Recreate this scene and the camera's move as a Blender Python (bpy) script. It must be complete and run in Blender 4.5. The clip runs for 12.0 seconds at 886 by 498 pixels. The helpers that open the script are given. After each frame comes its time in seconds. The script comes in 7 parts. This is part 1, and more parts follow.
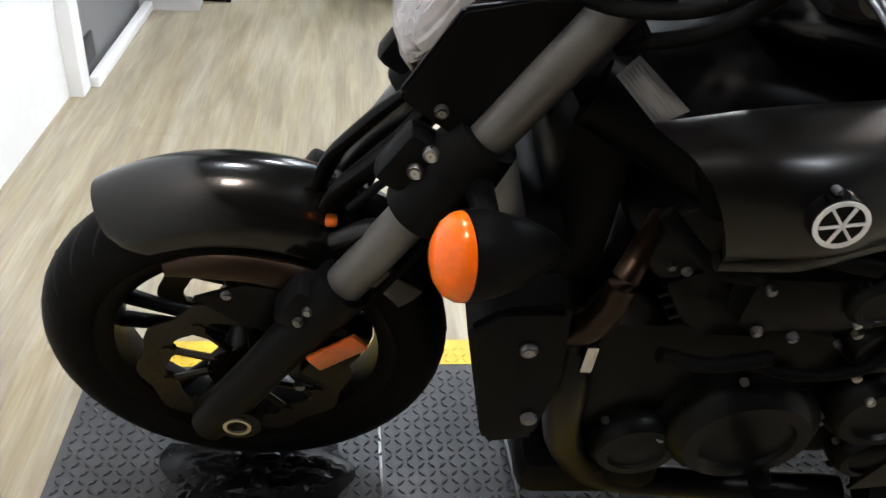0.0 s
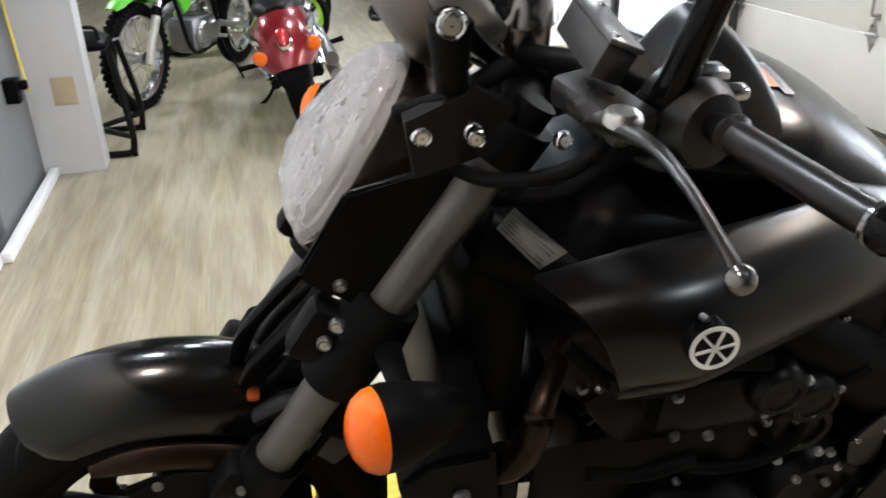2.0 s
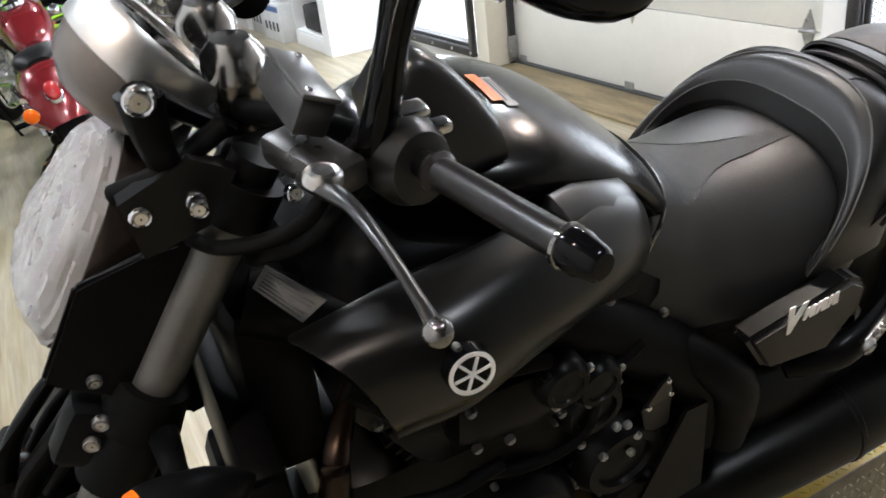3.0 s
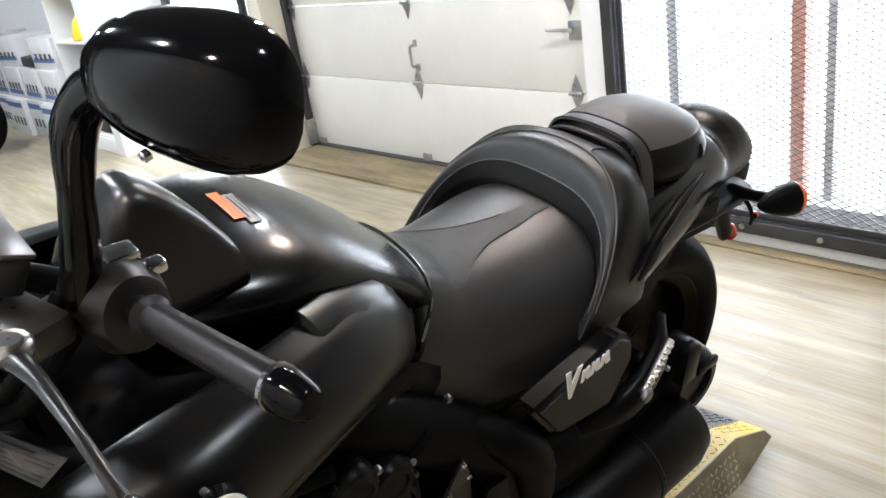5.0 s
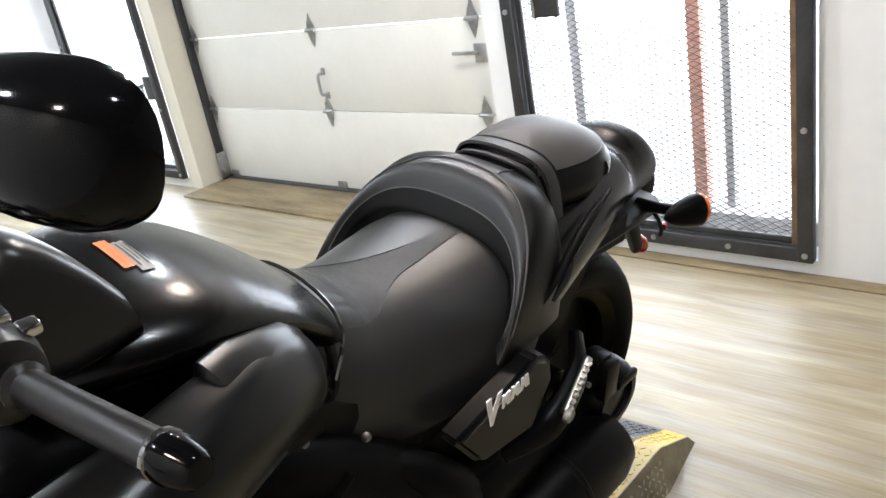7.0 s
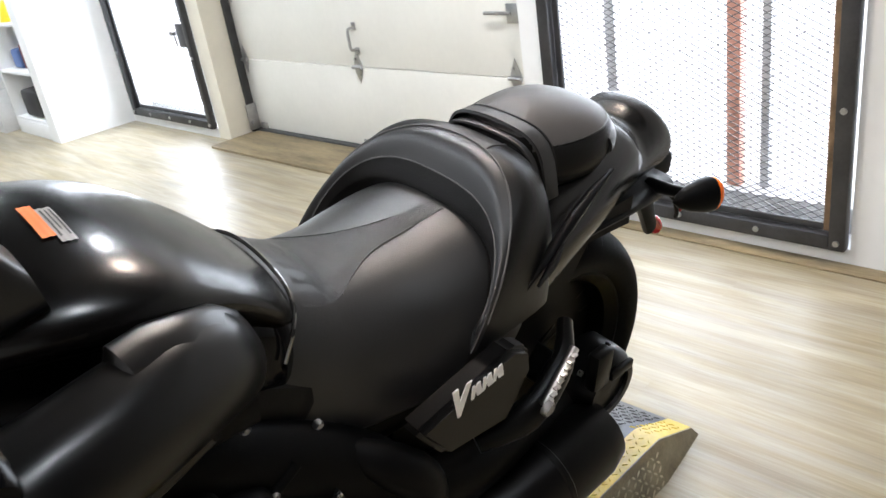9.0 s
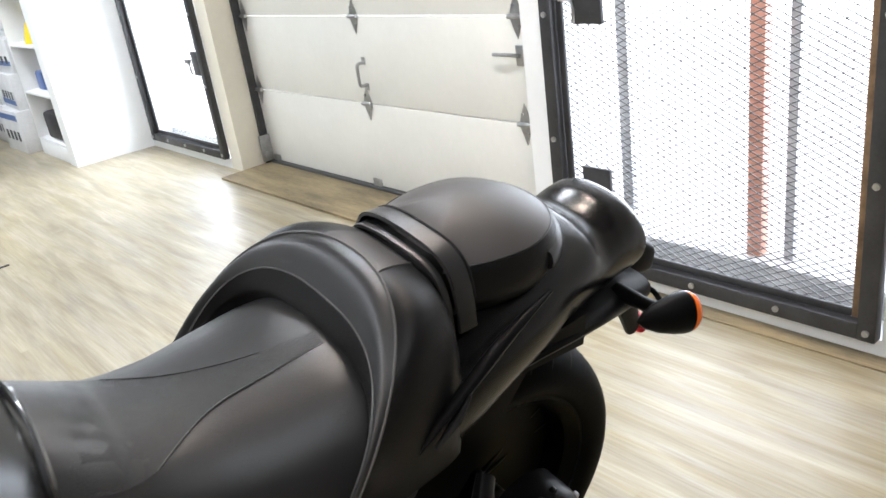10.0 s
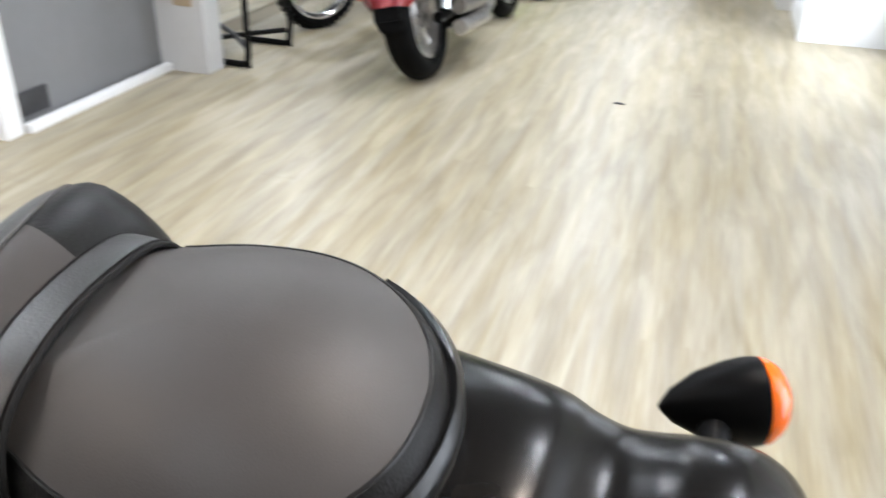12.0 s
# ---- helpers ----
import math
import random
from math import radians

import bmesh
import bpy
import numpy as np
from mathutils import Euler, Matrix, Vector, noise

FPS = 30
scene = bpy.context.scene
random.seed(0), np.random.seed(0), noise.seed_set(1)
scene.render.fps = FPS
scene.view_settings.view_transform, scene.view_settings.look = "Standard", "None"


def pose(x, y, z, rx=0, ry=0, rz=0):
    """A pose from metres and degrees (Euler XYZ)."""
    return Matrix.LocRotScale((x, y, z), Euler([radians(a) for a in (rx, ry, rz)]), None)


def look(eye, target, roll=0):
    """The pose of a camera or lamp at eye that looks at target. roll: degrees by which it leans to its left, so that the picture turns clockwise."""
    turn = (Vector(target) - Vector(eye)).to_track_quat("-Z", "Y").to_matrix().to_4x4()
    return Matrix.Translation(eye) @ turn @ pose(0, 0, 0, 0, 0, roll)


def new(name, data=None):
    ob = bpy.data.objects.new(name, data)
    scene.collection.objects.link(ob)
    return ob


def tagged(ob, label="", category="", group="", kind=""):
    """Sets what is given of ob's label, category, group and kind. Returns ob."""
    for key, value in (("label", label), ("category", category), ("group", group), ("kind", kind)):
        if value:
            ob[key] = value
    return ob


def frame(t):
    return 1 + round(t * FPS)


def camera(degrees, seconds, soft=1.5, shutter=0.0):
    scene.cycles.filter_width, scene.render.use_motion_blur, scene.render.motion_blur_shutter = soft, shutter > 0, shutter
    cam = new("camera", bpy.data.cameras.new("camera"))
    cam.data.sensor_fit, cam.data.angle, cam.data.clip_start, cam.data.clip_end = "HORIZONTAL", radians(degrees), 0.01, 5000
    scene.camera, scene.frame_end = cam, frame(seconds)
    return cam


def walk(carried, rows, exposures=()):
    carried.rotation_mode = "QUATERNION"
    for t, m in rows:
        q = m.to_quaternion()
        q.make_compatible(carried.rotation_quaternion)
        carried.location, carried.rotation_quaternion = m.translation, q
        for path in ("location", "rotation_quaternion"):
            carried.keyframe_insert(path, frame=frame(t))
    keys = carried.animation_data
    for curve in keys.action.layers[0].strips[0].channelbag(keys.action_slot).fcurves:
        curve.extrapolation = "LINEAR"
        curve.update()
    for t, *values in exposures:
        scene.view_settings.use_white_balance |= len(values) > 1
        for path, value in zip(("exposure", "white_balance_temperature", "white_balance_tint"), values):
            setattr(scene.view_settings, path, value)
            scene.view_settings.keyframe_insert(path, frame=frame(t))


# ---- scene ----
cam = camera(57.5, 12.0, soft=1.5, shutter=0.2)
ROWS = [
    (0.0, -0.0, 0.0, 1.2969, 57.65, -4.3, -5.83),
    (0.5, -0.0241, 0.0023, 1.3014, 57.14, -3.99, -2.52),
    (1.0, -0.0483, -0.0073, 1.2962, 55.86, -1.81, -2.19),
    (1.5, -0.0197, -0.0052, 1.3314, 60.44, -0.53, -5.63),
    (2.0, 0.035, -0.0085, 1.3803, 64.73, 1.62, -14.0),
    (2.5, 0.0917, -0.0028, 1.4015, 63.06, 4.87, -22.74),
    (3.0, 0.1362, -0.0134, 1.4094, 64.0, 6.57, -28.72),
    (3.5, 0.1633, -0.026, 1.4221, 65.13, 7.48, -33.13),
    (3.7, 0.1718, -0.0305, 1.4243, 65.25, 7.59, -34.08),
    (5.5, 0.2428, -0.0451, 1.4344, 67.73, 9.22, -45.58),
    (6.0, 0.2529, -0.0451, 1.4347, 67.81, 9.65, -47.15),
    (6.5, 0.2594, -0.041, 1.4309, 67.77, 9.79, -48.25),
    (8.5, 0.2605, -0.0415, 1.4315, 67.71, 9.87, -50.55),
    (9.0, 0.3880, -0.0522, 1.4115, 65.51, 8.20, -45.36),
    (9.5, 0.5617, -0.0730, 1.4501, 66.80, 8.81, -41.32),
    (10.0, 0.7649, 0.0138, 1.4277, 67.31, 7.55, -41.39),
    (10.5, 1.0761, 0.1033, 1.4047, 65.98, 10.90, -42.61),
    (11.0, 1.4081, 0.0949, 1.4062, 67.27, 7.49, -24.39),
    (11.2, 1.5092, 0.1499, 1.3920, 65.84, 6.23, -17.72),
    (11.5, 1.6450, 0.3124, 1.3559, 64.79, -0.58, -7.19),
    (11.6, 1.6827, 0.3742, 1.3464, 63.45, -2.13, -2.95),
    (11.8, 1.7224, 0.4588, 1.3319, 61.10, -4.06, 6.10),
    (12.0, 1.7563, 0.5182, 1.3250, 61.33, -1.51, 17.40),
]
walk(cam, [(t, pose(x, y, z, rx, ry, rz)) for t, x, y, z, rx, ry, rz in ROWS],
     exposures=((0.0, -0.01), (1.5, -0.02), (2.5, -0.07), (3.5, -0.03), (5.5, 0.05), (12.0, 0.04)))

# ---- light ----
world = bpy.data.worlds.new("sky")
scene.world = world
world.use_nodes = True
wn = world.node_tree.nodes
sky = wn.new("ShaderNodeTexSky")
sky.sky_type, sky.sun_disc = "NISHITA", False
sky.sun_elevation, sky.sun_rotation = radians(45), radians(180)
wn["Background"].inputs["Strength"].default_value = 0.15
world.node_tree.links.new(sky.outputs[0], wn["Background"].inputs["Color"])
scene.view_settings.use_white_balance = True
scene.view_settings.white_balance_temperature = 6140


def area_lamp(name, m, sx, sy, watts, color=(1, 1, 1)):
    data = bpy.data.lights.new(name, "AREA")
    data.shape, data.size, data.size_y = "RECTANGLE", sx, sy
    data.energy, data.color = watts, color
    ob = new(name, data)
    ob.matrix_world = m
    return ob


sun_data = bpy.data.lights.new("sun", "SUN")
sun_data.energy, sun_data.angle, sun_data.color = 5.0, radians(0.6), (1.0, 0.97, 0.93)
sun = new("sun", sun_data)
sun.matrix_world = look((5, -6, 8), (5, 2, 0))

# daylight through the two screened openings in the street wall
area_lamp("daylight_gate", look((3.30, 1.5, 1.25), (0, 1.5, 0.7)), 1.1, 2.0, 45, (0.90, 0.95, 1.0))
area_lamp("daylight_window", look((3.30, 5.72, 1.2), (0, 5.0, 0.5)), 1.0, 1.9, 76, (0.90, 0.95, 1.0))

# ---- materials ----


def mat(name, color, rough=0.5, metal=0.0, var=0.0, scale=8.0, bump=0.0, bscale=60.0, coat=0.0, rvar=0.0, spec=0.5, tint=None, stretch=None, rand=0.0):
    """A surface with blotches (var), fine relief (bump) and uneven gloss (rvar)."""
    m = bpy.data.materials.new(name)
    m.use_nodes = True
    nt = m.node_tree
    n, l = nt.nodes, nt.links
    b = n["Principled BSDF"]
    b.inputs["Base Color"].default_value = (*color, 1)
    b.inputs["Roughness"].default_value = rough
    b.inputs["Metallic"].default_value = metal
    b.inputs["Coat Weight"].default_value = coat
    b.inputs["Specular IOR Level"].default_value = spec
    co = n.new("ShaderNodeTexCoord")
    mp = n.new("ShaderNodeMapping")
    l.new(co.outputs["Object"], mp.inputs[0])
    if stretch:
        mp.inputs["Scale"].default_value = stretch
    last = None
    if var > 0:
        t1 = n.new("ShaderNodeTexNoise")
        t1.inputs["Scale"].default_value, t1.inputs["Detail"].default_value = scale, 6
        l.new(mp.outputs[0], t1.inputs["Vector"])
        t2 = n.new("ShaderNodeTexNoise")
        t2.inputs["Scale"].default_value, t2.inputs["Detail"].default_value = scale * 9, 3
        l.new(mp.outputs[0], t2.inputs["Vector"])
        add = n.new("ShaderNodeMath")
        add.operation = "MULTIPLY_ADD"
        add.inputs[1].default_value = 0.4
        l.new(t2.outputs["Fac"], add.inputs[0])
        l.new(t1.outputs["Fac"], add.inputs[2])
        rp = n.new("ShaderNodeValToRGB")
        hi = tint or [min(1, c * (1 + var)) for c in color]
        rp.color_ramp.elements[0].position, rp.color_ramp.elements[1].position = 0.45, 0.95
        rp.color_ramp.elements[0].color = (*[c * (1 - var) for c in color], 1)
        rp.color_ramp.elements[1].color = (*hi, 1)
        l.new(add.outputs[0], rp.inputs[0])
        last = rp.outputs[0]
    if rand > 0:
        oi = n.new("ShaderNodeObjectInfo")
        hs = n.new("ShaderNodeHueSaturation")
        mr = n.new("ShaderNodeMapRange")
        mr.inputs["To Min"].default_value, mr.inputs["To Max"].default_value = 1 - rand, 1 + rand
        l.new(oi.outputs["Random"], mr.inputs["Value"])
        l.new(mr.outputs[0], hs.inputs["Value"])
        if last:
            l.new(last, hs.inputs["Color"])
        else:
            hs.inputs["Color"].default_value = (*color, 1)
        last = hs.outputs[0]
    if last:
        l.new(last, b.inputs["Base Color"])
    if rvar > 0:
        t3 = n.new("ShaderNodeTexNoise")
        t3.inputs["Scale"].default_value, t3.inputs["Detail"].default_value = scale * 2.3, 5
        l.new(mp.outputs[0], t3.inputs["Vector"])
        m3 = n.new("ShaderNodeMapRange")
        m3.inputs["To Min"].default_value, m3.inputs["To Max"].default_value = max(0.02, rough - rvar), rough + rvar
        l.new(t3.outputs["Fac"], m3.inputs["Value"])
        l.new(m3.outputs[0], b.inputs["Roughness"])
    if bump > 0:
        t4 = n.new("ShaderNodeTexNoise")
        t4.inputs["Scale"].default_value, t4.inputs["Detail"].default_value = bscale, 4
        l.new(mp.outputs[0], t4.inputs["Vector"])
        bp = n.new("ShaderNodeBump")
        bp.inputs["Strength"].default_value, bp.inputs["Distance"].default_value = bump, 0.002
        l.new(t4.outputs["Fac"], bp.inputs["Height"])
        l.new(bp.outputs[0], b.inputs["Normal"])
    return m


def glow(name, color, strength):
    m = bpy.data.materials.new(name)
    m.use_nodes = True
    b = m.node_tree.nodes["Principled BSDF"]
    b.inputs["Base Color"].default_value = (*color, 1)
    b.inputs["Emission Color"].default_value = (*color, 1)
    b.inputs["Emission Strength"].default_value = strength
    return m


def glass(name, color=(1, 1, 1), rough=0.03, ior=1.45):
    m = bpy.data.materials.new(name)
    m.use_nodes = True
    b = m.node_tree.nodes["Principled BSDF"]
    b.inputs["Base Color"].default_value = (*color, 1)
    b.inputs["Transmission Weight"].default_value = 1.0
    b.inputs["Roughness"].default_value, b.inputs["IOR"].default_value = rough, ior
    return m


WHITE = mat("white_wall_paint", (0.76, 0.765, 0.765), 0.6, var=0.04, scale=2, bump=0.15, bscale=40)
# grey taken darker for the recess's shade; the far end wall shares it
GREY = mat("shaded_grey_wall_paint", (0.175, 0.175, 0.18), 0.6, var=0.06, scale=2, bump=0.15, bscale=40)
CREAM = mat("cream_wall_paint", (0.70, 0.66, 0.56), 0.6, var=0.05, scale=3, bump=0.1, bscale=40)
DOORSKIN = mat("door_enamel", (0.72, 0.71, 0.66), 0.45, var=0.04, scale=3, bump=0.08, bscale=25)
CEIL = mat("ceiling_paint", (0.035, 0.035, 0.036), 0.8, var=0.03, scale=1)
STEEL = mat("dark_steel", (0.05, 0.05, 0.053), 0.45, 0.5, var=0.25, scale=9, bump=0.1, rvar=0.1)
RUST = mat("rusty_steel", (0.20, 0.13, 0.075), 0.6, 0.4, var=0.4, scale=12, bump=0.2)
MESHM = mat("mesh_steel", (0.10, 0.10, 0.102), 0.5, 0.3)
ZINC = mat("zinc_hardware", (0.42, 0.42, 0.42), 0.35, 0.9, var=0.2, scale=20)
PLY = mat("plywood", (0.21, 0.162, 0.09), 0.6, var=0.5, scale=2.6, stretch=(5, 0.8, 5), bump=0.2, bscale=20, rvar=0.1)
PLATE = mat("black_tread_plate", (0.062, 0.063, 0.066), 0.42, 0.5, var=0.35, scale=5, bump=0.1, rvar=0.12)
YELLOW = mat("yellow_tread_paint", (0.64, 0.44, 0.03), 0.45, 0.0, var=0.25, scale=7, bump=0.15, rvar=0.1)
SATINF = mat("satin_black_fender", (0.003, 0.0028, 0.0026), 0.17, 0.0, var=0.1, scale=3, bump=0.008, bscale=250, rvar=0.02, spec=0.48)
SATIN = mat("satin_black_paint", (0.003, 0.0028, 0.0027), 0.35, 0.0, var=0.1, scale=3, bump=0.012, bscale=250, rvar=0.02, spec=0.21)
PIPE = mat("shiny_piping", (0.006, 0.006, 0.006), 0.30, 0.0, spec=0.4)
TAILP = mat("tail_black_paint", (0.0065, 0.0061, 0.0058), 0.25, 0.0, var=0.1, scale=3, bump=0.008, bscale=250, rvar=0.03, spec=0.21)
TANKP = mat("tank_black_paint", (0.0022, 0.0020, 0.0019), 0.23, 0.0, var=0.1, scale=3, bump=0.008, bscale=250, rvar=0.02, spec=0.40)
SCOOPP = mat("scoop_black_paint", (0.0022, 0.0020, 0.0019), 0.29, 0.0, var=0.1, scale=3, bump=0.012, bscale=250, rvar=0.02, spec=0.37)
RESV = mat("grey_reservoir", (0.022, 0.022, 0.0225), 0.4, 0.0, var=0.08, scale=14, bump=0.06, bscale=200)
# lid coloured paler than its box for light glancing off the top
LIDM = mat("lit_reservoir_lid", (0.10, 0.10, 0.10), 0.3, 0.5, var=0.08, scale=14)
PERCH = mat("cast_perch_metal", (0.055, 0.052, 0.05), 0.3, 0.8, var=0.15, scale=20, rvar=0.08)
SWITCHM = mat("switch_housing_black", (0.007, 0.0066, 0.0063), 0.36, 0.0, var=0.15, scale=12, bump=0.1, bscale=220, spec=0.32)
HORN = mat("grey_horn_plastic", (0.008, 0.008, 0.0082), 0.30, 0.0, var=0.06, scale=6, spec=0.5)
SHELLM = mat("polished_bronze_tint", (0.10, 0.078, 0.066), 0.24, 0.9, var=0.12, scale=8)
PODM = mat("brushed_pod_metal", (0.15, 0.13, 0.115), 0.3, 0.9, var=0.12, scale=14, rvar=0.06)
RIMB = mat("satin_black_rim", (0.002, 0.002, 0.002), 0.4, 0.0, var=0.1, scale=9, spec=0.05)
TREAD = mat("worn_tread_steel", (0.075, 0.075, 0.077), 0.30, 0.6, var=0.3, scale=6, rvar=0.1)
GLOSSB = mat("gloss_black", (0.003, 0.003, 0.0035), 0.10, 0.0, spec=0.12)
PLASTIC = mat("black_plastic", (0.003, 0.003, 0.0032), 0.42, 0.0, var=0.15, scale=10, bump=0.08, bscale=300, spec=0.06)
ENGINE = mat("black_engine_enamel", (0.0045, 0.0044, 0.0043), 0.30, 0.0, var=0.2, scale=14, bump=0.1, bscale=160, spec=0.10)
RUBBER = mat("tyre_rubber", (0.004, 0.004, 0.004), 0.55, 0.0, var=0.2, scale=12, bump=0.12, bscale=120, spec=0.04)
GRIPM = mat("grip_rubber", (0.007, 0.0055, 0.0050), 0.33, 0.0, var=0.25, scale=20, bump=0.12, bscale=120, spec=0.34)
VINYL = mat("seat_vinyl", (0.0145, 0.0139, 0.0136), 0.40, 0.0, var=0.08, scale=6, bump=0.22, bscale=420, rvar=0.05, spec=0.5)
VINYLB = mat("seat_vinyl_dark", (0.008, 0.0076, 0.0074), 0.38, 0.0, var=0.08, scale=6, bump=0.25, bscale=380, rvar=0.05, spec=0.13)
VINYLT = mat("pale_top_vinyl", (0.050, 0.046, 0.044), 0.5, 0.0, var=0.08, scale=6, bump=0.10, bscale=700, rvar=0.05, spec=0.35)
STITCH = mat("grey_seam", (0.075, 0.072, 0.070), 0.6)
CARBON = mat("woven_inlay", (0.014, 0.0135, 0.013), 0.34, 0.0, var=0.3, scale=220, bump=0.5, bscale=600, spec=0.3)
TUBEM = mat("dark_chrome", (0.20, 0.195, 0.19), 0.12, 0.9, var=0.1, scale=10, rvar=0.05)
FORKM = mat("satin_grey_fork", (0.10, 0.097, 0.092), 0.34, 0.5, var=0.12, scale=18, rvar=0.05)
CHROME = mat("chrome", (0.65, 0.65, 0.66), 0.14, 1.0)
CLAMPM = mat("polished_clamp", (0.32, 0.31, 0.30), 0.2, 1.0, var=0.1, scale=20)
BOLTM = mat("dull_bolt_steel", (0.24, 0.24, 0.245), 0.34, 1.0, var=0.2, scale=60)
ALU = mat("brushed_aluminium", (0.46, 0.45, 0.44), 0.30, 1.0, var=0.15, scale=25, rvar=0.08)
BRONZE = mat("heat_and_reflection_brown", (0.030, 0.019, 0.013), 0.32, 0.9, var=0.3, scale=10)
DISC = mat("brake_disc_steel", (0.025, 0.023, 0.021), 0.35, 1.0, var=0.1, scale=30)
GOLD = mat("dull_gold_anodising", (0.012, 0.009, 0.005), 0.35, 0.8)
ORANGE = mat("amber_lens", (0.76, 0.125, 0.003), 0.16, 0.0, var=0.15, scale=20, coat=0.15, spec=0.3)
AMBERD = mat("amber_reflector", (0.42, 0.085, 0.008), 0.3, var=0.2, scale=60, coat=0.2)
REDL = mat("red_lens", (0.42, 0.018, 0.02), 0.18, var=0.15, scale=30, coat=0.6)
REDP = mat("dark_red_metallic", (0.20, 0.012, 0.016), 0.22, 0.3, coat=0.8)
GREEN = mat("green_plastic", (0.10, 0.42, 0.02), 0.35, var=0.1)
LIME = mat("lime_plastic", (0.33, 0.62, 0.03), 0.35, var=0.1)
BADGE = mat("white_badge", (0.78, 0.78, 0.78), 0.35, 0.3)
DECALW = mat("white_decal", (0.30, 0.29, 0.28), 0.4, var=0.05)
DECALO = mat("orange_decal", (0.70, 0.18, 0.06), 0.4)
PAPER = mat("printed_label", (0.075, 0.074, 0.072), 0.6, var=0.2, scale=50)
INK = mat("dark_ink", (0.05, 0.05, 0.05), 0.6)
MIRROR = mat("mirror_glass", (0.85, 0.86, 0.87), 0.02, 1.0)
LENS = glass("clear_lens", (0.98, 0.98, 0.98), 0.02)
WRAP = mat("clear_film_over_lamp", (0.97, 0.97, 0.97), 0.05, 0.0, bump=1.0, bscale=22)
WRAP.node_tree.nodes["Principled BSDF"].inputs["Transmission Weight"].default_value = 0.74
WRAP.node_tree.nodes["Principled BSDF"].inputs["IOR"].default_value = 1.25
REFL = mat("headlamp_reflector", (0.82, 0.83, 0.85), 0.15, 0.5, var=0.45, scale=11, bump=0.5, bscale=14)
# red-brown with the outdoor glare put into its paler tone
WOODRED = mat("red_brown_frame", (0.62, 0.30, 0.22), 0.6, var=0.2, scale=5)
DARK = mat("dark_clutter", (0.03, 0.03, 0.032), 0.6, var=0.4, scale=5)
BOXW = mat("white_carton", (0.62, 0.62, 0.62), 0.6, var=0.12, scale=6)
BLUE = mat("blue_print", (0.10, 0.16, 0.34), 0.5)
YELP = mat("yellow_plastic", (0.75, 0.55, 0.02), 0.4)
MAROON = mat("maroon_fabric", (0.12, 0.02, 0.025), 0.7)
BEIGE = mat("beige_cardboard", (0.42, 0.33, 0.22), 0.7, var=0.1)
DAY = glow("daylight_haze", (0.95, 0.97, 1.0), 3.8)
LAMPW = glow("lamp_white", (1.0, 0.97, 0.92), 22.0)
LAMPO = glow("lamp_warm", (1.0, 0.72, 0.50), 18.0)


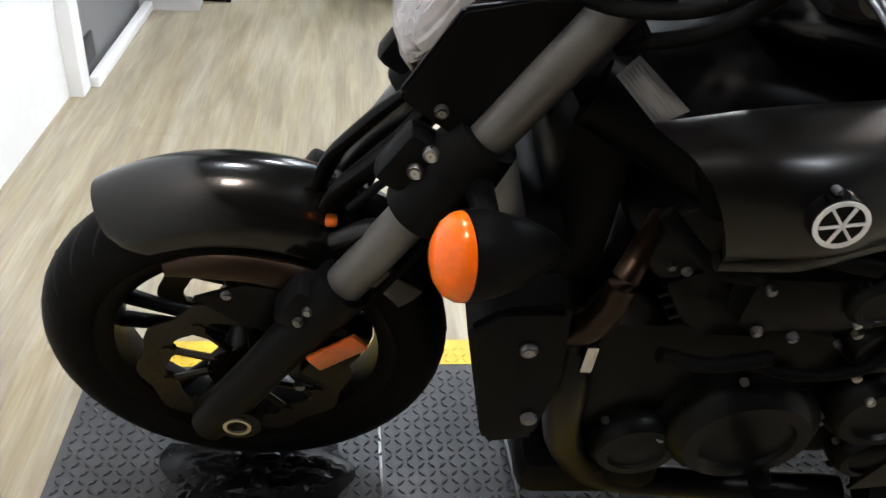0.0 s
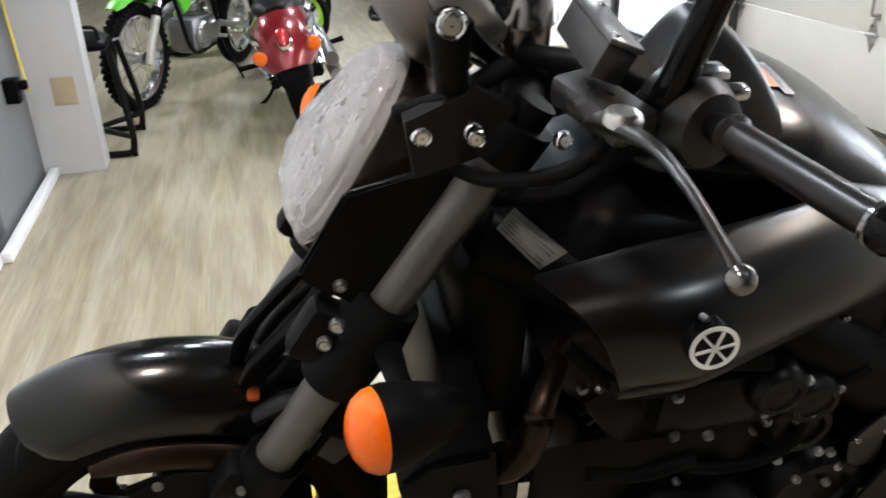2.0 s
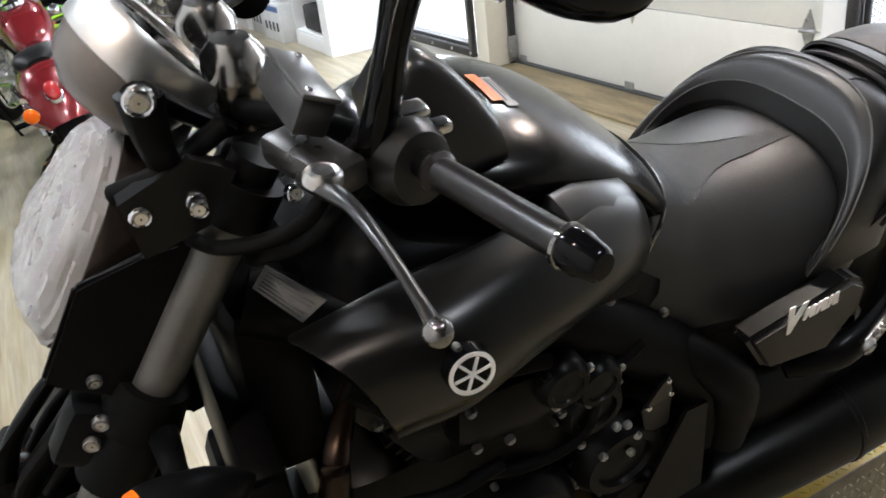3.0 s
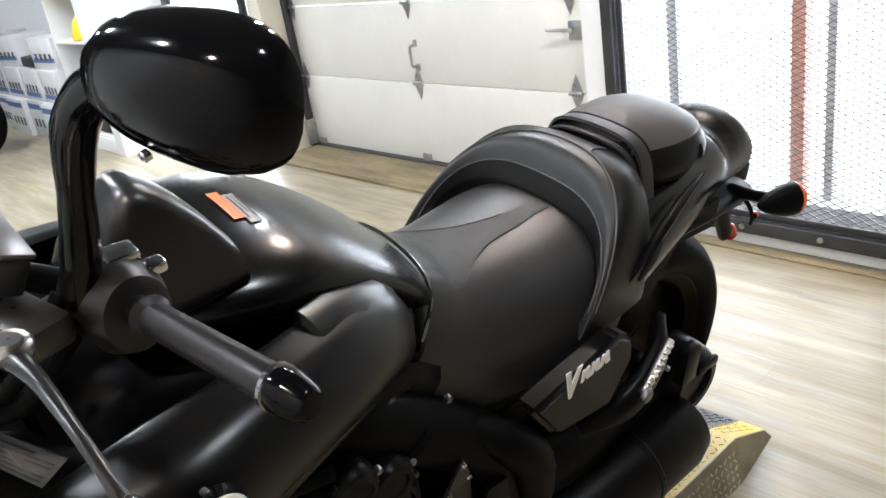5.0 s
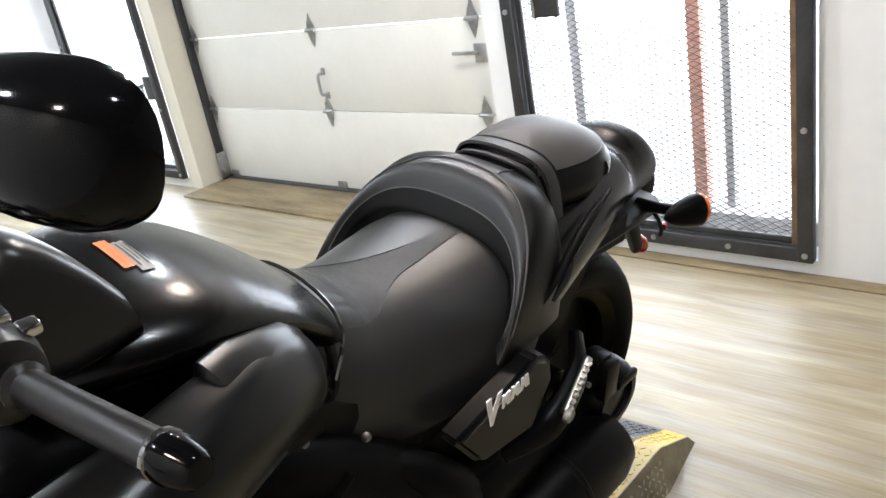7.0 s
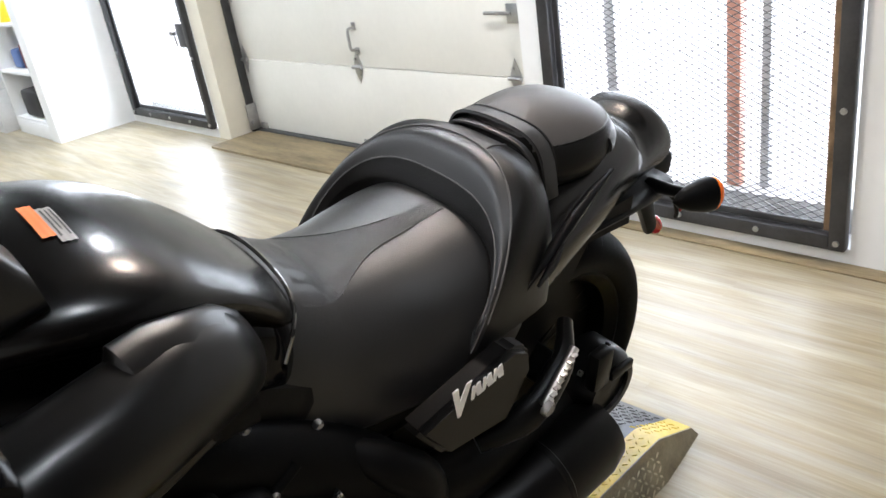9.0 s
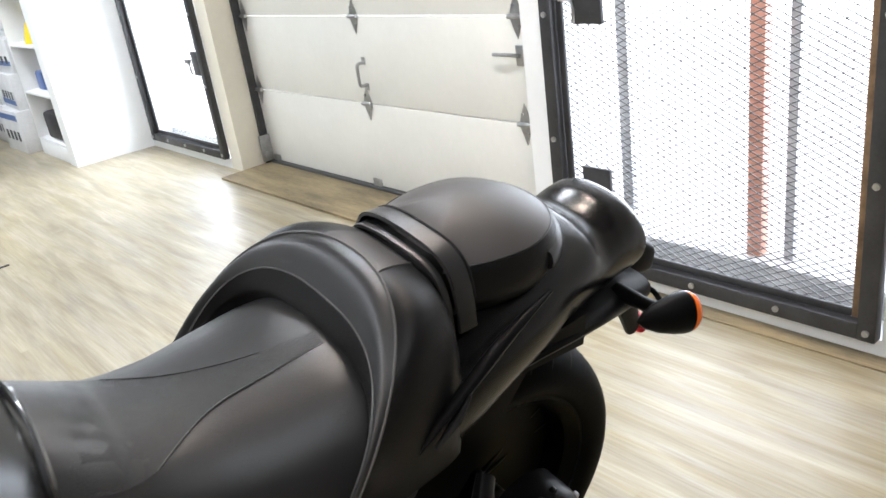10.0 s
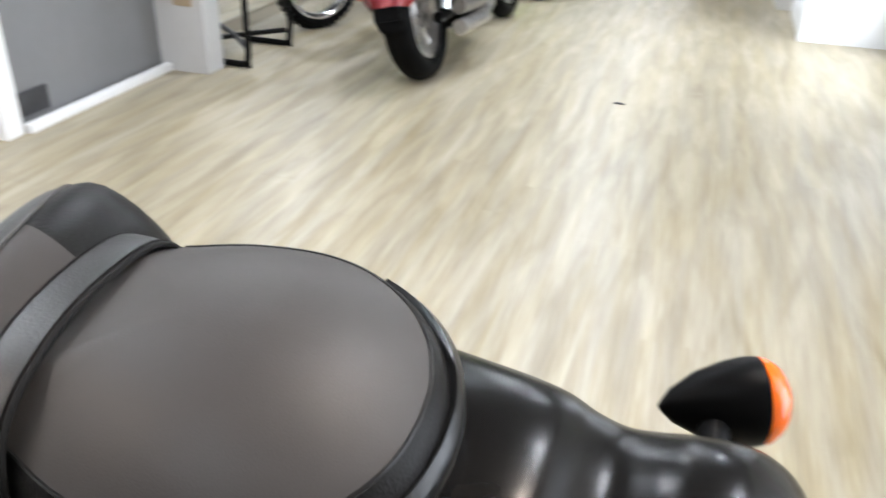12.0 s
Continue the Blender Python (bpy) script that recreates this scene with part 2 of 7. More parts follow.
def floor_material():
    """Pale oak vinyl planks, grain along y; each plank has a tone and grain of its own."""
    m = bpy.data.materials.new("oak_vinyl_plank")
    m.use_nodes = True
    n, l = m.node_tree.nodes, m.node_tree.links
    b = n["Principled BSDF"]
    b.inputs["Specular IOR Level"].default_value = 0.62
    geo = n.new("ShaderNodeNewGeometry")
    oi = n.new("ShaderNodeObjectInfo")
    add = n.new("ShaderNodeVectorMath")
    add.operation = "MULTIPLY_ADD"
    add.inputs[1].default_value = (0.01, 0.12, 0)
    comb = n.new("ShaderNodeCombineXYZ")
    l.new(oi.outputs["Random"], comb.inputs[1])
    l.new(comb.outputs[0], add.inputs[0])
    l.new(geo.outputs["Position"], add.inputs[2])
    mp = n.new("ShaderNodeMapping")
    mp.inputs["Scale"].default_value = (11.0, 1.3, 1)
    l.new(add.outputs[0], mp.inputs[0])
    g1 = n.new("ShaderNodeTexNoise")
    g1.inputs["Scale"].default_value, g1.inputs["Detail"].default_value, g1.inputs["Distortion"].default_value = 1.3, 7, 0.6
    l.new(mp.outputs[0], g1.inputs["Vector"])
    mp2 = n.new("ShaderNodeMapping")
    mp2.inputs["Scale"].default_value = (60.0, 2.2, 1)
    l.new(add.outputs[0], mp2.inputs[0])
    g2 = n.new("ShaderNodeTexNoise")
    g2.inputs["Scale"].default_value, g2.inputs["Detail"].default_value = 2.0, 4
    l.new(mp2.outputs[0], g2.inputs["Vector"])
    mix = n.new("ShaderNodeMath")
    mix.operation = "MULTIPLY_ADD"
    mix.inputs[1].default_value = 0.55
    l.new(g2.outputs["Fac"], mix.inputs[0])
    l.new(g1.outputs["Fac"], mix.inputs[2])
    rp = n.new("ShaderNodeValToRGB")
    e = rp.color_ramp.elements
    e[0].position, e[0].color = 0.55, (0.238, 0.199, 0.128, 1)
    e[1].position, e[1].color = 1.0, (0.416, 0.373, 0.276, 1)
    k = e.new(0.78)
    k.color = (0.326, 0.282, 0.194, 1)
    l.new(mix.outputs[0], rp.inputs[0])
    hs = n.new("ShaderNodeHueSaturation")
    mr = n.new("ShaderNodeMapRange")
    mr.inputs["To Min"].default_value, mr.inputs["To Max"].default_value = 0.975, 1.025
    l.new(oi.outputs["Random"], mr.inputs["Value"])
    l.new(mr.outputs[0], hs.inputs["Value"])
    l.new(rp.outputs[0], hs.inputs["Color"])
    mp3 = n.new("ShaderNodeMapping")
    mp3.inputs["Scale"].default_value = (13.0, 1.0, 1)
    mp3.inputs["Location"].default_value = (3.1, 7.7, 0)
    l.new(add.outputs[0], mp3.inputs[0])
    g3 = n.new("ShaderNodeTexNoise")
    g3.inputs["Scale"].default_value, g3.inputs["Detail"].default_value, g3.inputs["Distortion"].default_value = 1.0, 5, 0.8
    l.new(mp3.outputs[0], g3.inputs["Vector"])
    ms = n.new("ShaderNodeMapRange")
    ms.inputs["From Min"].default_value, ms.inputs["From Max"].default_value = 0.36, 0.64
    ms.inputs["To Min"].default_value, ms.inputs["To Max"].default_value = 0.84, 1.17
    l.new(g3.outputs["Fac"], ms.inputs["Value"])
    l.new(ms.outputs[0], hs.inputs["Saturation"])
    l.new(hs.outputs[0], b.inputs["Base Color"])
    rr = n.new("ShaderNodeMapRange")
    rr.inputs["To Min"].default_value, rr.inputs["To Max"].default_value = 0.38, 0.43
    l.new(g2.outputs["Fac"], rr.inputs["Value"])
    l.new(rr.outputs[0], b.inputs["Roughness"])
    bp = n.new("ShaderNodeBump")
    bp.inputs["Strength"].default_value, bp.inputs["Distance"].default_value = 0.025, 0.001
    l.new(g2.outputs["Fac"], bp.inputs["Height"])
    l.new(bp.outputs[0], b.inputs["Normal"])
    return m


FLOOR = floor_material()

# ---- mesh helpers ----


def mesh_of(name, bm, material, sharp=0.7):
    bmesh.ops.recalc_face_normals(bm, faces=bm.faces)
    for f in bm.faces:
        f.smooth = True
    for e in bm.edges:
        if len(e.link_faces) == 2 and e.calc_face_angle(0) > sharp:
            e.smooth = False
    me = bpy.data.meshes.new(name)
    bm.to_mesh(me)
    bm.free()
    me.materials.append(material)
    return me


def part(name, bm, material, parent, label=""):
    ob = new(name, mesh_of(name, bm, material))
    ob.parent = parent
    return tagged(ob, label)


def thing(name, bm, material, label, category, group="", kind=""):
    return tagged(new(name, mesh_of(name, bm, material)), label, category, group, kind)


def root(name, label, category, m=None, group="", kind=""):
    ob = new(name)
    ob.empty_display_size = 0.1
    if m is not None:
        ob.matrix_world = m
    return tagged(ob, label, category, group, kind)


def B():
    return bmesh.new()


def box(bm, c, s, bevel=0.0, m=None, seg=2):
    r = bmesh.ops.create_cube(bm, size=1, matrix=(m or Matrix()) @ Matrix.Translation(c) @ Matrix.Diagonal((*s, 1)))
    if bevel > 0:
        es = {e for v in r["verts"] for e in v.link_edges}
        bmesh.ops.bevel(bm, geom=list(es), offset=bevel, segments=seg, profile=0.5, affect="EDGES")
    return bm


def frame_of(d):
    d = Vector(d).normalized()
    return d.to_track_quat("Z", "Y").to_matrix()


def rod(bm, a, b, r, r2=None, n=14):
    a, b = Vector(a), Vector(b)
    q = frame_of(b - a).to_4x4()
    bmesh.ops.create_cone(bm, cap_ends=True, segments=n, radius1=r, radius2=r if r2 is None else r2, depth=(b - a).length,
                          matrix=Matrix.Translation((a + b) / 2) @ q)
    return bm


def spline(pts, k=6):
    p = [Vector(q) for q in pts]
    p = [2 * p[0] - p[1]] + p + [2 * p[-1] - p[-2]]
    out = []
    for i in range(1, len(p) - 2):
        a, b, c, d = p[i - 1:i + 3]
        for j in range(k):
            t = j / k
            out.append(0.5 * (2 * b + (c - a) * t + (2 * a - 5 * b + 4 * c - d) * t * t + (3 * b - a - 3 * c + d) * t ** 3))
    return out + [p[-2]]


def loft(bm, secs, caps=True, ring=True):
    rows = [[bm.verts.new(p) for p in s] for s in secs]
    n = len(rows[0])
    for a, b in zip(rows, rows[1:]):
        for i in range(n if ring else n - 1):
            j = (i + 1) % n
            bm.faces.new((a[i], a[j], b[j], b[i]))
    if caps and ring:
        bm.faces.new(rows[0][::-1])
        bm.faces.new(rows[-1])
    return bm


def tube(bm, pts, r, n=10, k=6, flat=1.0):
    """A bent tube through pts; r: a radius, or one for each point."""
    line = spline(pts, k)
    rs = r if isinstance(r, (list, tuple)) else [r] * len(pts)
    secs = []
    up = Vector((0.13, 0.31, 0.94)).normalized()
    for i, p in enumerate(line):
        d = (line[min(i + 1, len(line) - 1)] - line[max(i - 1, 0)]).normalized()
        u = d.cross(up)
        if u.length < 0.05:
            u = d.cross(Vector((1, 0, 0)))
        u.normalize()
        v = u.cross(d)
        f = i / k
        q = min(int(f), len(rs) - 2)
        rad = rs[q] + (rs[q + 1] - rs[q]) * min(1, f - q)
        secs.append([p + rad * (math.cos(a) * u + flat * math.sin(a) * v) for a in [2 * math.pi * j / n for j in range(n)]])
    return loft(bm, secs)


def lathe(bm, prof, m, n=32):
    """prof: (radius, height) pairs about the local z axis of m."""
    secs = [[m @ Vector((r * math.cos(a), r * math.sin(a), h)) for a in [2 * math.pi * j / n for j in range(n)]] for r, h in prof]
    return loft(bm, secs, caps=prof[0][0] > 1e-4 and prof[-1][0] < 0.002)


def slab(bm, outline, depth, m):
    """A flat piece: an outline in m's x, y plane, depth thick along z."""
    lo = [bm.verts.new(m @ Vector((x, y, 0))) for x, y in outline]
    hi = [bm.verts.new(m @ Vector((x, y, depth))) for x, y in outline]
    n = len(lo)
    bm.faces.new(lo[::-1])
    bm.faces.new(hi)
    for i in range(n):
        j = (i + 1) % n
        bm.faces.new((lo[i], lo[j], hi[j], hi[i]))
    return bm


def ellip(x, y0, z0, hw, hz, p=2.4, n=28, shear=0.0, half=None):
    """A ring across the x axis: a superellipse."""
    out = []
    for j in range(n):
        a = 2 * math.pi * j / n
        c, s = math.cos(a), math.sin(a)
        y = hw * math.copysign(abs(c) ** (2 / p), c)
        z = hz * math.copysign(abs(s) ** (2 / p), s)
        out.append(Vector((x + shear * (hz - z), y0 + y, z0 + z)))
    return out


def smooth_rows(rows, k=5):
    """Rows of numbers, splined."""
    a = np.array(rows, float)
    a = np.vstack([2 * a[0] - a[1], a, 2 * a[-1] - a[-2]])
    out = []
    for i in range(1, len(a) - 2):
        p, q, r, s = a[i - 1:i + 3]
        for j in range(k):
            t = j / k
            out.append(0.5 * (2 * q + (r - p) * t + (2 * p - 5 * q + 4 * r - s) * t * t + (3 * q - p - 3 * r + s) * t ** 3))
    return out + [a[-2]]


def body(bm, rows, p=2.4, n=32, k=5, y0=0.0):
    """A hull along x: rows of x, half width, top, bottom."""
    secs = [ellip(x, y0, (zt + zb) / 2, max(0.004, hw), max(0.004, (zt - zb) / 2), p, n) for x, hw, zt, zb in smooth_rows(rows, k)]
    return loft(bm, secs)

# ---- the showroom: walls, ceiling, openings ----


def wall(name, lo, hi, material, label):
    c = [(a + b) / 2 for a, b in zip(lo, hi)]
    s = [b - a for a, b in zip(lo, hi)]
    return thing(name, box(B(), c, s), material, label, "wall", kind="structure")


CH = 2.9
XS = 3.06
thing("floor", box(B(), (-0.05, 7.0, -0.06), (6.7, 26.0, 0.1)), mat("subfloor", (0.20, 0.17, 0.12), 0.8), "dark screed under the vinyl planks", "floor", kind="structure")
thing("ground", box(B(), (13.3, 7.0, -0.07), (20.0, 60.0, 0.1)), mat("concrete_apron", (0.85, 0.85, 0.84), 0.8, var=0.05, scale=1.5), "pale concrete apron outside the street wall", "ground", kind="structure")
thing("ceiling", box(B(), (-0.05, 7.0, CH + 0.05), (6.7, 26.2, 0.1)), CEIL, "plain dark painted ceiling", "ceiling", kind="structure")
wall("wall_west_near", (-1.30, -5.9, 0), (-1.06, 3.22, CH), WHITE, "bright white painted partition wall")
wall("wall_west_end", (-1.059, 3.12, 0), (-1.005, 3.22, CH), WHITE, "white end post of the partition wall")
wall("wall_west_recess", (-1.30, 3.22, 0), (-1.040, 4.31, CH), GREY, "grey painted wall beside the partition, its shade put into the colour")
wall("wall_west_pier", (-1.30, 4.31, 0), (-0.745, 4.47, CH), mat("pale_grey_paint", (0.50, 0.495, 0.49), 0.6, var=0.05, scale=2), "pale grey end pier of the partition")
wall("wall_west_far", (-3.4, 4.47, 0), (-3.2, 20.0, CH), WHITE, "white wall behind the parked motorcycles")
wall("wall_west_alcove", (-3.2, 4.37, 0), (-1.30, 4.47, CH), WHITE, "white return wall of the alcove")
wall("wall_north", (-3.4, 19.8, 0), (4.5, 20.0, CH), GREY, "grey far end wall")
# unseen wall, made dark so the bike's near side stays black
wall("wall_south", (-1.4, -6.0, 0), (3.4, -5.9, CH), DARK, "unseen dark back wall, added to keep the bike's side black")
thing("baseboard", box(B(), (-0.990, 3.765, 0.022), (0.040, 1.08, 0.044), 0.004), WHITE, "white skirting board along the grey wall", "baseboard", kind="structure")

# street wall, with a screened gate, a garage door and a screened window
wall("wall_east_south", (XS, -5.9, 0), (XS + 0.24, 0.86, CH), WHITE, "white painted street wall")
wall("wall_east_gate_sill", (XS, 0.86, 0), (XS + 0.24, 2.12, 0.062), WHITE, "low white sill under the screen")
wall("wall_east_gate_head", (XS, 0.86, 2.25), (XS + 0.24, 2.12, CH), WHITE, "white wall over the screen")
wall("wall_east_pier", (XS, 2.12, 0), (XS + 0.24, 2.25, CH), WHITE, "white pier between screen and garage door")
wall("wall_east_door_head", (XS, 2.25, 2.15), (XS + 0.24, 4.95, CH), WHITE, "white wall over the garage door")
wall("wall_east_jamb", (XS, 4.95, 0), (XS + 0.24, 5.10, CH), CREAM, "cream painted pier beside the garage door")
wall("wall_east_window_sill", (XS, 5.10, 0), (XS + 0.24, 6.36, 0.068), WHITE, "low white sill under the window screen")
wall("wall_east_window_head", (XS, 5.10, 2.2), (XS + 0.24, 6.36, CH), WHITE, "white wall over the window screen")
wall("wall_east_north", (XS, 6.36, 0), (XS + 0.24, 20.0, CH), WHITE, "white painted street wall")
wall("wall_east_block", (2.44, 6.46, 0), (XS, 6.62, CH), WHITE, "white end wall of the shelving bay")

thing("backdrop", box(B(), (9.0, 6.0, 3.0), (0.1, 60.0, 9.0)), DAY, "blown-out white daylight outside", "backdrop", kind="structure")


def ceiling_lamp(x, y, material, r=0.085):
    m = Matrix.Translation((x, y, CH))
    ob = root("ceiling_lamp", "round white recessed ceiling lamp, switched on", "lamp", m, "ceiling lamps")
    part("ring", lathe(B(), [(r, -0.002), (r + 0.02, -0.012), (r + 0.03, -0.004), (r + 0.03, 0.0)], Matrix()), ALU, ob)
    part("bulb", lathe(B(), [(0.001, -0.02), (r * 0.6, -0.017), (r, -0.004)], Matrix()), material, ob, "glowing lamp disc")
    d = bpy.data.lights.new("lamp_light", "AREA")
    d.shape, d.size, d.energy = "DISK", 2 * r, LAMP_WATTS * (1.8 if y > 6.5 else 0.5 if y < -0.4 else 1.0)
    d.color = (0.945, 0.975, 1.0) if material is LAMPW else (1.0, 0.84, 0.70)
    lo = new("lamp_light", d)
    lo.matrix_world = Matrix.Translation((x, y, CH - 0.03))


LAMP_WATTS = 34
for cx, cy, cm in ((-0.4, 1.35, LAMPW), (-0.52, -0.1, LAMPO), (0.2, 2.9, LAMPW), (2.35, 2.1, LAMPW), (2.3, 1.3, LAMPO), (1.15, -0.5, LAMPW), (0.6, 5.0, LAMPW),
                   (1.9, 5.6, LAMPW), (1.1, 7.2, LAMPW), (0.8, 10.8, LAMPW), (1.1, 15.2, LAMPW), (-1.8, 7.2, LAMPW)):
    ceiling_lamp(cx, cy, cm)


# ---- garage door ----
def garage_door():
    y0, y1, x = 2.27, 4.93, XS + 0.22
    door = root("garage_door", "closed cream sectional steel garage door with zinc hinges", "garage door", Matrix.Translation((x, 0, 0)))
    zs = (0.03, 0.515, 0.985, 1.455, 2.15)
    for a, b in zip(zs, zs[1:]):
        part("panel", box(B(), (0.02, (y0 + y1) / 2, (a + b) / 2), (0.04, y1 - y0, b - a - 0.006), 0.004), DOORSKIN, door)
    part("bottom_seal", box(B(), (0.0, (y0 + y1) / 2, 0.016), (0.05, y1 - y0, 0.032), 0.008), mat("seal_rubber", (0.05, 0.05, 0.05), 0.7), door, "black rubber bottom seal")

    def hinge(y, z):
        bm = B()
        lozenge = [(0, 0.095), (0.032, 0.02), (0.032, -0.02), (0, -0.095), (-0.032, -0.02), (-0.032, 0.02)]
        slab(bm, lozenge, 0.004, pose(-0.001, y, z, 90, 0, -90))
        rod(bm, (-0.012, y - 0.04, z), (-0.012, y + 0.04, z), 0.011)
        for s in (-1, 1):
            rod(bm, (-0.002, y + 0.012 * s, z + 0.045 * s), (-0.012, y + 0.012 * s, z + 0.045 * s), 0.008, n=6)
        part("hinge", bm, ZINC, door)
    for z in zs[1:4]:
        for y in (2.485, 3.675, y1 - 0.04):
            hinge(y, z)
    yc = 3.685
    bm = B()
    tube(bm, [(-0.002, yc - 0.03, 0.74), (-0.045, yc - 0.03, 0.735), (-0.05, yc - 0.03, 0.68), (-0.045, yc - 0.03, 0.625), (-0.002, yc - 0.03, 0.62)], 0.009)
    for z in (0.75, 0.61):
        box(bm, (-0.003, yc - 0.03, z), (0.006, 0.03, 0.04), 0.002)
    part("handle", bm, ZINC, door, "zinc lift handle")
    bm = B()
    box(bm, (-0.006, 2.46, 0.82), (0.012, 0.08, 0.09), 0.003)
    tube(bm, [(-0.015, 2.47, 0.82), (-0.03, 2.53, 0.825), (-0.03, 2.62, 0.825)], 0.009)
    part("latch", bm, ZINC, door, "slide latch with a bolt")
    for y, z in ((yc + 0.02, 0.03), (y1 - 0.09, 0.03)):
        part("corner_bracket", box(B(), (-0.006, y, z + 0.02), (0.012, 0.075, 0.05), 0.004), ZINC, door)
    for y in (y0 - 0.015, y1 + 0.0):
        bm = B()
        box(bm, (-0.03, y, 1.07), (0.05, 0.03, 2.14), 0.004)
        part("track", bm, STEEL, door, "dark steel vertical track")
        bm = B()
        box(bm, (-0.035, y - 0.02, 0.12), (0.09, 0.012, 0.18), 0.004)
        rod(bm, (-0.05, y - 0.05, 0.08), (-0.05, y - 0.02, 0.08), 0.02)
        part("track_bracket", bm, ZINC, door)


garage_door()
thing("plywood_threshold", box(B(), ((2.885 + XS + 0.22) / 2, 3.585, 0.008), (XS + 0.22 - 2.885, 2.69, 0.016), 0.003), PLY, "bare plywood threshold in front of the garage door", "threshold")


# strip added to carry the floor edge's shade and dirt in its colour
thing("floor_edge_strip", box(B(), (3.022, 0.75, 0.004), (0.075, 3.2, 0.007), 0.002), PLY, "brown strip for the shaded, dirty floor edge along the street wall", "edging")


# ---- expanded metal screens ----
def screen_gate(name, y0, y1, z0, z1, label, boxes, pitch=0.025, th=0.0016):
    x = XS - 0.012
    gate = root(name, label, "security screen", Matrix.Translation((x, 0, 0)))
    fw = 0.055

    def bar(a, b, nm="frame_bar", material=STEEL, off=0.0):
        c = [(p + q) / 2 for p, q in zip(a, b)]
        s = [max(abs(q - p), 0.001) for p, q in zip(a, b)]
        return part(nm, box(B(), c, s, 0.004), material, gate)
    for a, b in (((-0.03, y0, z0), (0.012, y0 + fw, z1)), ((-0.03, y1 - fw, z0), (0.012, y1, z1)),
                 ((-0.028, y0 + fw, z0), (0.012, y1 - fw, z0 + fw)), ((-0.028, y0 + fw, z1 - fw), (0.012, y1 - fw, z1))):
        bar(a, b)
    g = 0.002
    iy0, iy1, iz0, iz1 = y0 + fw + g, y1 - fw - g, z0 + fw + g, z1 - fw - g
    for a, b in (((0.0, iy0, iz0), (0.014, iy0 + 0.028, iz1)), ((0.0, iy1 - 0.028, iz0), (0.014, iy1, iz1)),
                 ((0.001, iy0 + 0.028, iz0), (0.014, iy1 - 0.028, iz0 + 0.028)), ((0.001, iy0 + 0.028, iz1 - 0.028), (0.014, iy1 - 0.028, iz1))):
        bar(a, b, "inner_frame", RUST if a[1] == iy0 and b[2] == iz1 else STEEL)
    # strands: zigzag ribbons that meet at the knuckles
    verts, faces = [], []
    hz, hy = pitch * 0.5, pitch * 1.0
    nz = int((iz1 - iz0) / (2 * hz)) + 1
    ny = int((iy1 - iy0) / hy) + 1
    for r in range(nz * 2):
        zc = iz0 + r * hz
        first = len(verts)
        for c in range(ny + 1):
            y = min(iy0 + c * hy, iy1)
            z = zc + (hz * 0.42 if (c + r) % 2 else -hz * 0.42)
            z = min(max(z, iz0), iz1)
            for dx, dz in ((-0.0015, th), (0.0015, th), (0.0015, -th), (-0.0015, -th)):
                verts.append((0.016 + dx, y, z + dz))
        for c in range(ny):
            for k in range(4):
                a = first + c * 4
                faces.append((a + k, a + (k + 1) % 4, a + 4 + (k + 1) % 4, a + 4 + k))
    me = bpy.data.meshes.new("expanded_mesh")
    me.from_pydata(verts, [], faces)
    me.materials.append(MESHM)
    ob = new("expanded_mesh", me)
    ob.parent = gate
    tagged(ob, "dark expanded metal mesh", kind="stuff")
    for k in range(5):
        for yy in (y0 + fw / 2, y1 - fw / 2):
            part("bolt", rod(B(), (-0.03, yy, z0 + 0.03 + k * 0.47), (-0.038, yy, z0 + 0.03 + k * 0.47), 0.011, n=8), ZINC, gate)
    for k in range(1, 4):
        yy = y0 + (y1 - y0) * k / 4
        part("bolt", rod(B(), (-0.028, yy, z0 + 0.03), (-0.036, yy, z0 + 0.03), 0.011, n=8), ZINC, gate)
    for yb, zb in boxes:
        plate = part("lock_plate", box(B(), (-0.012, yb, zb), (0.016, 0.13, 0.16), 0.003), STEEL, gate, "dark steel lock plate")
        bm = B()
        box(bm, (-0.045, yb + 0.07, zb + 0.02), (0.03, 0.05, 0.03), 0.004)
        tube(bm, [(-0.05, yb + 0.05, zb + 0.02), (-0.055, yb + 0.03, zb - 0.02), (-0.045, yb + 0.04, zb - 0.07)], 0.006)
        part("bolt_latch", bm, ZINC, plate, "zinc sliding bolt")


screen_gate("mesh_gate", 0.865, 2.115, 0.065, 2.24, "black steel gate frame with expanded mesh over a doorway", ((1.90, 0.39), (1.90, 1.08)))
screen_gate("window_gate", 5.105, 6.355, 0.072, 2.19, "black steel gate frame with expanded mesh over a bright window", ((5.21, 0.72),), 0.034, 0.0009)

# outer glazing behind the gate
glazing = root("glazed_door_frame", "red-brown timber door frame outside the mesh gate", "door frame", Matrix.Translation((XS + 0.16, 0, 0)))
part("mullion", box(B(), (0.03, 1.372, 1.15), (0.05, 0.055, 2.2), 0.004), WOODRED, glazing, "red-brown timber mullion")
# post grey paled in colour for the glare behind it
PALEST = mat("glare_paled_grey", (0.45, 0.45, 0.46), 0.5, 0.3)
part("post", box(B(), (0.05, 1.26, 1.15), (0.03, 0.035, 2.2), 0.003), PALEST, glazing)
part("post", box(B(), (0.05, 1.93, 1.15), (0.03, 0.05, 2.2), 0.003), PALEST, glazing)
part("sill", box(B(), (0.04, 1.49, 0.11), (0.16, 1.24, 0.10), 0.004), mat("grey_sill", (0.5, 0.5, 0.5), 0.6, var=0.3, scale=8), glazing, "grey weathered sill")
wglaz = root("window_frame", "white timber frame outside the window screen", "window frame", Matrix.Translation((XS + 0.16, 0, 0)))
part("stile", box(B(), (0.03, 5.45, 1.15), (0.05, 0.07, 2.1), 0.004), WHITE, wglaz)
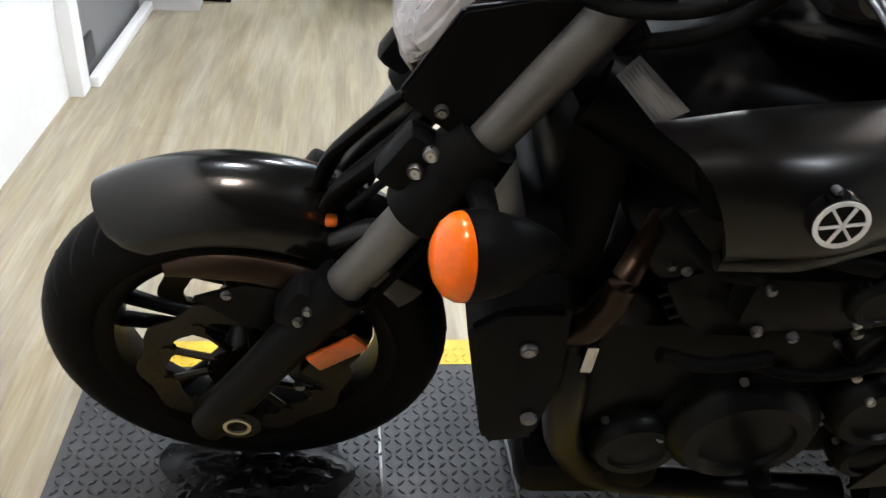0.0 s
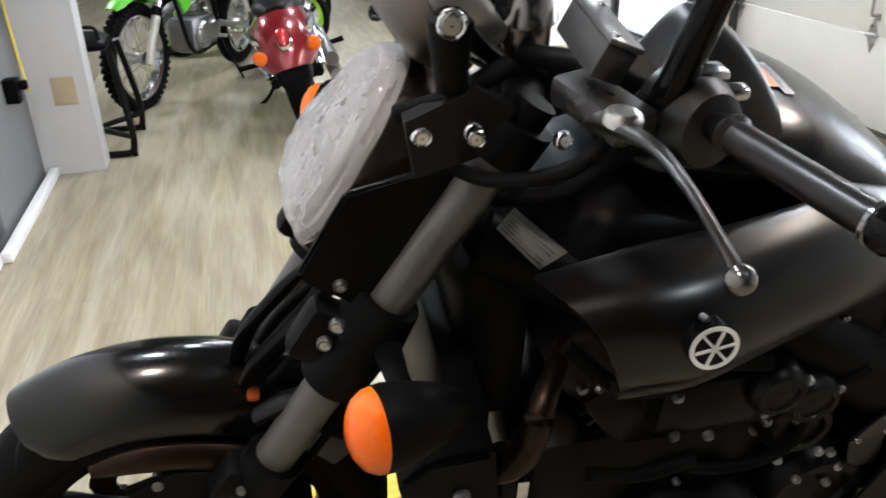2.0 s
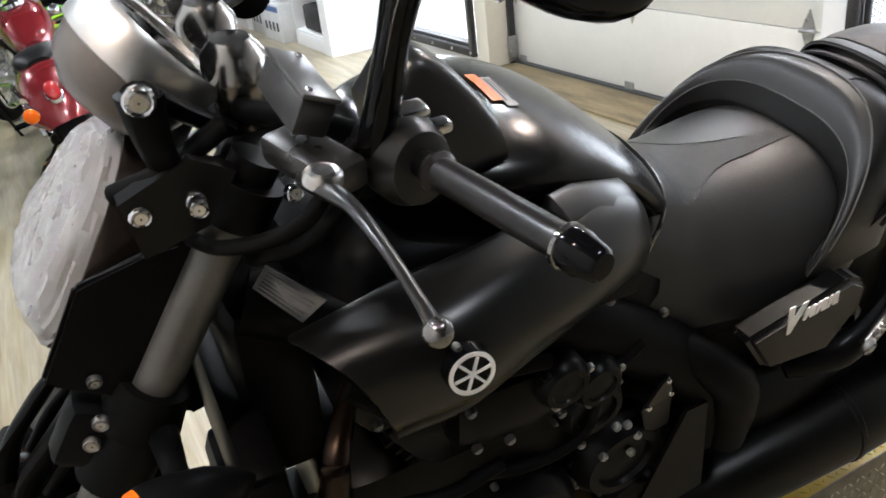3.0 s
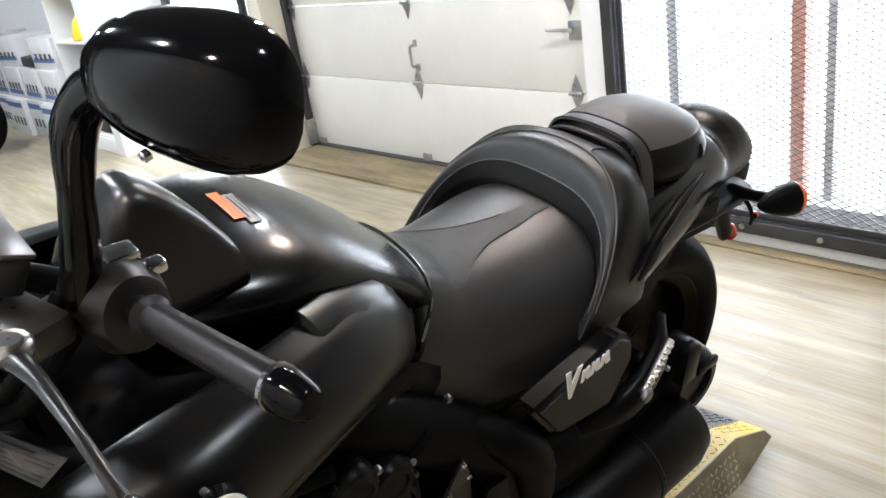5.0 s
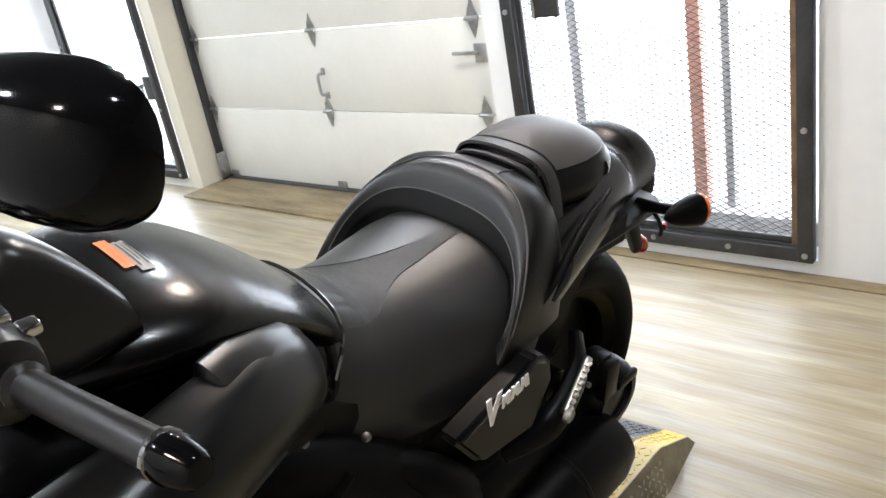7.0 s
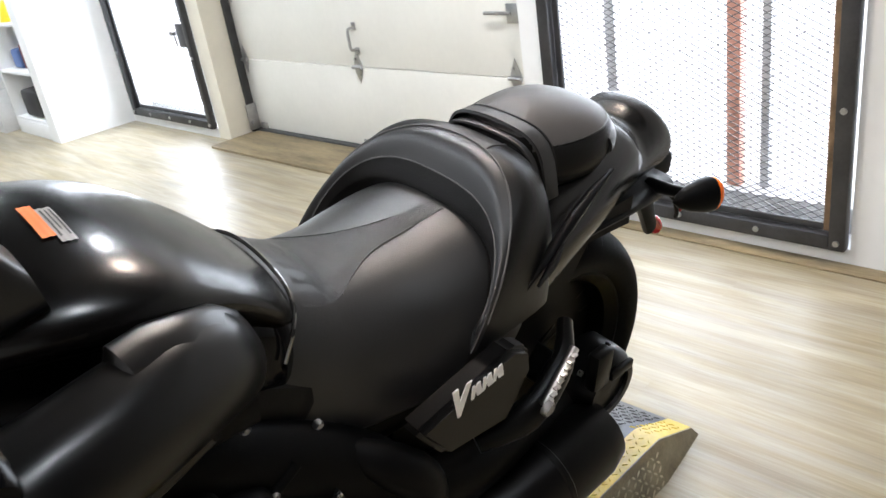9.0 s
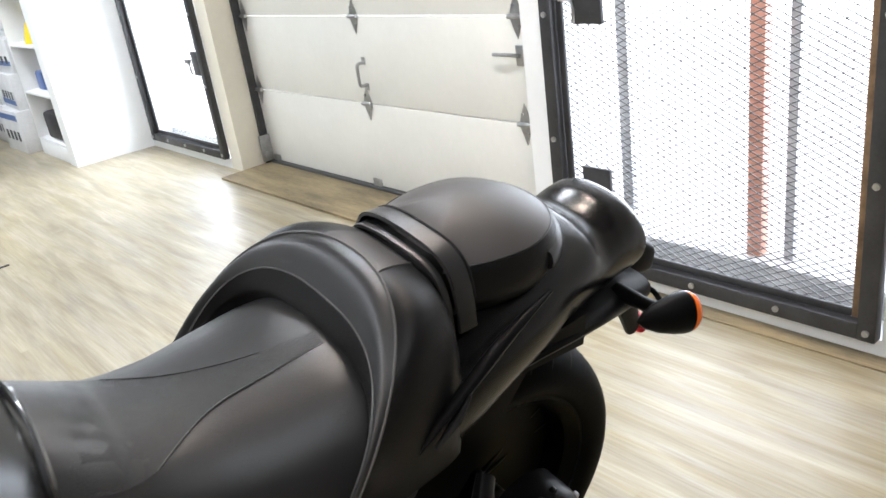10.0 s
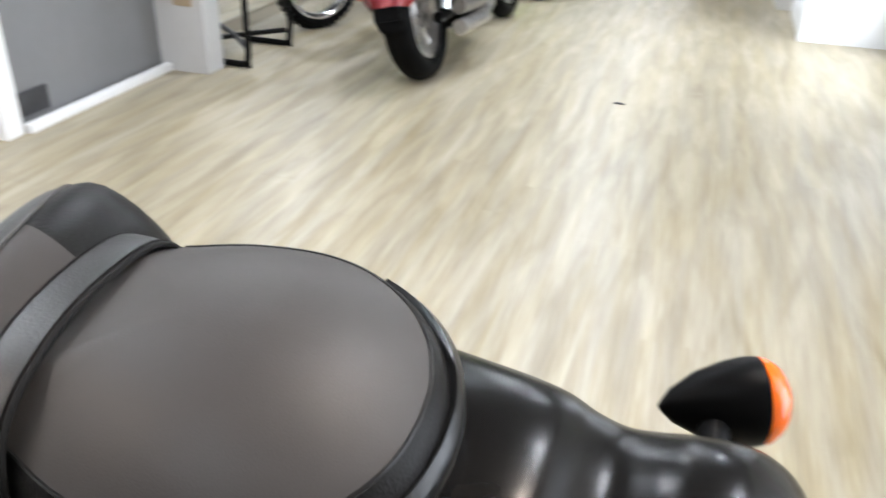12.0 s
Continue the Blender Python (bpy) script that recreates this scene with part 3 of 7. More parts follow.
part("sill", box(B(), (0.04, 5.73, 0.10), (0.14, 1.24, 0.07), 0.004), WHITE, wglaz)

# ---- shelving bay beside the window ----
bay = root("shelf_unit", "white painted shelf unit, half full", "shelf")
part("side_panel", box(B(), (2.75, 6.64, 1.1), (0.6, 0.03, 2.2), 0.003), WHITE, bay)
part("side_panel", box(B(), (2.75, 7.36, 1.1), (0.6, 0.03, 2.2), 0.003), WHITE, bay)
part("back", box(B(), (3.03, 7.0, 1.1), (0.02, 0.7, 2.2)), WHITE, bay)
part("plinth", box(B(), (2.75, 7.0, 0.06), (0.6, 0.69, 0.12), 0.003), WHITE, bay)
for z in (0.13, 0.52, 0.9, 1.28, 1.7):
    part("shelf", box(B(), (2.75, 7.0, z), (0.59, 0.69, 0.022), 0.003), WHITE, bay)


def crate(name, c, s, material, label, category):
    bm = box(B(), c, s, min(s) * 0.12)
    return thing(name, bm, material, label, category)


crate("battery_box", (2.62, 6.98, 0.26), (0.28, 0.36, 0.22), DARK, "dark plastic case on the lowest shelf", "case")
crate("small_carton", (2.6, 6.84, 0.64), (0.16, 0.2, 0.2), MAROON, "dark maroon carton on a shelf", "box")
crate("small_tin", (2.6, 7.12, 0.61), (0.14, 0.16, 0.15), BLUE, "blue tin on a shelf", "tin")
bm = B()
lathe(bm, [(0.001, 0.2), (0.07, 0.19), (0.11, 0.14), (0.135, 0.05), (0.145, 0.0)], Matrix.Translation((2.62, 6.95, 0.915)))
thing("hard_hat", bm, YELP, "yellow plastic hard hat on a shelf", "hard hat")


def carton(x, y, z, sx, sy, sz, band, rot=0):
    ob = root("carton", "white carton with a blue printed band, stacked by the wall", "box", pose(x, y, z, 0, 0, rot), "stacked cartons")
    part("carton_body", box(B(), (0, 0, sz / 2), (sx, sy, sz), 0.006), BOXW, ob)
    part("print_band", box(B(), (-sx / 2 - 0.0015, 0, sz * band), (0.004, sy * 0.9, sz * 0.14)), BLUE, ob, "blue printed band")
    for k in range(4):
        part("print_bar", box(B(), (-sx / 2 - 0.0025, sy * (-0.32 + 0.2 * k), sz * 0.4), (0.003, sy * 0.09, sz * 0.22)), INK, ob)
    return ob


for i in range(5):
    carton(2.62 + 0.04 * (i % 2), 7.75 + 0.56 * i, 0, 0.55, 0.52, 0.36, 0.85, 2 - i)
    carton(2.66, 7.76 + 0.56 * i, 0.36, 0.5, 0.5, 0.30, 0.2, -2 + i)
    if i % 2 == 0:
        carton(2.68, 7.8 + 0.56 * i, 0.66, 0.48, 0.52, 0.28, 0.3, 4)
crate("tool_tray", (2.6, 8.3, 0.72), (0.34, 0.3, 0.09), DARK, "dark tool tray on top of the cartons", "tray")
# far end clutter
def clothes_rack(x, y, width, cloth, label, count):
    ob = root("clothes_rack", label, "clothes rack", Matrix.Translation((x, y, 0)))
    for s in (-1, 1):
        part("post", rod(B(), (s * width / 2, 0, 0.02), (s * width / 2, 0, 1.45), 0.016, n=10), ENGINE, ob)
        part("foot", tube(B(), [(s * width / 2, -0.25, 0.02), (s * width / 2, 0, 0.03), (s * width / 2, 0.25, 0.02)], 0.016, 8), ENGINE, ob)
    part("rail", rod(B(), (-width / 2, 0, 1.44), (width / 2, 0, 1.44), 0.014, n=10), ENGINE, ob)
    rng = random.Random(int(x * 100))
    for k in range(count):
        px = -width / 2 + width * (k + 0.5) / count
        secs = []
        for z, hw, hd in ((1.40, 0.03, 0.02), (1.36, 0.18, 0.03), (1.28, 0.23, 0.045), (0.95, 0.21, 0.05), (0.62, 0.24 + 0.03 * rng.random(), 0.055), (0.50 + 0.08 * rng.random(), 0.23, 0.05)):
            secs.append([Vector((px + hd * math.cos(a) * (1 + 0.3 * math.sin(5 * a + k)), hw * math.sin(a), z)) for a in [2 * math.pi * j / 20 for j in range(20)]])
        part("jacket", loft(B(), secs), cloth, ob)


def gear_bag(x, y, sx, sy, sz, material, label):
    secs = []
    for f in [i / 10 for i in range(11)]:
        k = math.sin(math.pi * (0.06 + 0.88 * f)) ** 0.5
        secs.append([Vector((x + sx * (f - 0.5), y + sy * 0.5 * k * math.cos(a) * (1 + 0.1 * math.sin(7 * f + 3 * a)), max(0.0, sz * 0.46 + sz * 0.5 * k * math.sin(a) * (1 + 0.12 * math.sin(9 * f + 2 * a))))) for a in [2 * math.pi * j / 18 for j in range(18)]])
    ob = thing("gear_bag", loft(B(), secs), material, label, "bag")
    part("handle", tube(B(), [(x - sx * 0.2, y, sz * 0.9), (x - sx * 0.1, y - 0.03, sz * 1.12), (x + sx * 0.1, y - 0.03, sz * 1.12), (x + sx * 0.2, y, sz * 0.9)], 0.012, 8), PLASTIC, ob)


clothes_rack(0.45, 17.0, 0.9, DARK, "rack of dark riding jackets at the far end", 7)
clothes_rack(1.95, 16.6, 0.5, MAROON, "short rack of maroon jackets at the far end", 4)
clothes_rack(-0.9, 16.6, 0.9, DARK, "rack of dark riding trousers at the far end", 6)
gear_bag(1.15, 16.2, 0.55, 0.4, 0.34, DARK, "slumped black gear bag on the floor")
gear_bag(1.66, 16.35, 0.45, 0.36, 0.40, DARK, "full black gear bag on the floor")
gear_bag(0.62, 16.1, 0.36, 0.3, 0.26, BEIGE, "beige cloth bag on the floor")
crate("display_stand", (-0.9, 14.5, 0.6), (0.6, 0.5, 1.2), BOXW, "white display stand at the far end", "stand")
crate("display_carton", (-0.55, 11.6, 0.25), (0.5, 0.6, 0.5), BLUE, "pale blue and yellow carton behind the row", "box")

# outlet and lead on the grey wall
outlet = root("power_outlet", "black outlet box with a plug on the grey wall", "outlet", Matrix.Translation((-1.040, 3.99, 0.52)))
part("box", box(B(), (0.03, 0, 0), (0.06, 0.08, 0.11), 0.006), PLASTIC, outlet)
part("plug", box(B(), (0.075, 0.01, 0.02), (0.04, 0.04, 0.04), 0.008), PLASTIC, outlet)
thing("extension_lead", tube(B(), [(-0.955, 4.01, 0.54), (-0.965, 4.08, 0.50), (-0.995, 4.16, 0.62), (-1.015, 4.21, 0.9), (-1.02, 4.25, 1.5)], 0.006), YELP, "thin yellow power lead climbing the grey wall", "cable")
thing("cover_plate", box(B(), (-0.86, 4.307, 0.43), (0.11, 0.006, 0.14), 0.002), BEIGE, "beige cover plate on the pier", "plate")
thing("wall_vent", box(B(), (-1.033, 3.33, 0.115), (0.014, 0.19, 0.11), 0.004), STEEL, "small dark vent low on the grey wall", "vent")

# ---- the low ramp platform ----
PZ, RX0, RX1, RX2, RY0, RY1 = 0.12, -0.52, 1.757, 1.960, 0.820, 1.45
ramp = root("motorcycle_platform", "low tread plate platform with yellow edges and a short ramp", "platform")


def deck(bm, ya, yb, lift=0.0):
    pts = [(RX0, PZ), (RX1, PZ), (RX2, 0.012), (RX2, 0.0), (RX0, 0.0)]
    rows = [[bm.verts.new((x, y, z + (lift if z > 0.01 else 0))) for x, z in pts] for y in (ya, yb)]
    n = len(pts)
    bm.faces.new(rows[0][::-1])
    bm.faces.new(rows[1])
    for i in range(n):
        j = (i + 1) % n
        bm.faces.new((rows[0][i], rows[0][j], rows[1][j], rows[1][i]))
    return bm


part("deck_plate", deck(B(), RY0 + 0.034, RY1 - 0.004), PLATE, ramp, "dark grey tread plate")
YIN = RY0 + 0.068


def skirt(x):
    """The near edge's offset from RY0: straight along the deck, drawn in along the ramp."""
    return 0.03 * max(0.0, (x - RX1) / (RX2 - RX1))


for ya, yb in ((RY0, YIN), (RY1 - 0.085, RY1)):
    bm = B()
    pts = [(RX0, PZ + 0.002), (RX1, PZ + 0.002), (RX2, 0.014)]
    lo = [bm.verts.new((x, ya + (skirt(x) if ya == RY0 else 0), z)) for x, z in pts]
    hi = [bm.verts.new((x, yb + (skirt(x) if ya == RY0 else 0), z)) for x, z in pts]
    for i in range(2):
        bm.faces.new((lo[i], lo[i + 1], hi[i + 1], hi[i]))
    part("yellow_edge", bm, YELLOW, ramp, "yellow painted edge strip")
# side plate colour brightened to stand in for light off the floor
SIDEP = mat("worn_lit_side_plate", (0.25, 0.215, 0.145), 0.5, 0.1, var=0.35, scale=14, rvar=0.1)
part("side_plate", loft(B(), [[Vector((x, RY0 + skirt(x) - 0.002, z)), Vector((x, RY0 + skirt(x) + 0.006, z)), Vector((x, RY0 + skirt(x) - 0.014, 0.0)), Vector((x, RY0 + skirt(x) - 0.022, 0.0))]
                              for x, z in ((RX0, PZ), (RX1, PZ), (RX2, 0.012))]), SIDEP, ramp, "worn grey tread plate side with yellow traces, brightened for floor light")


def treads(name, x0, x1, y0, y1, material, on=None):
    """Raised lozenges, alternately turned."""
    verts, faces = [], []
    px, py = 0.0205, 0.0205
    i = 0
    for r in range(int((y1 - y0) / py)):
        for c in range(int((x1 - x0) / px)):
            x, y = x0 + (c + 0.5) * px, y0 + (r + 0.5) * py
            a = radians(45 if (r + c) % 2 else -45)
            if on:
                o, ux, uy, un = on(x, y)
            elif x < RX1:
                o, ux, uy, un = Vector((x, y, PZ + 0.001)), Vector((1, 0, 0)), Vector((0, 1, 0)), Vector((0, 0, 1))
            else:
                k = (x - RX1) / (RX2 - RX1)
                s = Vector((RX2 - RX1, 0, 0.012 - PZ)).normalized()
                o, ux, uy, un = Vector((x, y, PZ + (0.013 - PZ) * k + 0.001)), s, Vector((0, 1, 0)), Vector((-s.z, 0, s.x))
            d1 = math.cos(a) * ux + math.sin(a) * uy
            d2 = -math.sin(a) * ux + math.cos(a) * uy
            b = len(verts)
            for u, v, h in ((-0.0098, 0, 0), (0, -0.0036, 0), (0.0098, 0, 0), (0, 0.0036, 0), (-0.0046, 0, 0.0028), (0.0046, 0, 0.0028)):
                verts.append(o + u * d1 + v * d2 + h * un)
            faces += [(b, b + 1, b + 4), (b + 1, b + 5, b + 4), (b + 1, b + 2, b + 5), (b + 2, b + 3, b + 5), (b + 3, b + 4, b + 5), (b + 3, b, b + 4)]
    me = bpy.data.meshes.new(name)
    me.from_pydata([tuple(v) for v in verts], [], faces)
    me.materials.append(material)
    ob = new(name, me)
    ob.parent = ramp
    tagged(ob, kind="stuff")


treads("tread_pattern", RX0 + 0.01, RX2 - 0.02, YIN + 0.03, RY1 - 0.085, TREAD)
treads("tread_pattern", RX0 + 0.01, RX1, RY0 + 0.004, YIN, YELLOW)
treads("tread_pattern", RX1, RX2 - 0.02, RY0 + 0.028, YIN + 0.03, YELLOW)
treads("tread_pattern", RX0 + 0.01, RX2 - 0.02, RY1 - 0.085, RY1 - 0.006, YELLOW)
treads("tread_pattern", RX0 + 0.01, RX1, 0.0, PZ, mat("side_tread", (0.55, 0.50, 0.36), 0.4, 0.2, var=0.3, scale=12),
       lambda x, y: (Vector((x, RY0 - 0.003 - 0.020 * (1 - y / PZ), y)), Vector((1, 0, 0)), Vector((0, 0.16, 0.987)), Vector((0, -0.987, 0.16))))

# joints between the deck plates, in bright metal for edges catching light
for xj, ya, yb in ((0.079, RY0 + 0.09, 1.36), (0.33, RY0 + 0.09, 1.36)):
    part("plate_joint", box(B(), (xj, (ya + yb) / 2, PZ + 0.002), (0.006, yb - ya, 0.004), 0.001), ALU, ramp, "joint between plates, bright metal for its lit edge")


def crumpled_sheet():
    """A folded sheet of black film that the front tyre stands on."""
    rng = random.Random(11)
    n, m = 34, 26
    bm = B()
    rows = []
    for i in range(n + 1):
        row = []
        for j in range(m + 1):
            u, v = i / n * 2 - 1, j / m * 2 - 1
            r = (abs(u) ** 2.4 + abs(v) ** 2.4) ** (1 / 2.4)
            edge = max(0.0, 1 - r)
            a = 1 + 0.10 * math.sin(5 * math.atan2(v, u) + 1.0)
            h = 0.007 * min(1, edge * 3.2) * (0.75 + 0.25 * math.sin(9 * u + 4 * v)) + 0.010 * rng.random() * min(1, edge * 5)
            row.append(bm.verts.new((-0.15 + 0.165 * u * a, 1.045 + 0.095 * v * a, PZ + 0.0035 + h)))
        rows.append(row)
    for i in range(n):
        for j in range(m):
            bm.faces.new((rows[i][j], rows[i + 1][j], rows[i + 1][j + 1], rows[i][j + 1]))
    r = bmesh.ops.extrude_face_region(bm, geom=bm.faces[:])
    bmesh.ops.translate(bm, verts=[v for v in r["geom"] if isinstance(v, bmesh.types.BMVert)], vec=(0, 0, -0.002))
    thing("plastic_sheet", bm, mat("black_film", (0.006, 0.006, 0.007), 0.24, 0.0, spec=0.16, bump=0.6, bscale=30), "crumpled shiny black plastic sheet under the front tyre", "plastic sheet")


crumpled_sheet()
# ---- the motorcycle in front ----
# bike frame: x back from the front axle, y to its right, z up from the deck; it leans on its side stand
moto = root("motorcycle", "matte black muscle motorcycle leaning on its side stand on the platform", "motorcycle",
            Matrix.Translation((-0.139, 1.139, PZ)) @ pose(0, 0, 0, 0, 0, -2.4) @ pose(0, 0, 0, 13, 0, 0))


def L(x, w, z):
    """A point w to the machine's left."""
    return Vector((x, -w, z))


def bolt(parent, p, d, r=0.008, material=None, h=0.006, name="bolt"):
    p, d = Vector(p), Vector(d).normalized()
    bm = B()
    m = Matrix.Translation(p) @ frame_of(d).to_4x4()
    lathe(bm, [(0.001, h), (r * 0.55, h), (r * 0.6, h * 0.55), (r * 0.85, h * 0.9), (r, h * 0.5), (r, -0.003)], m, 12)
    return part(name, bm, material or BOLTM, parent)


AX = Matrix.Rotation(radians(90), 4, "X")


def wheel(name, x, zc, R, half, rimr, spokes, label):
    w = part(name, lathe(B(), [(0.0405, -0.075), (0.0405, 0.075), (0.02, 0.08), (0.02, -0.08), (0.0405, -0.075)], Matrix.Translation((x, 0, zc)) @ AX, 24), ENGINE, moto, label)
    m = Matrix.Translation((x, 0, zc)) @ AX
    rim = [(rimr + 0.012, -half * 0.78), (rimr + 0.004, -half * 0.70), (rimr - 0.012, -half * 0.55), (rimr - 0.018, 0), (rimr - 0.012, half * 0.55),
           (rimr + 0.004, half * 0.70), (rimr + 0.012, half * 0.78), (rimr - 0.004, half * 0.80), (rimr - 0.026, half * 0.6), (rimr - 0.034, 0),
           (rimr - 0.026, -half * 0.6), (rimr - 0.004, -half * 0.80), (rimr + 0.012, -half * 0.78)]
    part("rim", lathe(B(), rim, m, 64), RIMB, w, "black cast rim")
    sec = []
    for i in range(15):
        a = -1.75 + 3.5 * i / 14
        sec.append((R - (R - rimr) * 0.62 + (R - rimr) * 0.62 * math.cos(a) - (0.01 if abs(a) > 1.6 else 0), half * math.sin(a) * (1.0 if abs(a) < 1.57 else 0.97)))
    sec = [(rimr + 0.002, -half * 0.80)] + sec + [(rimr + 0.002, half * 0.80)]
    tyre = part("tyre", lathe(B(), sec, m, 72), RUBBER, w, "black road tyre")
    for k in range(spokes):
        a = 2 * math.pi * k / spokes + 0.35
        for s in (-0.16, 0.16):
            bm = B()
            p0 = m @ Vector((0.035 * math.cos(a + s), 0.035 * math.sin(a + s), 0.0))
            p1 = m @ Vector(((rimr - 0.022) * math.cos(a + s * 0.9), (rimr - 0.022) * math.sin(a + s * 0.9), 0.0))
            tube(bm, [p0, (p0 + p1) / 2, p1], [0.020, 0.013, 0.017], 10, 4, 0.75)
            part("spoke", bm, RIMB, w)
    # tread grooves: shallow dark cuts standing as thin sunk strips
    verts, faces = [], []
    for k in range(34):
        for side in (-1, 1):
            first = len(verts)
            for i in range(7):
                f = i / 6
                aa = (0.12 + 0.95 * f) * side
                rr = R - (R - rimr) * 0.62 + (R - rimr) * 0.62 * math.cos(aa) + 0.0006
                th = 2 * math.pi * (k + (0.5 if side > 0 else 0)) / 34 + 0.16 * f
                for e in (-0.0055 * (1.2 - f) / R, 0.0055 * (1.2 - f) / R):
                    verts.append(m @ Vector((rr * math.cos(th + e), rr * math.sin(th + e), half * math.sin(aa))))
            faces += [(first + 2 * i, first + 2 * i + 1, first + 2 * i + 3, first + 2 * i + 2) for i in range(6)]
    me = bpy.data.meshes.new("tread_groove")
    me.from_pydata([tuple(v) for v in verts], [], faces)
    me.materials.append(GROOVE)
    g = new("tread_groove", me)
    g.parent = w
    tagged(g, kind="stuff")
    return w


GROOVE = mat("groove_black", (0.003, 0.003, 0.003), 0.9)
RF, RR, WB = 0.330, 0.336, 1.70
FZ = 0.346
fw = wheel("front_wheel", 0.0, FZ, 0.318, 0.060, 0.232, 5, "front wheel with black five-spoke rim")
rw = wheel("rear_wheel", 1.652, 0.330, 0.330, 0.098, 0.236, 5, "wide rear wheel with black rim")


def wave_disc(parent, x, z, w, r1, r0, material):
    bm = B()
    n = 60
    out, inn = [], []
    for i in range(n):
        a = 2 * math.pi * i / n
        ro = r1 + 0.006 * math.cos(10 * a)
        ri = r0 + 0.005 * math.cos(10 * a)
        out.append((ro * math.cos(a), ro * math.sin(a)))
        inn.append((ri * math.cos(a), ri * math.sin(a)))
    vs = []
    for dy in (-0.0025, 0.0025):
        vs.append([[bm.verts.new(L(x + px, w + dy, z + pz)) for px, pz in ring] for ring in (out, inn)])
    for i in range(n):
        j = (i + 1) % n
        for d in (0, 1):
            bm.faces.new((vs[d][0][i], vs[d][0][j], vs[d][1][j], vs[d][1][i]))
        for k in (0, 1):
            bm.faces.new((vs[0][k][i], vs[0][k][j], vs[1][k][j], vs[1][k][i]))
    disc = part("brake_disc", bm, material, parent, "steel wave brake disc")
    part("disc_carrier", lathe(B(), [(0.030, -0.004), (0.058, -0.004), (0.058, 0.004), (0.030, 0.004), (0.030, -0.004)], Matrix.Translation(L(x, w, z)) @ AX, 24), GOLD, parent, "dull gold disc carrier")
    for k in range(10):
        bm = B()
        a = 2 * math.pi * k / 10
        rod(bm, L(x + 0.05 * math.cos(a), w, z + 0.05 * math.sin(a)), L(x + (r0 + 0.004) * math.cos(a + 0.2), w, z + (r0 + 0.004) * math.sin(a + 0.2)), 0.006, n=6)
        rod(bm, L(x + (r0 + 0.003) * math.cos(a + 0.2), w - 0.006, z + (r0 + 0.003) * math.sin(a + 0.2)), L(x + (r0 + 0.003) * math.cos(a + 0.2), w + 0.006, z + (r0 + 0.003) * math.sin(a + 0.2)), 0.011, n=10)
        part("carrier_arm", bm, GOLD, parent)
    verts, faces = [], []
    for k in range(40):
        a = 2 * math.pi * k / 40
        rr = r0 + (r1 - r0) * (0.35 + 0.3 * (k % 2))
        b = len(verts)
        for q in range(6):
            verts.append(L(x + rr * math.cos(a) + 0.0042 * math.cos(q * 1.047), w + math.copysign(0.0031, w), z + rr * math.sin(a) + 0.0042 * math.sin(q * 1.047)))
        faces.append(tuple(range(b, b + 6)))
    me = bpy.data.meshes.new("drill_hole")
    me.from_pydata([tuple(v) for v in verts], [], faces)
    me.materials.append(GROOVE)
    ob = new("drill_hole", me)
    ob.parent = parent
    tagged(ob, kind="stuff")


for s in (1, -1):
    wave_disc(fw, 0, FZ, 0.078 * s, 0.160, 0.118, DISC)
part("hub_plate", lathe(B(), [(0.035, -0.004), (0.222, -0.004), (0.226, 0.0), (0.222, 0.004), (0.035, 0.004), (0.035, -0.004)], Matrix.Translation(L(1.652, 0.01, 0.330)) @ AX, 48), PLASTIC, rw, "black inner disc of the rear wheel")
wave_disc(rw, 1.652, 0.330, -0.115, 0.15, 0.11, DISC)


# fork
FW = 0.128


def fk(z, w, dx=0.0):
    return L(0.63 * (z - RF) - 0.021 + dx, w, z)


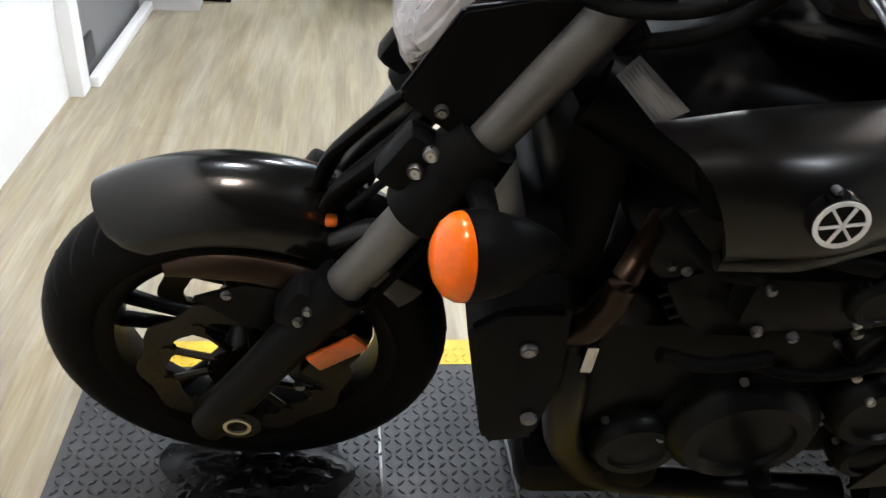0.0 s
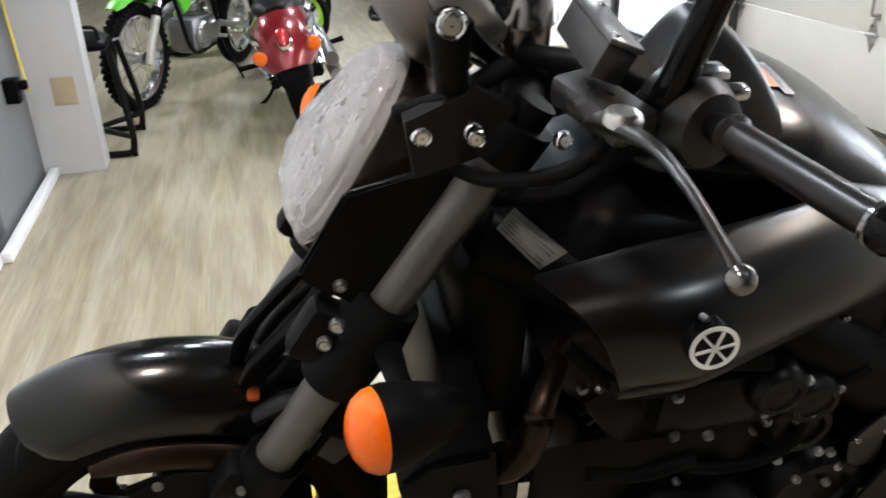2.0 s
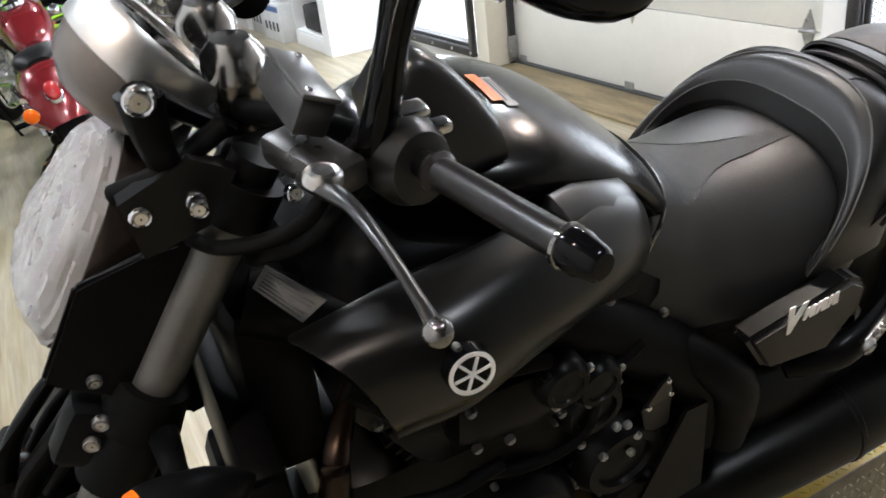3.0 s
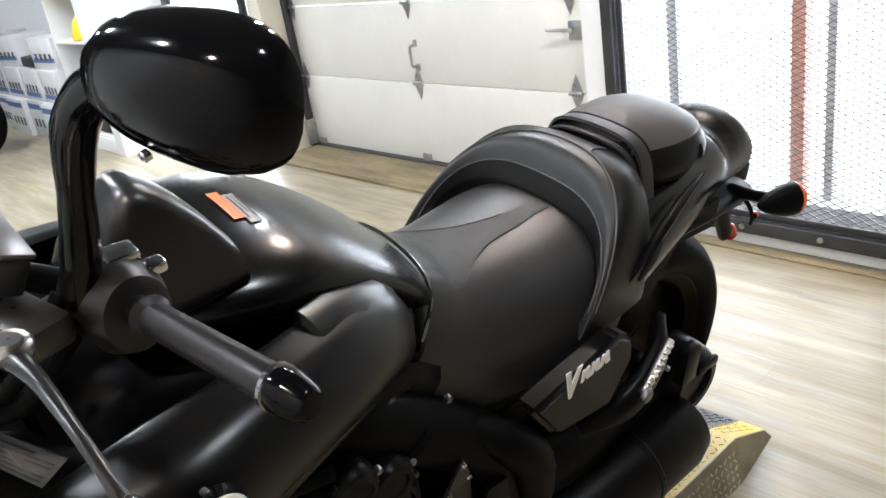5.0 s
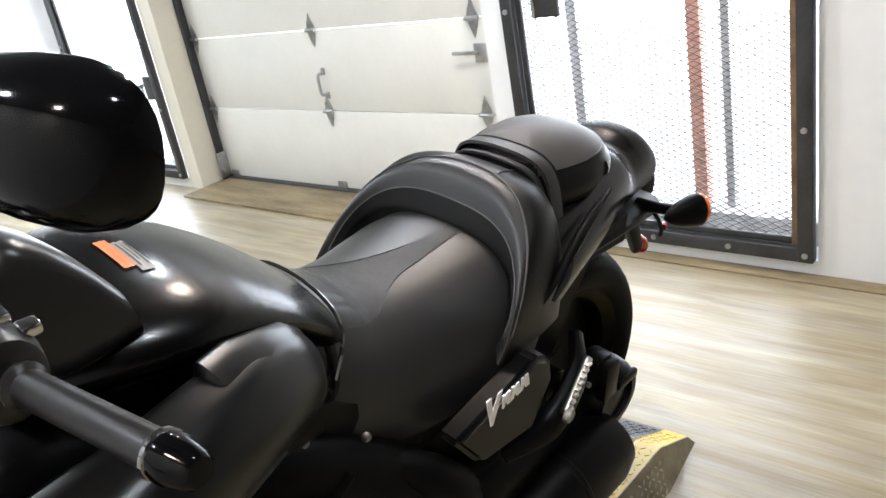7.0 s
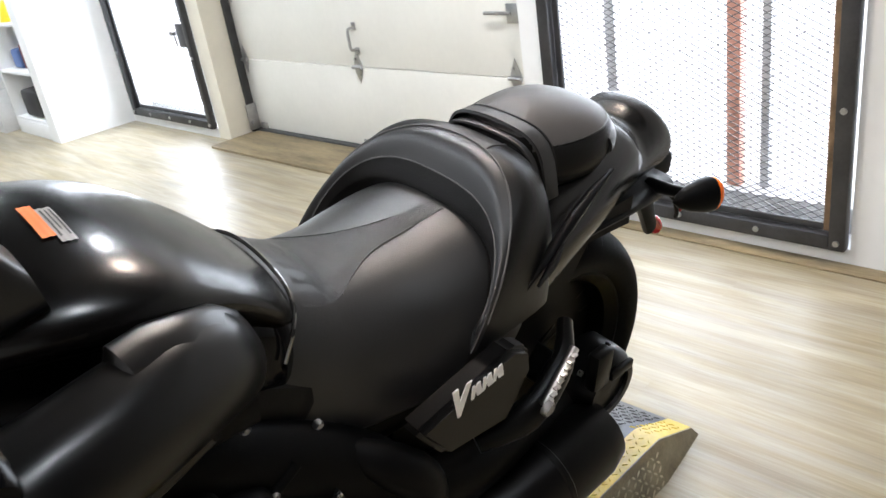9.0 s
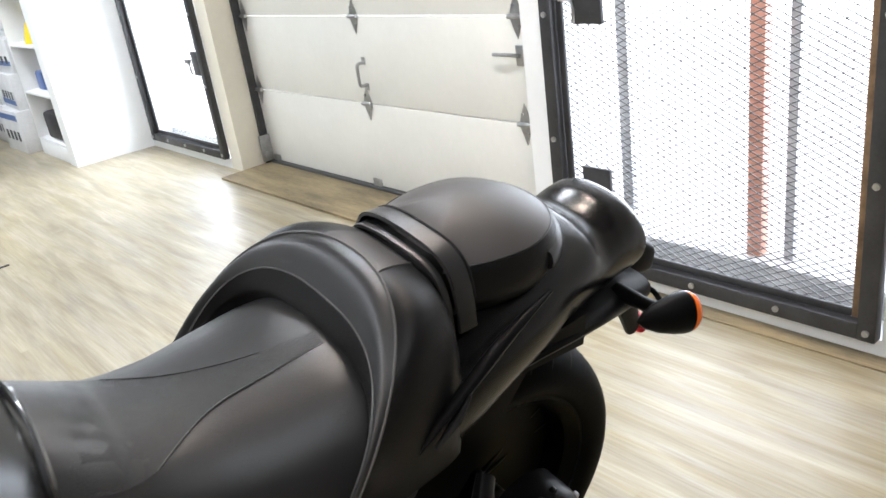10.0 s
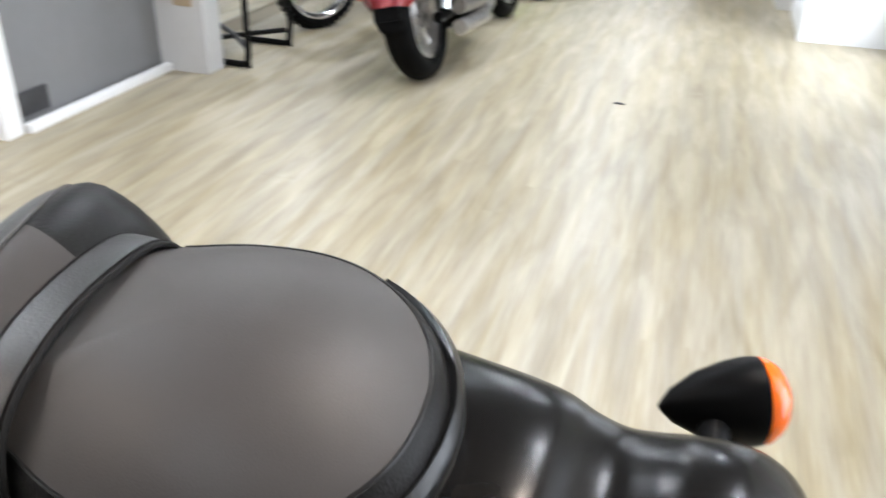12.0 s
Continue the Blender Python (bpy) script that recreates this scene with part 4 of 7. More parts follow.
for s in (1, -1):
    w = FW * s
    bm = B()
    tube(bm, [fk(0.275, w), fk(0.33, w), fk(0.42, w), fk(0.52, w), fk(0.585, w)], [0.030, 0.034, 0.032, 0.033, 0.036], 18, 4)
    slider = part("fork_slider", bm, PLASTIC, moto, "black fork leg")
    part("axle_clamp", rod(B(), L(-0.005, w - 0.035 * s, 0.315), L(-0.005, w + 0.030 * s, 0.315), 0.036, n=20), PLASTIC, slider)
    part("axle_ring", lathe(B(), [(0.016, 0), (0.021, 0), (0.021, 0.004), (0.016, 0.004), (0.016, 0)], Matrix.Translation(L(-0.005, w + 0.030 * s, 0.315)) @ (AX if s > 0 else AX @ Matrix.Rotation(math.pi, 4, "X"))), ALU, slider)
    bm = B()
    rod(bm, fk(0.565, w), fk(1.075, w), 0.0275, n=24)
    ftube = part("fork_tube", bm, FORKM, moto, "dark polished fork tube")
    bm = B()
    rod(bm, fk(0.57, w), fk(0.612, w), 0.039, n=24)
    box(bm, (0, 0, 0), (0.05, 0.05, 0.075), 0.012, Matrix.Translation(fk(0.575, w * 1.0, -0.035)) @ pose(0, 0, 0, 0, 32, 0))
    part("fork_collar", bm, PLASTIC, slider)
    for k in (0, 1):
        bolt(slider, fk(0.563 + 0.022 * k, w + 0.026 * s, -0.030), L(-0.3, s, 0.2), 0.0075)
    # reflector on the leg
    bm = B()
    box(bm, (0, 0, 0), (0.085, 0.010, 0.034), 0.004, Matrix.Translation(L(0.146, 0.156 * s, 0.500)) @ pose(0, 0, 0, 0, -38, 0))
    part("reflector", bm, AMBERD, slider, "amber side reflector")
    # lower clamp with the lamp stalk
    bm = B()
    rod(bm, fk(0.745, w), fk(0.835, w), 0.043, n=24)
    box(bm, (0, 0, 0), (0.10, 0.045, 0.085), 0.016, Matrix.Translation(fk(0.810, w - 0.006 * s, -0.034)) @ pose(0, 0, 0, 0, 32, 0))
    clamp = part("lower_clamp", bm, PLASTIC, moto, "black lower fork clamp")
    part("rubber_band", rod(B(), fk(0.815, w), fk(0.862, w), 0.049, 0.040, n=24), RUBBER, clamp)
    for zz, dx in ((0.848, -0.055), (0.823, -0.055)):
        bolt(clamp, fk(zz, w + 0.020 * s, dx), L(-0.2, s, 0.1), 0.0095, ALU)
    bm = B()
    rod(bm, fk(1.045, w), fk(1.085, w), 0.040, n=24)
    rod(bm, fk(1.08, w), fk(1.105, w), 0.026, n=20)
    part("upper_clamp", bm, PLASTIC, moto, "black upper fork clamp")
    bolt(moto, L(0.397, 0.172 * s, 1.092), L(-0.2, s, 0.1), 0.010, CHROME, name="clamp_bolt")
    bolt(moto, fk(1.075, w + 0.036 * s, 0.04), L(0.2, s, 0.3), 0.010, CHROME, name="clamp_bolt")
# yokes
bm = B()
tube(bm, [fk(0.79, -FW), fk(0.79, 0, 0.045), fk(0.79, FW)], 0.032, 12, 6, 0.8)
part("lower_yoke", bm, PLASTIC, moto)
bm = B()
tube(bm, [fk(1.065, -FW), fk(1.065, 0, 0.05), fk(1.065, FW)], 0.024, 12, 6, 0.8)
part("upper_yoke", bm, PLASTIC, moto)
part("steering_head", rod(B(), fk(0.80, 0, 0.065), fk(1.09, 0, 0.065), 0.038, n=24), ENGINE, moto)
# brake calipers
for s in (1, -1):
    bm = B()
    box(bm, (0, 0, 0), (0.075, 0.05, 0.15), 0.016, Matrix.Translation(L(0.128, 0.088 * s, 0.425)) @ pose(0, 0, 0, 0, 35, 0))
    box(bm, (0, 0, 0), (0.055, 0.07, 0.10), 0.012, Matrix.Translation(L(0.135, 0.092 * s, 0.43)) @ pose(0, 0, 0, 0, 35, 0))
    cal = part("brake_caliper", bm, ENGINE, moto, "black radial brake caliper")
    for k in (-1, 1):
        bolt(cal, L(0.128 + 0.04 * k, 0.124 * s, 0.425 + 0.05 * k), L(0, s, 0), 0.009)
    tube_b = B()
    tube(tube_b, [L(0.15, 0.10 * s, 0.50), L(0.20, 0.13 * s, 0.60), L(0.27, 0.11 * s, 0.70), L(0.30, 0.06 * s, 0.80)], 0.006)
    part("brake_hose", tube_b, RUBBER, moto)


# front mudguard
def fender():
    secs = []
    na, nb = 40, 22
    for i in range(na + 1):
        f = i / na
        a = radians(121 - 88 * f)
        tip = min(1, (f / 0.10 + 0.02)) ** 0.5
        hw = 0.079 * (0.70 + 0.30 * tip) if f < 0.1 else 0.079 - 0.010 * max(0, (f - 0.55) / 0.45)
        rc = 0.362
        drop = 0.086 * (0.6 + 0.4 * tip)
        ring = []
        for j in range(nb + 1):
            b = -1 + 2 * j / nb
            y = hw * math.sin(b * 1.57)
            r = rc - drop * (1 - math.cos(b * 1.57)) ** 0.85
            ring.append(Vector((r * math.cos(a), y, FZ + r * math.sin(a))))
        for j in range(nb, -1, -1):
            b = -1 + 2 * j / nb
            y = (hw - 0.004) * math.sin(b * 1.57)
            r = rc - 0.005 - (drop - 0.003) * (1 - math.cos(b * 1.57)) ** 0.85
            ring.append(Vector((r * math.cos(a), y, FZ + r * math.sin(a))))
        secs.append(ring)
    return loft(B(), secs)


fen = part("front_fender", fender(), SATINF, moto, "satin black front mudguard")
for s in (1, -1):
    bm = B()
    pts = []
    for i in range(8):
        a = radians(108 - 56 * i / 7)
        pts.append(L((0.272 - 0.012 * i / 7) * math.cos(a), 0.092 * s, RF + (0.272 - 0.012 * i / 7) * math.sin(a)))
    tube(bm, pts, [0.006, 0.010, 0.012, 0.012, 0.013, 0.014, 0.014, 0.014], 10, 3, 1.7)
    # the stay's brown is a reflection put into its colour
    stay = part("fender_stay", bm, BRONZE, fen, "fender stay, coloured dark brown for what it reflects")
    bm = B()
    slab(bm, [(-0.05, 0.545), (0.02, 0.575), (0.12, 0.555), (0.115, 0.50), (0.07, 0.46), (0.0, 0.50)], 0.006, Matrix.Translation((0, -0.098 * s, 0)) @ Matrix.Rotation(radians(90), 4, "X"))
    part("stay_plate", bm, PLASTIC, fen)
    bolt(fen, L(-0.005, 0.103 * s, 0.555), L(0, s, 0), 0.008)
    bolt(fen, L(0.065, 0.103 * s, 0.495), L(0, s, 0), 0.009)
part("fender_reflector", box(B(), L(0.135, 0.055, 0.655), (0.016, 0.02, 0.010), 0.003), AMBERD, fen)
# number bracket and hose guard behind the mudguard
bm = B()
tube(bm, [L(0.13, 0.045, 0.67), L(0.16, 0.05, 0.72), L(0.22, 0.055, 0.79), L(0.26, 0.05, 0.85)], [0.016, 0.024, 0.026, 0.02], 12, 5, 0.6)
part("front_bracket", bm, PLASTIC, moto)
bm = B()
tube(bm, [L(0.14, 0.10, 0.66), L(0.18, 0.105, 0.685), L(0.22, 0.12, 0.705)], [0.016, 0.022, 0.020], 12, 5, 0.7)
part("fork_guard", bm, SATIN, moto)
bm = B()
tube(bm, [L(0.115, 0.02, 0.68), L(0.14, 0.03, 0.75), L(0.19, 0.03, 0.81), L(0.23, 0.03, 0.85)], [0.010, 0.016, 0.018, 0.012], 10, 5, 0.6)
part("hose_guard", bm, PLASTIC, moto)
bm = B()
tube(bm, [L(0.15, 0.0, 0.70), L(0.19, 0.01, 0.76), L(0.25, 0.02, 0.82), L(0.33, 0.03, 0.90)], 0.008)
tube(bm, [L(0.16, 0.08, 0.70), L(0.20, 0.085, 0.75), L(0.235, 0.10, 0.80)], 0.006)
part("brake_line", bm, RUBBER, moto)


# indicators: a lens disc and a pointed shell
def indicator(p, axis, r, depth, stalk_to, names="indicator"):
    axis = Vector(axis).normalized()
    m = Matrix.Translation(p) @ frame_of(axis).to_4x4()
    bm = lathe(B(), [(r * 0.99, 0.0), (r * 1.0, -0.01), (r * 0.93, -depth * 0.3), (r * 0.72, -depth * 0.6), (r * 0.38, -depth * 0.86), (r * 0.12, -depth * 0.97), (0.001, -depth)], m @ Matrix.Diagonal((0.92, 1.08, 1, 1)), 28)
    sh = part(names, bm, PLASTIC, moto, "black indicator shell with an amber lens")
    part("amber_lens", lathe(B(), [(r * 0.98, 0.001), (r * 0.96, r * 0.18), (r * 0.80, r * 0.42), (r * 0.5, r * 0.60), (r * 0.2, r * 0.67), (0.001, r * 0.68)], m @ Matrix.Diagonal((0.92, 1.08, 1, 1)), 28), ORANGE, sh, "amber lens")
    q = Vector(p) - axis * depth * 0.35
    part("stalk", tube(B(), [q, (q + Vector(stalk_to)) / 2, stalk_to], [0.016, 0.013, 0.018], 10, 4), PLASTIC, sh)


for s in (1, -1):
    indicator(L(0.272, 0.322 * s, 0.868), L(-1, 0.25 * s, 0.10), 0.044, 0.108, fk(0.815, (FW + 0.03) * s, 0.02))
    rx = 1.958 if s > 0 else 2.006
    indicator(L(rx, (0.198 if s > 0 else 0.285) * s, 0.705 if s > 0 else 0.676), L(1, 0.38 * s, 0.0), 0.035 if s > 0 else 0.043, 0.092, L(1.955, 0.06 * s, 0.670))

# headlamp
hl = part("headlamp", rod(B(), L(0.30, 0, 0.97), L(0.37, 0, 0.95), 0.05, n=20), PLASTIC, moto, "angular headlamp unit")


def lamp_secs(rows, p=2.8, n=30):
    """Rings square to the slanted lamp axis: distance back, half width, half height."""
    out = []
    m = Matrix.Translation(L(0.279, -0.004, 1.014)) @ Matrix.Rotation(radians(37), 4, "Y")
    for d, hw, hz, taper in rows:
        ring = []
        for j in range(n):
            a = 2 * math.pi * j / n
            c, q = math.cos(a), math.sin(a)
            y = hw * math.copysign(abs(c) ** (2 / p), c)
            z = hz * math.copysign(abs(q) ** (2 / p), q)
            y *= 1 + taper * z / max(hz, 1e-4)
            ring.append(m @ Vector((d, y, z)))
        out.append(ring)
    return out


rng_film = random.Random(3)
film = lamp_secs([tuple(r) for r in smooth_rows([(-0.026, 0.004, 0.006, -0.3), (-0.024, 0.042, 0.060, -0.35), (-0.018, 0.076, 0.098, -0.36), (-0.005, 0.093, 0.115, -0.36), (0.012, 0.100, 0.120, -0.36)], 4)], 2.8, 40)
film = [[p + Vector((rng_film.uniform(-1, 1), rng_film.uniform(-1, 1), rng_film.uniform(-1, 1))) * 0.002 for p in ring] for ring in film]
film_ob = part("lens", loft(B(), film, caps=False), WRAP, hl, "headlamp lens under crinkled clear film")
film_ob.visible_shadow = False
for poly in film_ob.data.polygons:
    poly.use_smooth = rng_film.random() < 0.5
part("reflector_bowl", loft(B(), lamp_secs([(0.010, 0.101, 0.119, -0.36), (0.030, 0.084, 0.098, -0.3), (0.052, 0.056, 0.066, -0.2), (0.064, 0.02, 0.02, 0.0)]), caps=False), REFL, hl, "bright faceted reflector")
bm = B()
mm = Matrix.Translation(L(0.279, -0.004, 1.014)) @ Matrix.Rotation(radians(37), 4, "Y")
for yy, zz in ((-0.045, 0.03), (0.045, 0.03)):
    lathe(bm, [(0.010, -0.022), (0.024, -0.006), (0.028, 0.02), (0.025, 0.04)], mm @ Matrix.Translation((0.018, yy * 0.8, zz - 0.02)) @ Matrix.Rotation(radians(90), 4, "Y"), 20)
part("bulb_holder", bm, CHROME, hl)
part("lamp_shell", loft(B(), lamp_secs([(0.008, 0.104, 0.124, -0.36), (0.022, 0.110, 0.128, -0.34), (0.055, 0.112, 0.122, -0.28), (0.085, 0.095, 0.100, -0.2), (0.100, 0.06, 0.06, 0)])), SHELLM, hl, "dark bronze lamp shell")
# visor and side shields
bm = B()
slab(bm, [(0.33, 1.105), (0.40, 1.135), (0.44, 1.11), (0.41, 1.06), (0.34, 1.04)], 0.02, Matrix.Translation((0, -0.135, 0)) @ Matrix.Rotation(radians(90), 4, "X"))
part("lamp_bracket", bm, SATIN, moto)
for s in (1, -1):
    bm = B()
    slab(bm, [(0.212, 0.915), (0.270, 1.015), (0.34, 1.028), (0.402, 1.035), (0.352, 0.93), (0.298, 0.838), (0.262, 0.878), (0.225, 0.895)], 0.012 * s, Matrix.Translation((0, -0.122 * s, 0)) @ Matrix.Rotation(radians(90), 4, "X"))
    bmesh.ops.bevel(bm, geom=bm.edges[:], offset=0.004, segments=2, affect="EDGES")
    sh = part("side_shield", bm, PLASTIC, moto, "black side shield under the headlamp")
    for p in ((0.346, 1.090), (0.397, 1.091)):
        bolt(moto, L(p[0], 0.157 * s, p[1]), L(0, s, 0), 0.011, CHROME, name="shield_bolt")
    bolt(sh, L(0.258, 0.136 * s, 0.897), L(0, s, 0), 0.008)

# meter pod
pm = Matrix.Translation(L(0.398, 0.02, 1.185)) @ frame_of(Vector((0.80, 0.0, 0.60))).to_4x4()
pod = part("meter", lathe(B(), [(0.001, -0.075), (0.045, -0.07), (0.066, -0.05), (0.074, -0.02), (0.074, 0.012)], pm, 40), PODM, moto, "round tachometer pod")
part("bezel", lathe(B(), [(0.0745, -0.02), (0.079, -0.018), (0.080, 0.018), (0.075, 0.026), (0.068, 0.024), (0.068, 0.012)], pm, 40), mat("bright_bezel", (0.72, 0.71, 0.69), 0.34, 1.0, var=0.1, scale=20), pod, "brushed metal bezel")
part("dial", lathe(B(), [(0.001, 0.013), (0.069, 0.013)], pm, 40), GLOSSB, pod, "black dial face")
bm = B()
for k in range(20):
    a = 2 * math.pi * k / 24 + 2.6
    box(bm, (0.055, 0, 0.0145), (0.012 if k % 2 else 0.018, 0.0025, 0.001), 0, pm @ Matrix.Rotation(a, 4, "Z"))
part("dial_mark", bm, BADGE, pod)
part("dial_glass", lathe(B(), [(0.001, 0.0215), (0.068, 0.0205)], pm, 40), LENS, pod)
bm = B()
tube(bm, [L(0.372, 0.155, 1.205), L(0.374, 0.150, 1.16), L(0.385, 0.13, 1.10)], [0.022, 0.018, 0.016], 10, 4, 0.6)
tube(bm, [L(0.372, 0.155, 1.205), L(0.40, 0.12, 1.17), L(0.45, 0.09, 1.12)], [0.018, 0.014, 0.014], 10, 4, 0.7)
part("meter_bracket", bm, PLASTIC, pod)
bolt(pod, L(0.370, 0.172, 1.207), L(-0.2, 1, 0.1), 0.014, CHROME)

# handlebar and controls
GE = [L(0.572, 0.312, 1.158), L(0.585, 0.392, 1.166), L(0.597, 0.466, 1.174)]
for s in (1, -1):
    F = lambda v: Vector((v.x, v.y * s, v.z))
    bm = B()
    tube(bm, [F(L(0.470, 0.0, 1.13)), F(L(0.472, 0.08, 1.132)), F(L(0.50, 0.15, 1.15)), F(L(0.553, 0.22, 1.145)), F(GE[0]), F(GE[1]), F(GE[2])], 0.0125, 12)
    bar = part("handlebar", bm, PLASTIC, moto, "black handlebar")
    bm = B()
    ax_ = (GE[2] - GE[0]).normalized()
    secs = []
    q = frame_of(F(ax_)).to_4x4()
    for i in range(40):
        f = i / 39
        p = F(GE[0].lerp(GE[2], f))
        r = 0.0139 + (0.004 if f < 0.05 else 0) + 0.0004 * (i % 2)
        secs.append([p + (q @ Vector((r * math.cos(a), r * math.sin(a), 0))) for a in [2 * math.pi * j / 18 for j in range(18)]])
    grip = part("grip", loft(bm, secs), GRIPM, bar, "worn black rubber grip")
    mE = Matrix.Translation(F(GE[2])) @ q
    part("bar_end", lathe(B(), [(0.015, 0.0), (0.0172, 0.002), (0.0172, 0.013), (0.0158, 0.015), (0.0130, 0.030), (0.0100, 0.033), (0.001, 0.0335)], mE, 12), GLOSSB, bar, "black bar end weight")
    part("end_ring", lathe(B(), [(0.0155, -0.004), (0.0178, -0.003), (0.0178, 0.0005), (0.0155, 0.002)], mE, 24), TUBEM, bar, "metal ring")
    # switch housing
    bm = B()
    q0 = Matrix.Translation(F(L(0.566, 0.255, 1.143))) @ q
    lathe(bm, [(0.008, -0.041), (0.022, -0.040), (0.034, -0.034), (0.037, -0.01), (0.037, 0.016), (0.030, 0.034), (0.022, 0.038), (0.008, 0.039)], q0 @ Matrix.Diagonal((1.0, 1.12, 1, 1)), 26)
    sw = part("switch_housing", bm, SWITCHM, bar, "black switch housing")
    bm = B()
    box(bm, F(L(0.578, 0.250, 1.182)), (0.030, 0.026, 0.012), 0.004)
    box(bm, F(L(0.600, 0.265, 1.170)), (0.018, 0.018, 0.012), 0.004)
    part("switch_button", bm, CHROME, sw)
    # lever
    bm = B()
    tube(bm, [F(L(0.474, 0.285, 1.164)), F(L(0.473, 0.325, 1.178)), F(L(0.476, 0.375, 1.190)), F(L(0.478, 0.425, 1.188)), F(L(0.480, 0.468, 1.179)), F(L(0.481, 0.490, 1.172))], [0.014, 0.011, 0.0066, 0.005, 0.0048, 0.006], 10, 5, 0.7)
    lv = part("lever", bm, TUBEM if s < 0 else mat("dark_lever", (0.010, 0.0095, 0.009), 0.28, 0.0, spec=0.35), bar, "dark metal clutch lever")
    bm = B()
    bmesh.ops.create_uvsphere(bm, u_segments=14, v_segments=10, radius=0.0105, matrix=Matrix.Translation(F(L(0.481, 0.496, 1.170))))
    part("lever_ball", bm, TUBEM, lv)
    bolt(lv, F(L(0.474, 0.316, 1.182)), F(L(0.1, 0, 1)), 0.016, ALU, 0.008)
    # master cylinder and reservoir
    bm = B()
    box(bm, (0, 0, 0), (0.045, 0.10, 0.030), 0.008, Matrix.Translation(F(L(0.492, 0.235, 1.150))) @ pose(0, 0, 0, 0, 0, 18 * s))
    part("master_cylinder", bm, PERCH, bar, "bright cast master cylinder")
    RM = Matrix.Translation(F(L(0.495, 0.194, 1.192))) @ pose(0, 0, 0, 5 * s, 24, 4 * s)
    bm = B()
    box(bm, (0, 0, 0), (0.034, 0.088, 0.034), 0.004, RM)
    res = part("reservoir", bm, RESV, bar, "dark grey square fluid reservoir")
    bm = B()
    box(bm, (0, 0, 0.0195), (0.037, 0.091, 0.006), 0.002, RM)
    part("lid", bm, LIDM, res, "reservoir lid, paled for the light on its top")
    for du, dv in ((-0.010, -0.036), (0.010, 0.036)):
        bolt(res, RM @ Vector((du, dv, 0.0222)), RM.to_3x3() @ Vector((0, 0, 1)), 0.004, CHROME, 0.002)
    # mirror
    bm = B()
    tube(bm, [F(L(0.540, 0.255, 1.16)), F(L(0.548, 0.264, 1.205)), F(L(0.553, 0.279, 1.262)), F(L(0.557, 0.303, 1.318)), F(L(0.566, 0.338, 1.355)), F(L(0.578, 0.39, 1.372))], [0.015, 0.0155, 0.0135, 0.016, 0.015, 0.012], 14, 5)
    mi = part("mirror_stem", bm, GLOSSB, moto, "black mirror stem")
    mx = Matrix.Translation(F(L(0.586, 0.428, 1.377))) @ pose(0, 0, 0, 0, 10, 16 * s)
    secs = []
    for d, k in ((-0.034, 0.02), (-0.032, 0.45), (-0.024, 0.75), (-0.008, 0.94), (0.006, 1.0), (0.014, 0.99), (0.016, 0.94)):
        ring = []
        for j in range(36):
            a = 2 * math.pi * j / 36
            c, sn = math.cos(a), math.sin(a)
            y = 0.076 * math.copysign(abs(c) ** (2 / 2.6), c)
            z = 0.0425 * math.copysign(abs(sn) ** (2 / 2.5), sn) * (1 - 0.16 * y * s / 0.076)
            ring.append(mx @ Vector((d, k * y, k * z)))
        secs.append(ring)
    part("mirror_shell", loft(B(), secs), GLOSSB, mi, "gloss black mirror shell")
    secs = []
    for k in (0.92, 0.001):
        ring = []
        for j in range(36):
            a = 2 * math.pi * j / 36
            c, sn = math.cos(a), math.sin(a)
            y = 0.076 * math.copysign(abs(c) ** (2 / 2.6), c)
            z = 0.0425 * math.copysign(abs(sn) ** (2 / 2.5), sn) * (1 - 0.16 * y * s / 0.076)
            ring.append(mx @ Vector((0.0175, k * y, k * z)))
        secs.append(ring)
    part("mirror_glass", loft(B(), secs, caps=False), MIRROR, mi, "mirror glass")
    bolt(mi, mx @ Vector((-0.026, 0.004 * s, -0.036)), mx.to_3x3() @ Vector((-1, 0, -0.4)), 0.0035, CHROME, 0.002)
# bar clamps and cables
for s in (1, -1):
    bm = B()
    box(bm, L(0.475, 0.055 * s, 1.135), (0.05, 0.045, 0.075), 0.012)
    lathe(bm, [(0.001, 0.03), (0.02, 0.028), (0.032, 0.012), (0.034, -0.01)], Matrix.Translation(L(0.475, 0.055 * s, 1.17)), 20)
    part("bar_clamp", bm, CLAMPM, moto, "polished chrome bar clamp")
for i, ps in enumerate(([L(0.53, 0.24, 1.16), L(0.47, 0.25, 1.10), L(0.41, 0.20, 1.06), L(0.38, 0.10, 1.02)],
                        [L(0.55, 0.25, 1.15), L(0.49, 0.22, 1.06), L(0.45, 0.15, 1.00), L(0.45, 0.08, 0.95)],
                        [L(0.44, 0.12, 1.14), L(0.38, 0.14, 1.12), L(0.33, 0.11, 1.09)],
                        [L(0.50, -0.2, 1.15), L(0.44, -0.2, 1.07), L(0.40, -0.12, 1.0), L(0.38, 0.0, 0.95)])):
    part("control_cable", tube(B(), ps, 0.008 if i < 2 else 0.011), RUBBER, moto, "black control cable")

# tank cover
TANK = [(0.585, 0.085, 1.04, 0.985), (0.62, 0.130, 1.068, 0.975), (0.70, 0.162, 1.080, 0.965), (0.78, 0.172, 1.073, 0.950), (0.85, 0.168, 1.046, 0.940), (0.90, 0.157, 1.015, 0.922),
        (0.94, 0.147, 0.984, 0.885), (0.97, 0.138, 0.956, 0.855), (0.990, 0.124, 0.935, 0.84), (1.003, 0.098, 0.919, 0.83), (1.009, 0.065, 0.909, 0.83)]
TANKW = 0.030
